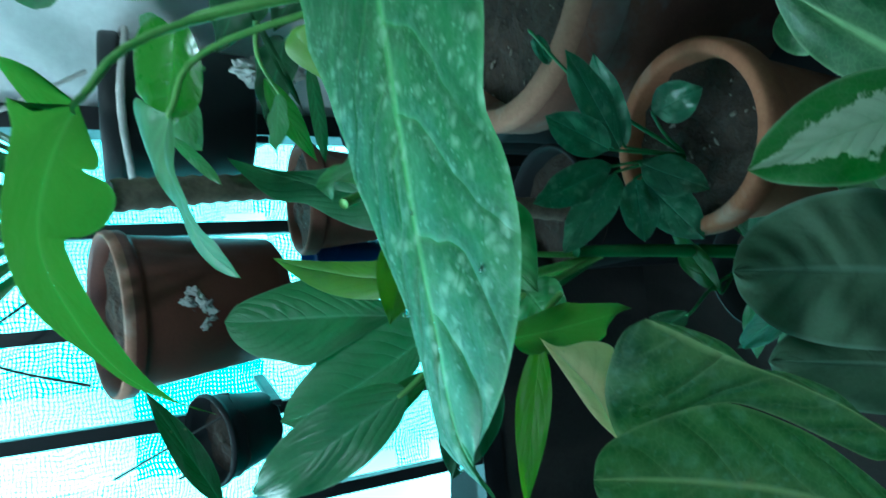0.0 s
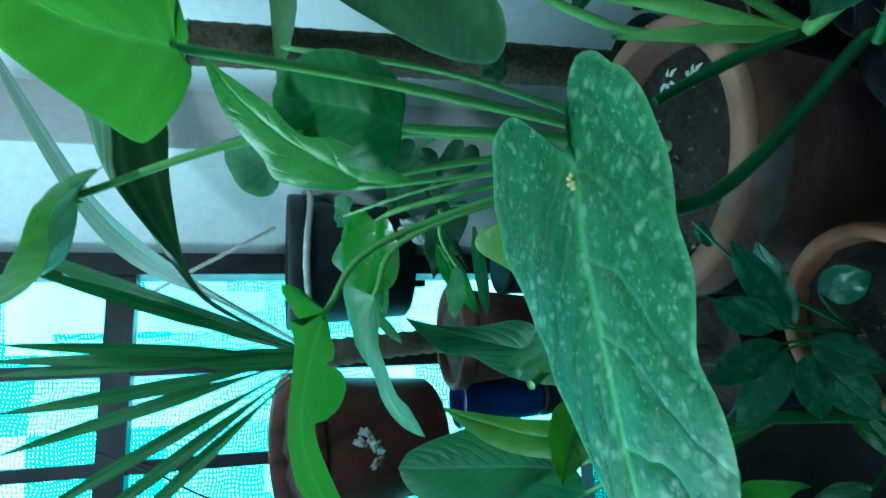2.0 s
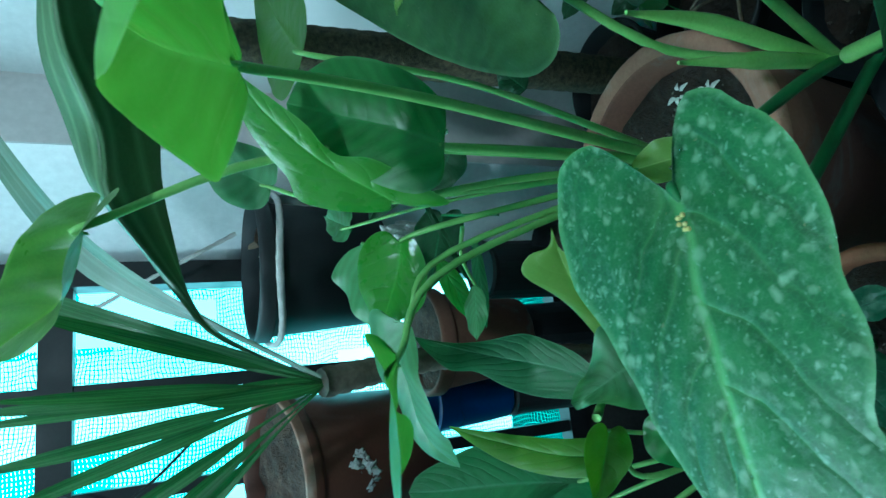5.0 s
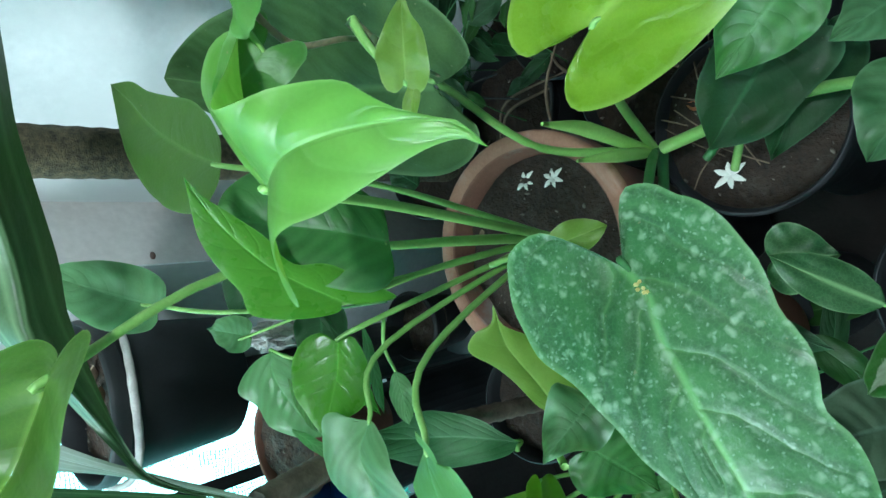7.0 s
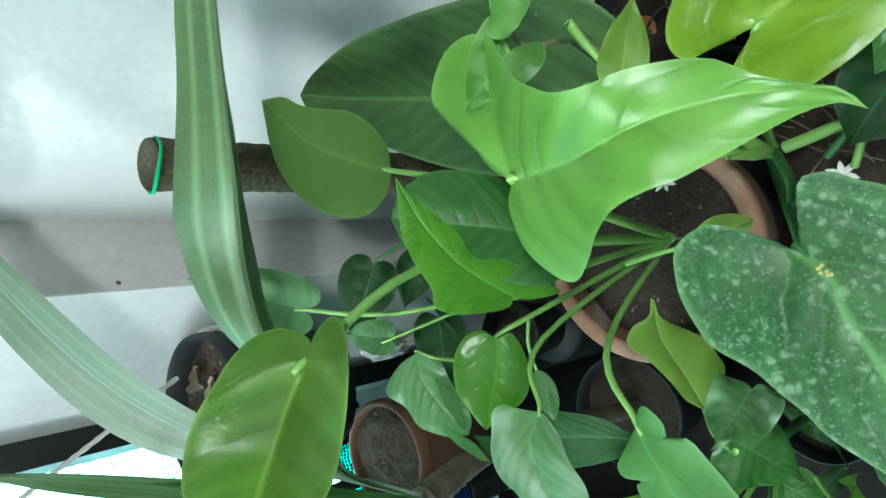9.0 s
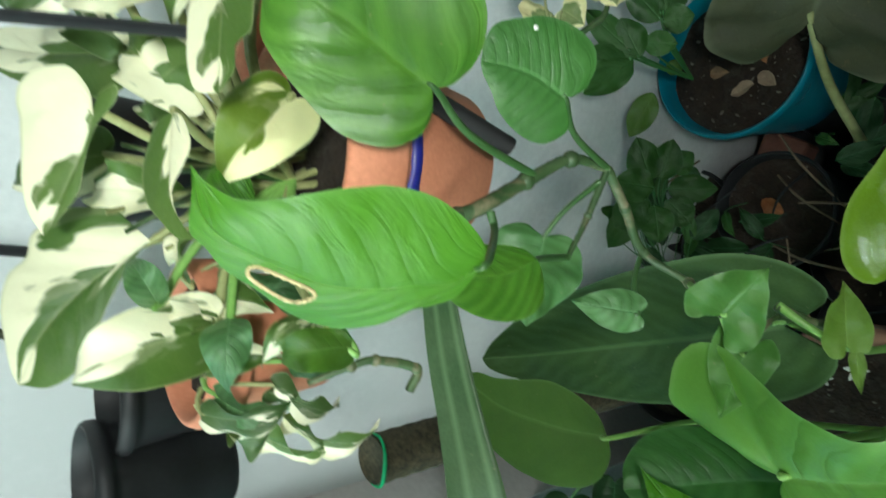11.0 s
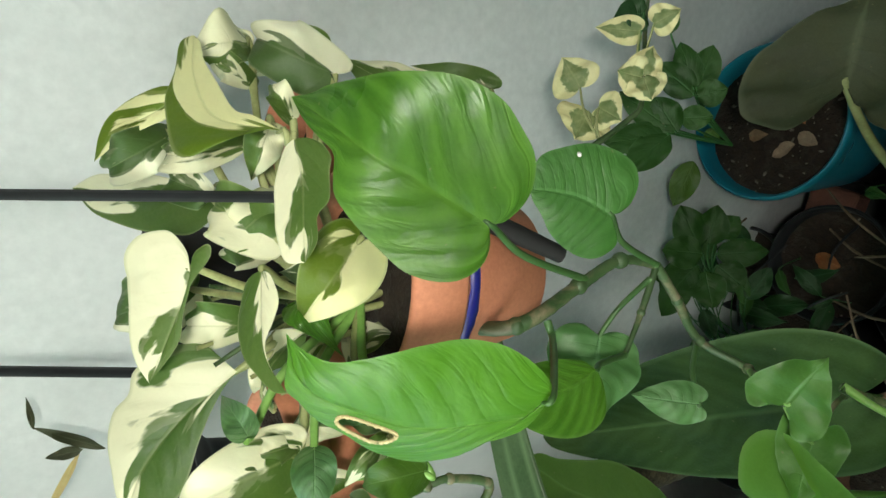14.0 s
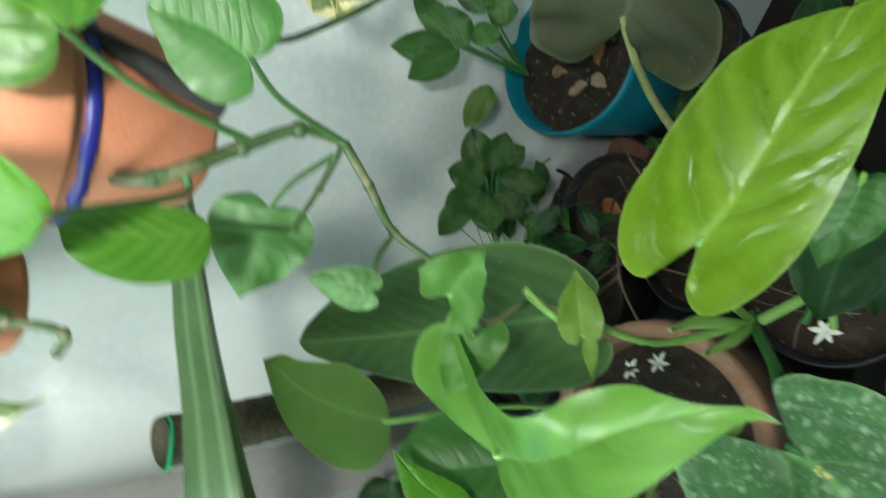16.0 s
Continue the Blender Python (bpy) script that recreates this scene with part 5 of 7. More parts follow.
leaf(dieffenbachia, "lance", "bright", (-0.094, 0.345, 0.443), (-0.199, 0.325, 0.468), 0.023, (0.279, -0.795, 0.539), fold=0.2, root=(-0.071, 0.374, 0.406))
leaf(dieffenbachia, "oval", "olive", (-0.09, 0.337, 0.472), (-0.083, 0.352, 0.362), 0.031, (0.32, -0.942, -0.101), wave=0.006, fold=0.2)
blade(dieffenbachia, "yellow", base=(-0.118, 0.229, 0.477), tip=(-0.069, 0.254, 0.506), face=(0.040, -0.795, 0.605),
      spine=((344, -65, -2), (711, -51, -5)),
      left=((286, 37, 14), (655, 20, 7)),
      right=((313, -177, -21), (503, -355, -51), (625, -397, -59), (755, -280, -42), (854, -80, -12)),
      belly=0.2)
leaf(dieffenbachia, "lance", "dark", (-0.241, 0.511, 0.63), (-0.148, 0.545, 0.683), 0.023, (0.328, -0.944, 0.031), fold=0.3)
rng = random.Random(21)
for k in range(30):
    x, y, z = rng.uniform(-0.11, 0.06), rng.uniform(0.22, 0.42), rng.uniform(0.12, 0.27)
    a, ln = rng.uniform(0, 6.28), rng.uniform(0.05, 0.10)
    leaf(dieffenbachia, rng.choice(("oval", "lance")), rng.choice(("dark", "dark2", "dieff")), (x, y, z), (x + ln * math.cos(a), y + ln * math.sin(a), z + rng.uniform(-0.02, 0.03)), ln * rng.uniform(0.3, 0.45),
         (rng.uniform(-0.4, 0.4), rng.uniform(-0.8, 0), 1), fold=0.2, arch=0.005, root=(-0.06, 0.42, 0.12), thick=0.0016)
RC = (0.05, 0.115, 0.25)
rubber_plant = thing("fig_plant", (RC[0], RC[1], FLOOR), "plant with thick heart leaves and one white-hearted leaf", "plant")
pot(rubber_plant, RC, 0.09, 0.22, M_BLACK, name="black_pot", lip=0.006, lip_h=0.012, wall=0.004)
standing(rubber_plant, RC, 0.22)
blade(rubber_plant, "mid2", base=(-0.102, 0.148, 0.401), tip=(-0.049, 0.189, 0.500), face=(-0.152, -0.879, 0.451),
      spine=((211, -20, -13), (455, -15, -19), (699, -3, -10), (901, -4, 0)),
      left=((11, 96, 10), (202, 109, -2), (397, 114, -16), (578, 147, -23), (706, 270, -31), (778, 381, -33), (846, 437, -29), (967, 323, -24), (1025, 192, -13), (1041, 71, -4)),
      right=((58, -16, -5), (144, -19, -10), (275, -52, -18), (448, -41, -20), (576, -8, -17), (721, -39, -8), (872, -29, 0)),
      belly=0.08, quilt=0.5, ribs=5, root=(0.02, 0.1, 0.25), thick=0.003)
blade(rubber_plant, "mid2", base=(-0.146, 0.141, 0.389), tip=(-0.109, 0.187, 0.527), face=(0.345, -0.915, 0.208),
      spine=((251, -49, -1), (498, -59, -22), (781, -34, -27)),
      left=((137, 94, -13), (408, 133, -24), (656, 128, -26), (859, 88, -13), (976, 44, -2)),
      right=((77, -78, 8), (294, -193, 11), (431, -242, 3), (619, -267, -7), (766, -218, -16), (929, -128, -9), (994, -64, -1)),
      belly=0.08, quilt=0.5, ribs=5, root=(0.02, 0.1, 0.25), thick=0.003)
leaf(rubber_plant, "round", "grey", (-0.042, 0.181, 0.3), (-0.044, 0.251, 0.376), 0.088, (0.115, -0.731, 0.673), quilt=1, root=(0.02, 0.1, 0.25))
leaf(rubber_plant, "round", "grey", (-0.095, 0.181, 0.288), (-0.098, 0.245, 0.351), 0.055, (0.24, -0.677, 0.695), quilt=1, root=(0.02, 0.1, 0.25))
leaf(rubber_plant, "oval", "whitemid", (0.04, 0.153, 0.365), (0.01, 0.192, 0.44), 0.046, (0.111, -0.863, 0.493), fold=0.1, root=(0.02, 0.1, 0.25))
leaf(rubber_plant, "oval", "darkrib", (0.058, 0.188, 0.295), (0.123, 0.259, 0.34), 0.045, (-0.134, -0.433, 0.891), root=(0.02, 0.1, 0.25))
JC = (0.040, 0.335, 0.328)
jasmine = thing("seedling_plant", (JC[0], JC[1], FLOOR), "small dark-leaved seedling in a terracotta pot", "plant")
pot(jasmine, JC, 0.070, 0.17, M_CLAY, name="clay_pot", lip=0.008, lip_h=0.022, fill=0.016, wall=0.010, crumbs=30)
standing(jasmine, JC, 0.17)
leaf(jasmine, "oval", "teal", (0.033, 0.353, 0.37), (0.097, 0.351, 0.419), 0.026, (-0.236, -0.936, 0.261), fold=0.12, root=(0.028, 0.345, 0.312), thick=0.0015)
leaf(jasmine, "oval", "teal", (0.035, 0.352, 0.366), (0.097, 0.353, 0.395), 0.023, (-0.337, -0.554, 0.761), fold=0.12, root=(0.028, 0.345, 0.312), thick=0.0015)
leaf(jasmine, "oval", "teal", (0.058, 0.344, 0.348), (0.071, 0.313, 0.335), 0.029, (-0.279, -0.462, 0.842), fold=0.12, root=(0.028, 0.345, 0.312), thick=0.0015)
leaf(jasmine, "oval", "teal", (0.033, 0.356, 0.378), (0.054, 0.357, 0.431), 0.028, (-0.495, -0.841, 0.218), fold=0.12, root=(0.028, 0.345, 0.312), thick=0.0015)
leaf(jasmine, "oval", "teal", (0.022, 0.348, 0.354), (0.004, 0.313, 0.325), 0.030, (0.33, -0.691, 0.643), fold=0.12, root=(0.028, 0.345, 0.312), thick=0.0015)
leaf(jasmine, "oval", "teal", (0.011, 0.348, 0.352), (-0.031, 0.315, 0.327), 0.033, (0.099, -0.681, 0.725), fold=0.12, root=(0.028, 0.345, 0.312), thick=0.0015)
leaf(jasmine, "oval", "teal", (0.011, 0.35, 0.358), (-0.033, 0.337, 0.36), 0.028, (0.263, -0.838, 0.478), fold=0.12, root=(0.028, 0.345, 0.312), thick=0.0015)
leaf(jasmine, "oval", "teal", (0.016, 0.355, 0.372), (-0.039, 0.348, 0.422), 0.032, (0.621, -0.463, 0.633), fold=0.12, root=(0.028, 0.345, 0.312), thick=0.0015)
leaf(jasmine, "oval", "teal", (0.02, 0.356, 0.376), (-0.005, 0.362, 0.437), 0.028, (-0.077, -0.995, 0.07), fold=0.12, root=(0.028, 0.345, 0.312), thick=0.0015)
leaf(jasmine, "oval", "teal", (0.109, 0.37, 0.431), (0.095, 0.388, 0.405), 0.011, (-0.77, -0.638, -0.012), fold=0.12, root=(0.028, 0.345, 0.312), thick=0.0015)

# dracaena behind, with its ringed trunk
dracaena = thing("dracaena", (-0.02, 0.66, FLOOR), "dracaena with a thin ringed trunk and strap leaves", "plant")
bm = bmesh.new()
tube(bm, [(-0.02, 0.66, 0.18), (0.0, 0.665, 0.4), (0.012, 0.64, 0.56), (0.005, 0.60, 0.70)], [0.013, 0.012, 0.012, 0.014], 10, 56, knots=0.10)
part("trunk", bm, M_TRUNK, dracaena, origin=(-0.02, 0.66, 0.18))
pot(dracaena, (-0.02, 0.66, 0.22), 0.085, 0.2, M_BLACK, name="black_pot", lip=0.006, lip_h=0.012, wall=0.004)
standing(dracaena, (-0.02, 0.66, 0.22), 0.2)
blade(dracaena, "stripe", base=(0.005, 0.600, 0.695), tip=(0.600, 0.359, 0.926), face=(-0.463, -0.821, 0.335),
      spine=((111, 90, 35), (182, 109, 49), (258, 121, 70), (318, 136, 69), (354, 134, 50), (391, 129, 39), (475, 117, 61), (548, 102, 47), (618, 87, 37), (683, 73, 38), (742, 60, 35)),
      left=((113, 95, 36), (184, 115, 51), (261, 139, 45), (319, 165, 31), (350, 175, 19), (382, 179, 7), (427, 177, 5), (448, 174, 9), (487, 161, 15), (555, 136, 2), (622, 117, -2), (685, 96, -2), (742, 77, -6)),
      right=((111, 85, 33), (180, 103, 48), (258, 112, 9), (309, 116, -26), (355, 109, -48), (425, 103, -48), (496, 95, -30), (554, 85, -49), (616, 73, -58), (682, 59, -57), (742, 46, -61)),
      belly=0.05, slant=0.02)
leaf(dracaena, "stalked", "stripe2", (0.005, 0.6, 0.695), (0.353, 0.695, 1.037), 0.060, (-0.566, -0.44, 0.697), bend=(0.137, 0.664, 0.894), fold=0.2)
leaf(dracaena, "stalked", "drac", (0.005, 0.6, 0.695), (0.093, 0.532, 0.946), 0.012, (-0.036, -0.968, -0.25), fold=0.3)
leaf(dracaena, "stalked", "drac", (0.005, 0.6, 0.695), (0.028, 0.512, 0.94), 0.011, (0.035, -0.94, -0.341), fold=0.3)
leaf(dracaena, "stalked", "drac", (0.005, 0.6, 0.695), (0.01, 0.589, 0.977), 0.012, (0.066, -0.997, -0.039), fold=0.3)
leaf(dracaena, "stalked", "drac", (0.005, 0.6, 0.695), (-0.005, 0.613, 0.982), 0.011, (0.068, -0.997, 0.049), fold=0.3)
leaf(dracaena, "stalked", "drac", (0.005, 0.6, 0.695), (-0.035, 0.589, 0.968), 0.014, (0.08, -0.996, -0.029), fold=0.3)
leaf(dracaena, "stalked", "drac", (0.005, 0.6, 0.695), (-0.07, 0.589, 0.964), 0.013, (0.087, -0.996, -0.016), fold=0.3)
leaf(dracaena, "stalked", "drac", (0.005, 0.6, 0.695), (-0.128, 0.586, 0.946), 0.013, (0.097, -0.995, -0.002), fold=0.3)
leaf(dracaena, "stalked", "drac", (0.005, 0.6, 0.695), (-0.155, 0.579, 0.921), 0.013, (0.114, -0.993, -0.012), fold=0.3)
leaf(dracaena, "stalked", "drac", (0.005, 0.6, 0.695), (-0.182, 0.595, 0.902), 0.013, (0.075, -0.996, 0.045), fold=0.3)
leaf(dracaena, "strap", "drac", (0.005, 0.6, 0.695), (0.004, 0.573, 0.811), 0.020, (0.338, -0.918, -0.209), fold=0.2)
leaf(dracaena, "strap", "drac", (0.005, 0.6, 0.695), (0.119, 0.705, 0.995), 0.018, (0.062, -0.949, 0.309), fold=0.2)
thin_leaf = thing("spider_plant", (0.12, 0.74, FLOOR), "small hanging narrow leaves in a little dark pot", "plant")
pot(thin_leaf, (0.13, 0.73, 0.36), 0.05, 0.1, M_BLACK, name="black_pot", lip=0.004, lip_h=0.01, wall=0.003)
standing(thin_leaf, (0.13, 0.73, 0.36), 0.1)
leaf(thin_leaf, "lance", "fresh", (0.119, 0.644, 0.562), (0.038, 0.646, 0.511), 0.026, (-0.143, -0.969, 0.2), fold=0.2)
leaf(thin_leaf, "strap", "palet", (0.139, 0.637, 0.52), (0.038, 0.652, 0.501), 0.015, (-0.187, -0.952, 0.242))
leaf(thin_leaf, "strap", "dark", (0.191, 0.666, 0.571), (0.088, 0.636, 0.527), 0.008, (0.123, -0.927, 0.355))
leaf(thin_leaf, "strap", "pale", (0.057, 0.604, 0.652), (0.014, 0.592, 0.612), 0.011, (0.078, -0.975, 0.208))
leaf(thin_leaf, "strap", "pale", (0.108, 0.605, 0.644), (0.049, 0.594, 0.632), 0.015, (0.157, -0.979, 0.13))

# ---- pots by the window ----
rack = thing("pot_bracket", (0.0, 0.98, 0.52), "black metal brackets on the grille that carry pots", "bracket")
for x, y0 in ((0.118, 0.90), (-0.125, 0.80), (-0.315, 0.87)):
    for dx in (-0.035, 0.035):
        bm = bmesh.new()
        back = 1.085 + 0.1726 * (x + dx - 0.134)
        box(bm, (x + dx - 0.005, y0, 0.512), (x + dx + 0.005, back, 0.528), 0.002)
        part("arm", bm, M_FRAME, rack, smooth=False)

BR = (-0.125, 0.800, 0.724)
brown_pot = thing("brown_pot", (BR[0], BR[1], 0.53), "brown plastic pot with pale scuffs, leaning forward on brackets", "pot")
pot(brown_pot, BR, 0.094, 0.192, M_BROWN, foot=0.80, lip=0.006, lip_h=0.022, wall=0.005, fill=0.02, soil=M_DRYSOIL, lip_mat=M_LIP)
for dx, dz, s in ((0.012, -0.062, 0.013), (0.004, -0.078, 0.019), (0.022, -0.07, 0.012), (0.0, -0.095, 0.009)):
    bm = bmesh.new()
    bmesh.ops.create_icosphere(bm, subdivisions=4, radius=s)
    for v in bm.verts:
        ray = v.co.normalized()
        v.co = Vector((v.co.x * 0.8, v.co.y * 0.05, v.co.z * 0.75)) * (1 + 0.55 * noise.noise(ray * 3.1 + Vector((dx * 900, 0, 0))) + 0.4 * noise.noise(ray * 9.0))
    r = 0.0885 - 0.06 * (-dz - 0.022) / 0.17 * 0.3
    bmesh.ops.translate(bm, verts=bm.verts, vec=Vector((BR[0] + dx, BR[1] - math.sqrt(max(0, r * r - dx * dx)), BR[2] + dz)))
    part("paint_scuff", bm, M_PAPER, brown_pot, "chalky white scuff")
brown_pot.rotation_euler = (radians(14), 0, 0)
brown_pot.location.y += 0.03
BP = (0.118, 0.955, 0.716)
black_pot = thing("black_pot", (BP[0], BP[1], 0.53), "black plastic pot tied with pale string", "pot")
pot(black_pot, BP, 0.104, 0.185, M_BLACK, foot=0.82, lip=0.008, lip_h=0.024, wall=0.005, fill=0.03, soil=M_DRYSOIL, crumbs=90)
bm = bmesh.new()
tube(bm, [(BP[0] + 0.1075 * math.cos(a), BP[1] + 0.1075 * math.sin(a), BP[2] - 0.028 + 0.004 * math.sin(3 * a)) for a in (radians(q) for q in range(150, 391, 20))], [0.004, 0.005, 0.004], 8, 36, knots=0.1)
part("string", bm, M_ROPE, black_pot, "pale twisted string")
TB = (0.0, 0.925, 0.47)
clay_back = thing("clay_pot", (TB[0], TB[1], 0.29), "old clay pot with dry soil behind the plants", "pot")
pot(clay_back, TB, 0.082, 0.17, M_CLAY_OLD, lip=0.008, lip_h=0.025, fill=0.012, soil=M_DRYSOIL, crumbs=35)
BL = (-0.101, 0.95, 0.452)
blue_cup = thing("blue_pot", (BL[0], BL[1], 0.3), "small blue plastic pot", "pot")
pot(blue_cup, BL, 0.046, 0.14, M_BLUE, lip=0.003, lip_h=0.008, wall=0.003, fill=0.04)
for nm, c, r, h in (("stool", (0.0, 0.93, 0.298), 0.06, 0.598), ("stool", (-0.101, 0.95, 0.31), 0.04, 0.61)):
    bm = bmesh.new()
    lathe(bm, [(0, -h), (r * 0.95, -h), (r, -h + 0.01), (r * 0.8, -0.02), (r * 0.85, -0.004), (r * 0.8, 0), (0, 0)], c, 24)
    single("upturned_pot", bm, M_BLACK, "upturned black pot used as a stand", "pot")
DK = (-0.315, 0.90, 0.62)
side_pot = thing("black_pot", (DK[0], DK[1], 0.53), "small black pot with dry soil, tilted forward", "pot")
pot(side_pot, DK, 0.062, 0.092, M_BLACK, lip=0.004, lip_h=0.01, wall=0.003)
side_pot.rotation_euler = (radians(24), 0, 0)

# strings from the pots to the grille
STRINGS = (
    (((0.172, 0.965, 0.732), (0.104, 0.985, 0.858), (0.066, 1.0, 0.925)), 0.003),
    (((0.075, 1.0, 0.91), (0.066, 1.003, 0.925), (0.05, 1.04, 0.935)), 0.0055),
    (((-0.206, 0.80, 0.737), (-0.193, 0.86, 0.818), (-0.177, 0.93, 0.886), (-0.148, 0.96, 0.969)), 0.0018),
    (((-0.177, 0.93, 0.886), (-0.146, 0.94, 0.839), (-0.107, 0.98, 0.786)), 0.0022),
    (((-0.274, 0.86, 0.571), (-0.32, 0.9, 0.639), (-0.383, 0.96, 0.727)), 0.0018),
    (((-0.318, 0.88, 0.522), (-0.348, 0.9, 0.571), (-0.395, 0.95, 0.645)), 0.0018),
)
for pts, r in STRINGS:
    bm = bmesh.new()
    tube(bm, pts, [r, r * 0.9, r], 7, 36, knots=0.22)
    single("string", bm, M_ROPE if r > 0.0025 else M_TWINE, "pale string tied to the window grille" if r > 0.0025 else "thin dark twine tied to the window grille", "string", smooth=True)

# nail holes in the pier
for x, y, z in ((0.295, 0.972, 0.787), (0.300, 0.968, 0.60), (0.322, 0.975, 0.90)):
    bm = bmesh.new()
    bmesh.ops.create_icosphere(bm, subdivisions=2, radius=0.0045)
    bmesh.ops.scale(bm, verts=bm.verts, vec=(1.3, 0.5, 0.9))
    bmesh.ops.translate(bm, verts=bm.verts, vec=(x, y - 0.012, z))
    single("wall_plug", bm, M_CLAY_OLD, "small brown wall plug sunk in the pier", "plug", group="plugs in the pier", smooth=True)

# coir pole
moss = thing("coir_pole", (0.385, 0.72, FLOOR), "coir climbing pole wrapped in green mesh", "plant pole")
bm = bmesh.new()
tube(bm, [(0.375, 0.725, 0.10), (0.365, 0.722, 0.5), (0.355, 0.72, 0.835)], [0.026, 0.026, 0.025], 20, 60, knots=0.03)
part("pole", bm, M_MOSS, moss, origin=(0.375, 0.725, 0.1))
bm = bmesh.new()
tube(bm, [(0.3545 + 0.0262 * math.cos(a), 0.72 + 0.0262 * math.sin(a), 0.834 + 0.003 * math.sin(2 * a)) for a in (radians(q) for q in range(120, 331, 15))], [0.0012, 0.0022, 0.0012], 8, 40, knots=0.15)
part("mesh_cap", bm, M_NETCAP, moss, "bright green mesh rim")
pot(moss, (0.375, 0.745, 0.24), 0.085, 0.22, M_BLACK, name="black_pot", lip=0.006, lip_h=0.012, wall=0.004)
standing(moss, (0.375, 0.745, 0.24), 0.22)

# crumpled white scrap
bm = bmesh.new()
bmesh.ops.create_icosphere(bm, subdivisions=4, radius=0.032)
for v in bm.verts:
    n = noise.noise(v.co * 60) * 0.4 + noise.noise(v.co * 160) * 0.25
    v.co = Vector((v.co.x * 0.55, v.co.y * 0.7, v.co.z * 1.25)) * (1 + n)
bmesh.ops.translate(bm, verts=bm.verts, vec=(0.155, 0.80, 0.53))
single("plastic_scrap", bm, M_PAPER, "crumpled dirty white plastic scrap", "scrap", smooth=False)
bm = bmesh.new()
lathe(bm, [(0, -0.73), (0.045, -0.73), (0.05, -0.72), (0.04, -0.01), (0.042, -0.004), (0.04, 0), (0, 0)], (0.105, 0.80, 0.43), 24)
single("upturned_pot", bm, M_BLACK, "upturned black pot used as a stand", "pot")

# fallen white flowers
for k, (x, y, z, s) in enumerate(((0.265, 0.482, 0.366, 1.0), (0.257, 0.445, 0.366, 1.0), (0.214, 0.292, 0.272, 1.3))):
    f = thing("fallen_flower", (x, y, z), "fallen white star-shaped flower on the soil", "flower", "fallen flowers")
    for p in range(6):
        a = p * math.pi / 3 + k
        bm = bmesh.new()
        d = Vector((math.cos(a), math.sin(a), 0.12))
        e = Vector((-math.sin(a), math.cos(a), 0))
        L0, w = 0.014 * s * (0.8 + 0.3 * ((p * 7 + k) % 3) / 2), 0.0024 * s
        o = Vector((x, y, z + 0.002))
        row = []
        for i in range(6):
            t = i / 5
            half = w * math.sin(math.pi * (0.12 + 0.86 * t)) + 0.0003
            c = o + d * L0 * t + Vector((0, 0, 0.003 * math.sin(3 * t)))
            row.append((bm.verts.new(c - e * half), bm.verts.new(c + Vector((0, 0, 0.0008))), bm.verts.new(c + e * half)))
        for q, r in zip(row, row[1:]):
            bm.faces.new((q[0], q[1], r[1], r[0]))
            bm.faces.new((q[1], q[2], r[2], r[1]))
        part("petal", bm, M_PETAL, f)

# cyan pot by the wall
CY = (0.645, 0.345, 0.395)
elephant_ear = thing("taro_plant", (CY[0], CY[1], FLOOR), "taro with a dusty grey leaf in a cyan plastic pot", "plant")
pot(elephant_ear, CY, 0.101, 0.2, M_CYAN, name="cyan_pot", lip=0.005, lip_h=0.018, wall=0.004, fill=0.035, crumbs=110)
standing(elephant_ear, CY, 0.2)
leaf(elephant_ear, "taro", "grey2", (0.565, 0.24, 0.485), (0.593, 0.159, 0.539), 0.200, (-0.697, 0.21, 0.686), fold=0.15, root=(0.499, 0.32, 0.243), thick=0.006)
leaf(elephant_ear, "oval", "dark", (0.517, 0.147, 0.181), (0.598, 0.084, 0.182), 0.063, (-0.15, -0.183, 0.972))
leaf(elephant_ear, "lance", "dark2", (0.573, 0.322, 0.191), (0.65, 0.286, 0.241), 0.028, (-0.584, -0.133, 0.801))
leaf(elephant_ear, "lance", "dark2", (0.573, 0.322, 0.191), (0.625, 0.251, 0.195), 0.028, (-0.357, -0.215, 0.909))
leaf(elephant_ear, "lance", "dark2", (0.573, 0.322, 0.191), (0.574, 0.259, 0.167), 0.028, (-0.346, -0.336, 0.876))
leaf(elephant_ear, "lance", "dark2", (0.573, 0.322, 0.191), (0.601, 0.316, 0.235), 0.028, (-0.833, -0.197, 0.517))
leaf(elephant_ear, "lance", "dark2", (0.573, 0.322, 0.191), (0.552, 0.289, 0.179), 0.028, (-0.305, -0.167, 0.938))
schefflera = thing("umbrella_tree", (0.62, 0.40, FLOOR), "umbrella tree with small dark glossy leaves", "plant")
leaf(schefflera, "oval", "dark2", (0.621, 0.37, 0.589), (0.64, 0.409, 0.65), 0.036, (-0.64, -0.539, 0.548), root=(0.627, 0.376, 0.451), thick=0.0015)
leaf(schefflera, "oval", "dark2", (0.62, 0.37, 0.589), (0.606, 0.417, 0.634), 0.037, (-0.514, -0.67, 0.536), root=(0.627, 0.376, 0.451), thick=0.0015)
leaf(schefflera, "oval", "dark2", (0.628, 0.366, 0.591), (0.677, 0.364, 0.636), 0.031, (-0.641, -0.386, 0.664), root=(0.627, 0.376, 0.451), thick=0.0015)
leaf(schefflera, "oval", "dark2", (0.642, 0.33, 0.569), (0.682, 0.324, 0.606), 0.035, (-0.668, -0.321, 0.671), root=(0.627, 0.376, 0.451), thick=0.0015)
leaf(schefflera, "oval", "dark2", (0.646, 0.324, 0.567), (0.67, 0.282, 0.562), 0.034, (-0.54, -0.398, 0.742), root=(0.627, 0.376, 0.451), thick=0.0015)
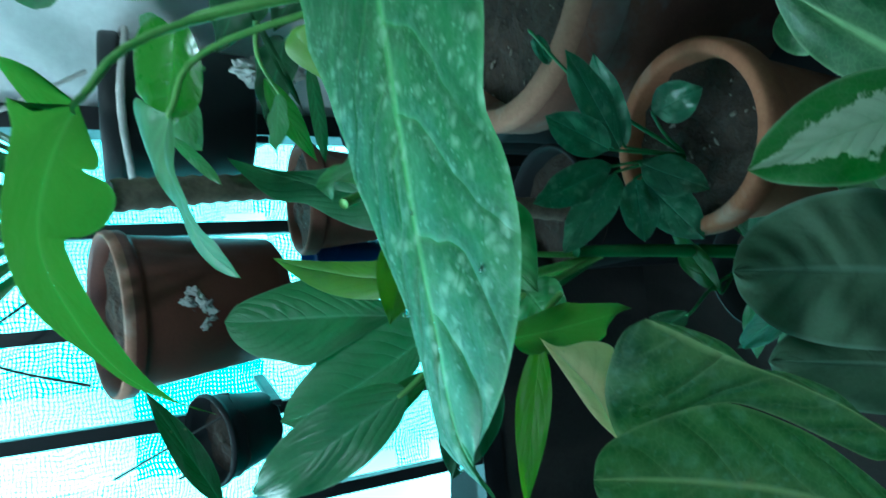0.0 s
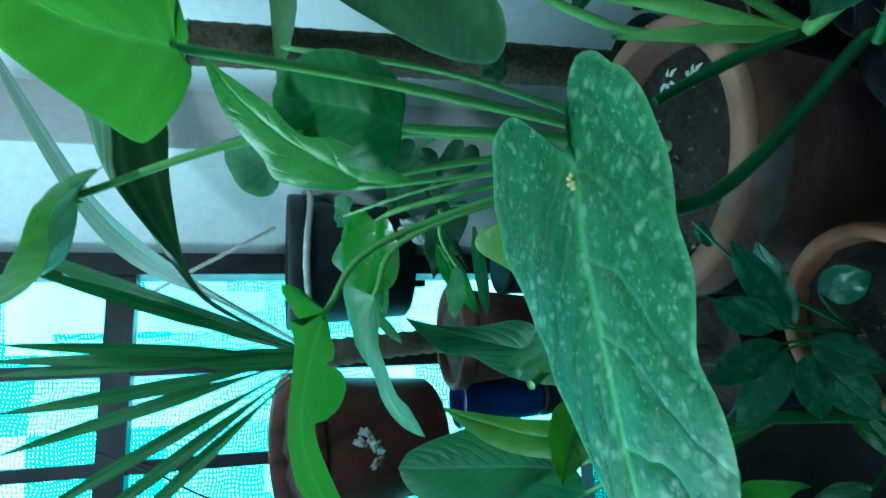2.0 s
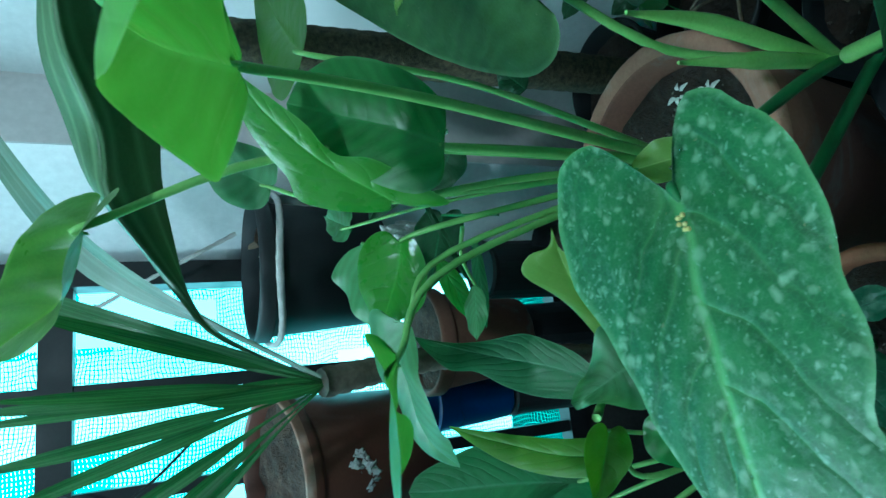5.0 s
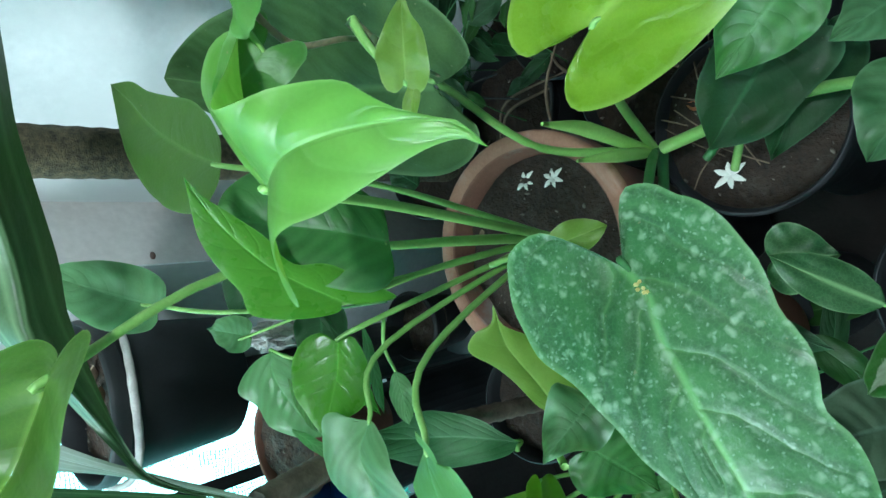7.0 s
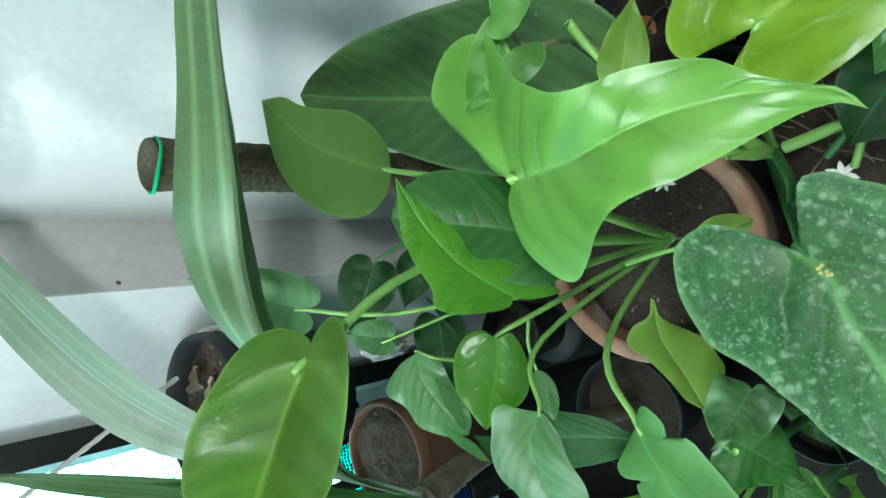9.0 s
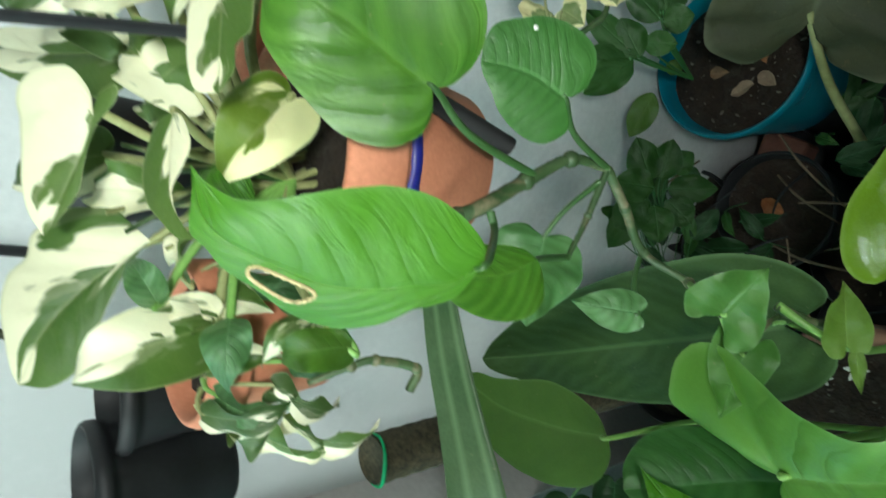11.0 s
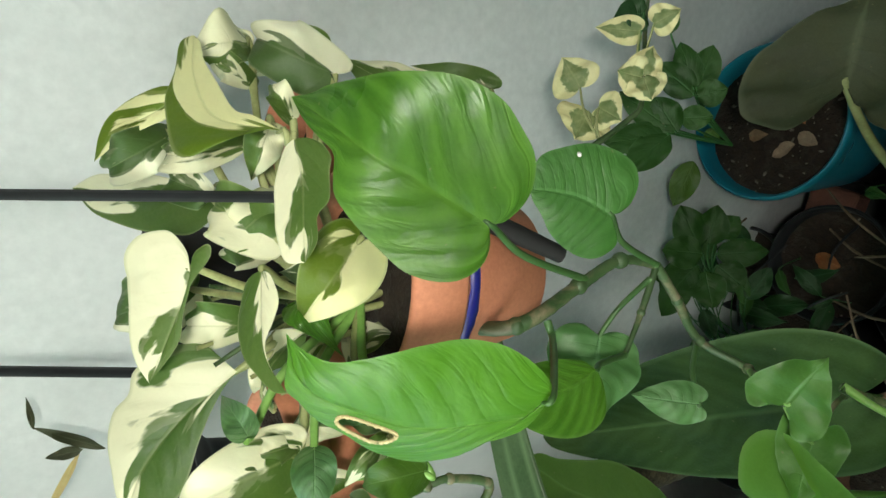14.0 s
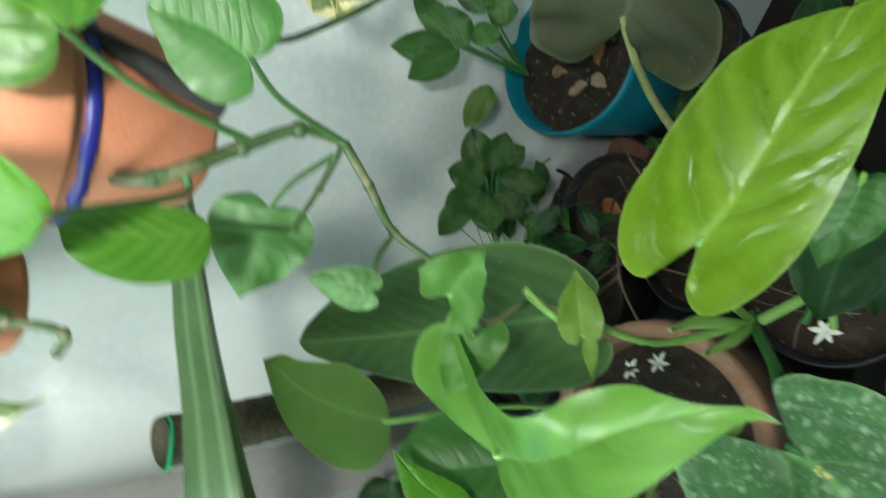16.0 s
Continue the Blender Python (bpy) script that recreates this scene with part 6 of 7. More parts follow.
leaf(schefflera, "oval", "dark2", (0.647, 0.326, 0.569), (0.689, 0.297, 0.587), 0.031, (-0.564, -0.337, 0.753), root=(0.627, 0.376, 0.451), thick=0.0015)
leaf(schefflera, "oval", "dark2", (0.639, 0.33, 0.567), (0.626, 0.305, 0.552), 0.031, (-0.525, -0.232, 0.819), root=(0.627, 0.376, 0.451), thick=0.0015)
leaf(schefflera, "oval", "dark2", (0.619, 0.365, 0.584), (0.655, 0.349, 0.609), 0.035, (-0.635, -0.352, 0.688), root=(0.627, 0.376, 0.451), thick=0.0015)
leaf(schefflera, "oval", "dark2", (0.63, 0.354, 0.581), (0.609, 0.332, 0.564), 0.027, (-0.455, -0.252, 0.854), root=(0.627, 0.376, 0.451), thick=0.0015)
leaf(schefflera, "oval", "dark2", (0.707, 0.299, 0.586), (0.726, 0.28, 0.598), 0.025, (-0.667, -0.265, 0.696), root=(0.627, 0.376, 0.451), thick=0.0015)
leaf(schefflera, "oval", "dark2", (0.538, 0.48, 0.48), (0.559, 0.498, 0.524), 0.043, (-0.557, -0.643, 0.525), root=(0.522, 0.509, 0.435), thick=0.0015)
leaf(schefflera, "oval", "dark2", (0.545, 0.477, 0.482), (0.592, 0.451, 0.506), 0.044, (-0.582, -0.395, 0.711), root=(0.522, 0.509, 0.435), thick=0.0015)
leaf(schefflera, "oval", "dark2", (0.543, 0.47, 0.474), (0.573, 0.428, 0.473), 0.039, (-0.483, -0.358, 0.799), root=(0.522, 0.509, 0.435), thick=0.0015)
leaf(schefflera, "oval", "dark2", (0.53, 0.471, 0.467), (0.503, 0.434, 0.431), 0.036, (-0.38, -0.474, 0.794), root=(0.522, 0.509, 0.435), thick=0.0015)
leaf(schefflera, "oval", "dark2", (0.53, 0.493, 0.485), (0.512, 0.531, 0.52), 0.047, (-0.299, -0.72, 0.627), root=(0.522, 0.509, 0.435), thick=0.0015)
leaf(schefflera, "oval", "dark2", (0.52, 0.492, 0.478), (0.477, 0.512, 0.481), 0.043, (-0.213, -0.583, 0.784), root=(0.522, 0.509, 0.435), thick=0.0015)
leaf(schefflera, "oval", "dark2", (0.519, 0.48, 0.467), (0.48, 0.477, 0.452), 0.040, (-0.271, -0.477, 0.836), root=(0.522, 0.509, 0.435), thick=0.0015)
leaf(schefflera, "oval", "dark2", (0.547, 0.457, 0.466), (0.55, 0.424, 0.455), 0.031, (-0.415, -0.335, 0.846), root=(0.522, 0.509, 0.435), thick=0.0015)
leaf(schefflera, "oval", "dark2", (0.525, 0.509, 0.496), (0.496, 0.55, 0.526), 0.036, (-0.272, -0.687, 0.673), root=(0.522, 0.509, 0.435), thick=0.0015)
leaf(schefflera, "oval", "olive", (0.632, 0.412, 0.485), (0.6, 0.46, 0.504), 0.034, (-0.404, -0.56, 0.724))
leaf(schefflera, "oval", "olive", (0.655, 0.381, 0.474), (0.638, 0.379, 0.461), 0.019, (-0.539, -0.356, 0.763))
# dark leaves added behind the tree, to cover wall that lies in shadow
leaf(schefflera, "oval", "dark2", (0.605, 0.536, 0.39), (0.57, 0.543, 0.379), 0.021, (-0.259, 0.147, 0.955), root=(0.495, 0.654, 0.259), thick=0.001)
leaf(schefflera, "oval", "dark2", (0.549, 0.598, 0.414), (0.593, 0.56, 0.397), 0.033, (-0.439, -0.746, 0.5), root=(0.478, 0.634, 0.222), thick=0.001)
leaf(schefflera, "oval", "dark", (0.463, 0.578, 0.35), (0.427, 0.602, 0.393), 0.029, (0.006, -0.866, 0.5), root=(0.48, 0.636, 0.226), thick=0.001)
leaf(schefflera, "oval", "dark2", (0.537, 0.529, 0.323), (0.508, 0.564, 0.308), 0.024, (-0.272, 0.177, 0.946), root=(0.477, 0.634, 0.221), thick=0.001)
leaf(schefflera, "oval", "dark", (0.579, 0.57, 0.298), (0.627, 0.583, 0.337), 0.036, (-0.577, -0.235, 0.782), root=(0.491, 0.65, 0.251), thick=0.001)
leaf(schefflera, "oval", "dark2", (0.568, 0.532, 0.381), (0.587, 0.499, 0.382), 0.021, (-0.482, -0.256, 0.838), root=(0.495, 0.654, 0.26), thick=0.001)
leaf(schefflera, "oval", "dark", (0.58, 0.586, 0.297), (0.533, 0.604, 0.294), 0.028, (-0.315, -0.737, 0.599), root=(0.491, 0.649, 0.25), thick=0.001)
leaf(schefflera, "oval", "dark", (0.529, 0.6, 0.342), (0.485, 0.614, 0.344), 0.026, (-0.091, -0.439, 0.894), root=(0.495, 0.654, 0.26), thick=0.001)
leaf(schefflera, "oval", "dark2", (0.592, 0.527, 0.257), (0.562, 0.55, 0.28), 0.022, (0.395, -0.33, 0.858), root=(0.478, 0.635, 0.224), thick=0.001)
leaf(schefflera, "oval", "dark", (0.438, 0.59, 0.378), (0.398, 0.634, 0.391), 0.033, (-0.113, -0.374, 0.92), root=(0.477, 0.633, 0.221), thick=0.001)
leaf(schefflera, "oval", "dark2", (0.538, 0.514, 0.348), (0.538, 0.534, 0.388), 0.021, (-0.282, -0.854, 0.437), root=(0.498, 0.658, 0.267), thick=0.001)
leaf(schefflera, "oval", "dark", (0.543, 0.571, 0.379), (0.588, 0.529, 0.347), 0.036, (-0.036, -0.632, 0.774), root=(0.476, 0.632, 0.219), thick=0.001)
leaf(schefflera, "oval", "dark", (0.596, 0.514, 0.429), (0.547, 0.527, 0.418), 0.029, (-0.304, -0.344, 0.888), root=(0.488, 0.646, 0.244), thick=0.001)
leaf(schefflera, "oval", "dark", (0.631, 0.545, 0.333), (0.577, 0.581, 0.374), 0.037, (-0.223, -0.862, 0.456), root=(0.49, 0.648, 0.248), thick=0.001)
leaf(schefflera, "oval", "dark", (0.607, 0.518, 0.367), (0.557, 0.555, 0.372), 0.034, (-0.42, -0.639, 0.644), root=(0.501, 0.662, 0.274), thick=0.001)
leaf(schefflera, "oval", "dark", (0.581, 0.54, 0.407), (0.584, 0.499, 0.407), 0.022, (0.042, 0.008, 0.999), root=(0.494, 0.653, 0.258), thick=0.001)
leaf(schefflera, "oval", "dark", (0.463, 0.642, 0.325), (0.48, 0.595, 0.296), 0.032, (0.151, -0.474, 0.868), root=(0.5, 0.66, 0.271), thick=0.001)
leaf(schefflera, "oval", "dark", (0.464, 0.632, 0.258), (0.437, 0.68, 0.279), 0.033, (-0.473, -0.562, 0.679), root=(0.491, 0.65, 0.251), thick=0.001)
leaf(schefflera, "oval", "dark2", (0.467, 0.587, 0.334), (0.451, 0.609, 0.392), 0.027, (-0.563, -0.813, 0.149), root=(0.484, 0.642, 0.237), thick=0.001)
leaf(schefflera, "oval", "dark", (0.591, 0.527, 0.248), (0.62, 0.508, 0.279), 0.022, (-0.754, -0.144, 0.641), root=(0.49, 0.648, 0.249), thick=0.001)
leaf(schefflera, "oval", "dark", (0.568, 0.586, 0.328), (0.525, 0.596, 0.341), 0.023, (0.231, -0.273, 0.934), root=(0.499, 0.659, 0.269), thick=0.001)
leaf(schefflera, "oval", "dark", (0.462, 0.611, 0.312), (0.471, 0.573, 0.296), 0.024, (-0.292, -0.418, 0.86), root=(0.48, 0.637, 0.228), thick=0.001)
leaf(schefflera, "oval", "dark", (0.454, 0.609, 0.324), (0.413, 0.602, 0.288), 0.031, (-0.556, -0.444, 0.703), root=(0.479, 0.636, 0.225), thick=0.001)
leaf(schefflera, "oval", "dark2", (0.586, 0.597, 0.362), (0.596, 0.599, 0.411), 0.021, (-0.645, -0.744, 0.174), root=(0.5, 0.66, 0.271), thick=0.001)
leaf(schefflera, "oval", "dark2", (0.49, 0.609, 0.384), (0.453, 0.647, 0.366), 0.028, (-0.523, -0.108, 0.846), root=(0.499, 0.659, 0.269), thick=0.001)
leaf(schefflera, "oval", "dark", (0.51, 0.551, 0.313), (0.528, 0.501, 0.294), 0.032, (-0.404, -0.446, 0.799), root=(0.477, 0.633, 0.221), thick=0.001)
IVY_STEM = ((0.523, 0.356, 0.852), (0.521, 0.342, 0.837), (0.534, 0.306, 0.793), (0.545, 0.291, 0.781), (0.595, 0.256, 0.770), (0.621, 0.231, 0.766))
ivy = thing("peperomia", (0.56, 0.32, FLOOR), "slender stem with small cream and green leaves", "plant")
bm = bmesh.new()
tube(bm, IVY_STEM, [0.0028, 0.0024, 0.002, 0.0012], 8, 24, knots=0.08)
part("stem", bm, M_VINE, ivy)
leaf(ivy, "heart", "varies", (0.568, 0.306, 0.824), (0.59, 0.296, 0.837), 0.040, (-0.611, -0.479, 0.631), root=(0.529, 0.325, 0.814), thick=0.0012)
leaf(ivy, "heart", "varies", (0.55, 0.315, 0.819), (0.535, 0.332, 0.831), 0.047, (-0.485, -0.744, 0.459), root=(0.529, 0.325, 0.814), thick=0.0012)
leaf(ivy, "heart", "varies", (0.549, 0.309, 0.813), (0.53, 0.305, 0.805), 0.034, (-0.308, -0.405, 0.861), root=(0.529, 0.325, 0.814), thick=0.0012)
leaf(ivy, "heart", "varies", (0.552, 0.278, 0.789), (0.562, 0.282, 0.807), 0.032, (-0.745, -0.42, 0.519), root=(0.55, 0.293, 0.771), thick=0.0012)
leaf(ivy, "heart", "varies", (0.554, 0.275, 0.788), (0.564, 0.256, 0.786), 0.028, (-0.642, -0.409, 0.648), root=(0.55, 0.293, 0.771), thick=0.0012)
leaf(ivy, "heart", "varies", (0.551, 0.277, 0.788), (0.532, 0.284, 0.788), 0.033, (-0.204, -0.621, 0.757), root=(0.55, 0.293, 0.771), thick=0.0012)
leaf(ivy, "heart", "varies", (0.581, 0.256, 0.79), (0.596, 0.269, 0.818), 0.023, (-0.743, -0.365, 0.56), root=(0.55, 0.293, 0.771), thick=0.0012)
leaf(ivy, "heart", "varies", (0.58, 0.246, 0.781), (0.576, 0.228, 0.77), 0.026, (-0.685, -0.256, 0.681), root=(0.55, 0.293, 0.771), thick=0.0012)
leaf(ivy, "heart", "dark", (0.59, 0.245, 0.787), (0.594, 0.259, 0.809), 0.028, (-0.777, -0.456, 0.434), root=(0.55, 0.293, 0.771), thick=0.0012)

# ---- dark corner on the floor by the wall ----
# black pots, most of them added to darken the shaded wall and floor
for c, r, h, lab in (((0.505, 0.470, 0.215), 0.088, 0.2, "black nursery pot with soil and a dry orange leaf"), ((0.425, 0.600, 0.2), 0.085, 0.19, "black nursery pot with old soil"),
                     ((0.60, 0.60, 0.16), 0.075, 0.17, "black nursery pot half hidden by the wall"), ((0.66, 0.26, 0.17), 0.08, 0.18, "black nursery pot beside the wall"),
                     ((0.50, 0.275, 0.15), 0.08, 0.17, "black nursery pot full of dark soil"), ((0.385, 0.425, 0.16), 0.075, 0.17, "black nursery pot among the leaves")):
    corner_pot = thing("nursery_pot", (c[0], c[1], FLOOR), lab, "pot", "black nursery pots in the dark corner")
    pot(corner_pot, c, r, h, M_BLACK, lip=0.006, lip_h=0.012, wall=0.004, crumbs=12)
    standing(corner_pot, c, h)


def dry_leaf(place, size, turn, mat, lab):
    """A curled dead leaf lying on soil."""
    db = bmesh.new()
    outline = spline([(x, y, 0) for x, y in OUTLINES["oval"]], 10)
    for sgn in (1, -1):
        prev = None
        for o in outline:
            row = [Vector((o[0] - 0.5, sgn * o[1] * 0.28 * k / 3, (0.30 if sgn > 0 else 0.12) * abs(o[1]) * (k / 3) ** 1.5 + 0.12 * math.sin(5 * o[0] + turn) + 0.05 * math.sin(17 * o[0]) * k / 3)) for k in range(4)]
            row = [db.verts.new(Vector(place) + size * Vector((q.x * math.cos(turn) - q.y * math.sin(turn), q.x * math.sin(turn) + q.y * math.cos(turn), q.z + 0.12))) for q in row]
            if prev:
                for k in range(3):
                    db.faces.new((prev[k], prev[k + 1], row[k + 1], row[k]))
            prev = row
    single("dry_leaf", db, mat, lab, "leaf", group="dead leaves on the soil", smooth=True)


CY_SOIL = 0.366
M_ORANGE = surface("dry_leaf_orange", (0.28, 0.09, 0.03), (0.45, 0.19, 0.08), 60, 0.7, fine=300, bumps=0.4)
M_PALE_DRY = surface("dry_leaf_pale", (0.22, 0.15, 0.10), (0.40, 0.30, 0.21), 60, 0.8, fine=300, bumps=0.4)
for x, y, z, size, turn, mat in ((0.512, 0.468, 0.20, 0.06, 0.4, M_ORANGE), (0.61, 0.36, CY_SOIL, 0.05, 1.2, M_PALE_DRY), (0.63, 0.31, CY_SOIL, 0.055, 2.6, M_ORANGE), (0.60, 0.33, CY_SOIL, 0.045, 0.2, M_PALE_DRY),
                                 (0.65, 0.37, CY_SOIL, 0.04, 4.0, M_DRY), (0.67, 0.33, CY_SOIL, 0.04, 5.0, M_DRY), (0.168, 0.985, 0.69, 0.075, 0.9, M_PALE_DRY), (0.15, 0.955, 0.69, 0.06, 2.2, M_PALE_DRY), (0.12, 0.94, 0.69, 0.05, 3.1, M_DRY),
                                 (0.30, 0.31, 0.268, 0.03, 1.0, M_ORANGE), (0.24, 0.21, 0.268, 0.028, 2.0, M_DRY), (0.33, 0.25, 0.27, 0.03, 0.1, M_DRY), (0.22, 0.555, 0.373, 0.022, 0.3, M_PALE_DRY)):
    dry_leaf((x, y, z), size * 0.68, turn, mat, {M_ORANGE: "curled orange dead leaf lying on dark soil", M_PALE_DRY: "pale curled dead leaf lying on soil", M_DRY: "brown curled dead leaf lying on soil"}[mat])
bm = bmesh.new()
box(bm, (0.555, 0.405, 0.09), (0.625, 0.47, 0.145), 0.006)
for v in bm.verts:
    v.co += Vector((noise.noise(v.co * 40), noise.noise(v.co * 40 + Vector((9, 0, 0))), 0)) * 0.006
bmesh.ops.rotate(bm, verts=bm.verts, cent=(0.59, 0.437, 0.1), matrix=Matrix.Rotation(0.5, 3, "Z"))
single("brick_piece", bm, M_BRICK, "worn piece of red brick among the pots", "brick")
bm = bmesh.new()
lathe(bm, [(0, FLOOR - 0.09 + 0.09), (0.05, FLOOR), (0.055, FLOOR + 0.01), (0.045, 0.08), (0.046, 0.089), (0, 0.089)], (0.59, 0.437, 0), 20)
single("upturned_pot", bm, M_BLACK, "upturned black pot under a brick", "pot", smooth=True)
rng = random.Random(5)
for k in range(16):
    x, y = rng.uniform(0.38, 0.62), rng.uniform(0.36, 0.62)
    a, ln = rng.uniform(0, 6.28), rng.uniform(0.06, 0.16)
    z = rng.uniform(0.21, 0.27)
    bm = bmesh.new()
    tube(bm, [(x - ln * math.cos(a) / 2, y - ln * math.sin(a) / 2, z - 0.02), (x, y, z + rng.uniform(0.01, 0.05)), (x + ln * math.cos(a) / 2, y + ln * math.sin(a) / 2, z)], [0.0016, 0.002, 0.0012], 6, 10, knots=0.1)
    single("twig", bm, M_TWIG if k % 3 else M_BLACK, "thin dry twig lying over the dark pots", "twig", group="dry twigs in the corner", smooth=True)
for k in range(12):
    x, y = 0.262 + rng.uniform(-0.075, 0.075), 0.262 + rng.uniform(-0.03, 0.075)
    a, ln = rng.uniform(0, 6.28), rng.uniform(0.03, 0.09)
    bm = bmesh.new()
    tube(bm, [(x - ln * math.cos(a) / 2, y - ln * math.sin(a) / 2, 0.272), (x, y, 0.276 + rng.uniform(0, 0.012)), (x + ln * math.cos(a) / 2, y + ln * math.sin(a) / 2, 0.273)], [0.0008, 0.001, 0.0006], 5, 8)
    single("twig", bm, M_TWIG, "fine dry twig on the soil of a pot", "twig", group="dry twigs on soil", smooth=True)
# low dark foliage, added to keep the shaded corner dark
low_plant = thing("low_plant", (0.60, 0.30, FLOOR), "low dark-leaved plant filling the shaded corner", "plant")
for k in range(34):
    if k < 20:
        x, y, z = rng.uniform(0.45, 0.74), rng.uniform(0.18, 0.36), rng.uniform(0.2, 0.31)
    else:
        x, y, z = rng.uniform(0.40, 0.56), rng.uniform(0.48, 0.68), rng.uniform(0.2, 0.3)
    a, ln = rng.uniform(0, 6.28), rng.uniform(0.035, 0.075)
    leaf(low_plant, rng.choice(("oval", "lance")), rng.choice(("dark", "dark2", "dark")), (x, y, z), (x + ln * math.cos(a), y + ln * math.sin(a), z + rng.uniform(-0.01, 0.025)), ln * rng.uniform(0.35, 0.55),
         (rng.uniform(-0.5, 0.2), rng.uniform(-0.4, 0.2), 1), fold=0.2, arch=0.004, root=(x - 0.02 * math.cos(a), y, z - 0.09), thick=0.001)

# ---- hanging pothos ----
VINES = (
    (((0.406, 0.377, 0.987), (0.385, 0.351, 0.966), (0.397, 0.333, 0.923), (0.405, 0.320, 0.892), (0.399, 0.318, 0.864)), 0.0042),
    (((0.399, 0.318, 0.864), (0.382, 0.334, 0.841), (0.361, 0.353, 0.815), (0.332, 0.345, 0.799), (0.302, 0.330, 0.816)), 0.0030),
    (((0.399, 0.318, 0.864), (0.378, 0.338, 0.877), (0.359, 0.353, 0.893)), 0.0022),
    (((0.302, 0.330, 0.816), (0.287, 0.344, 0.774), (0.297, 0.339, 0.726), (0.292, 0.351, 0.647)), 0.0020),
    (((0.301, 0.329, 0.743), (0.288, 0.325, 0.732), (0.279, 0.319, 0.723), (0.262, 0.310, 0.721)), 0.0035),
    (((0.411, 0.392, 1.008), (0.423, 0.371, 1.015), (0.428, 0.362, 1.008)), 0.0040),
    (((0.308, 0.383, 1.010), (0.315, 0.375, 1.008), (0.321, 0.373, 1.029), (0.321, 0.376, 1.040), (0.320, 0.385, 1.057)), 0.0022),
)
HANGING = (
    ((0.378, 0.690, 1.094), 0.052, 0.106, M_BLACK, "small black hanging pot"),
    ((0.563, 0.393, 1.043), 0.045, 0.070, M_CLAY_NEW, "small orange clay hanging pot"),
    ((0.515, 0.475, 1.120), 0.045, 0.090, M_BLACK, "small black hanging pot"),
    ((0.432, 0.640, 1.080), 0.048, 0.085, M_BLACK, "small black hanging pot with a grey rim"),
)
RODS = (((0.430, 0.304, 1.103), (0.474, 0.354, 1.198)), ((0.490, 0.540, 1.121), (0.510, 0.554, 1.198)))
STRAP = ((0.447, 0.321, 1.008), (0.413, 0.324, 0.933))
HPC = (0.445, 0.378, 1.036)
pothos = thing("hanging_pothos", (HPC[0], HPC[1], HPC[2] - 0.112), "trailing pothos in a small hanging terracotta pot", "plant")
pot(pothos, HPC, 0.068, 0.112, M_CLAY_NEW, name="clay_pot", foot=0.66, lip=0.009, lip_h=0.034, wall=0.006, fill=0.014)
bm = bmesh.new()
lathe(bm, [(0.0578, -0.0455), (0.0602, -0.0448), (0.0606, -0.0395), (0.0588, -0.0386)], HPC, 90, wobble=0.006)
for v in bm.verts:
    v.co.z += 0.0016 * noise.noise(v.co * 260) + 0.0012 * noise.noise(v.co * 90)
part("tape", bm, M_TAPE, pothos, "strip of dark blue tape")
for pts, r in VINES:
    bm = bmesh.new()
    tube(bm, pts, [r, r * 1.02, r * 0.8, r * 0.6], 9, 10 * (len(pts) - 1), knots=0.05)
    part("vine", bm, M_VINE, pothos, "knobbly green and tan stem", origin=pts[0])
    for q in pts[1:-1]:
        bm = bmesh.new()
        bmesh.ops.create_icosphere(bm, subdivisions=2, radius=r * 1.28)
        bmesh.ops.translate(bm, verts=bm.verts, vec=q)
        part("node", bm, M_VINE, pothos)
rng = random.Random(11)
for k in range(16):
    a, q = rng.uniform(0, 6.28), rng.uniform(0.0, 0.035)
    b0 = Vector(HPC) + Vector((q * math.cos(a), q * math.sin(a), -0.016))
    e = b0 + Vector((rng.uniform(-0.045, 0.015), rng.uniform(-0.02, 0.04), rng.uniform(0.05, 0.10)))
    bm = bmesh.new()
    tube(bm, [b0, (b0 + e) / 2 + Vector((rng.uniform(-0.008, 0.008), rng.uniform(-0.008, 0.008), 0.006)), e], [0.0022, 0.0018, 0.0012], 7, 10)
    part("stalk", bm, M_STALK if k % 3 else M_VINE, pothos, "pale bare stalk", origin=b0)
blade(pothos, "pothos", base=(0.397, 0.282, 1.022), tip=(0.474, 0.285, 1.092), face=(-0.566, -0.517, 0.642),
      spine=((199, 2, 60), (368, -3, 144), (540, 8, 191), (774, -4, 124)),
      left=((-53, 72, 0), (-71, 148, 15), (-57, 208, 35), (-10, 274, 63), (79, 325, 91), (187, 347, 114), (282, 333, 130), (401, 303, 151), (508, 268, 163), (594, 228, 160), (640, 163, 156), (687, 90, 149), (790, 71, 104), (900, 47, 47)),
      right=((-49, -43, -5), (-77, -146, 8), (-63, -243, 38), (-1, -341, 79), (94, -396, 113), (209, -444, 148), (342, -444, 182), (451, -411, 212), (548, -360, 229), (655, -291, 220), (761, -203, 170), (856, -128, 105), (917, -61, 55)),
      belly=0.12, quilt=0.25, ribs=7, root=(0.399, 0.331, 0.914), thick=0.0022, stem=M_STEM_MID)
blade(pothos, "mid", base=(0.398, 0.274, 0.948), tip=(0.418, 0.279, 0.987), face=(-0.686, -0.585, 0.434),
      spine=((384, -78, -8), (686, -63, -5)),
      left=((-133, 174, 16), (-162, 328, 28), (0, 511, 38), (206, 557, 37), (442, 502, 30), (649, 383, 21), (783, 238, 13), (933, 106, 6)),
      right=((-106, -57, -1), (-204, -223, -9), (-199, -467, -23), (-85, -639, -36), (140, -709, -44), (484, -689, -45), (782, -545, -35), (983, -400, -24), (1034, -209, -12)),
      belly=0.1, quilt=0.05, ribs=4, root=(0.399, 0.318, 0.864), thick=0.002, stem=M_STEM_MID)
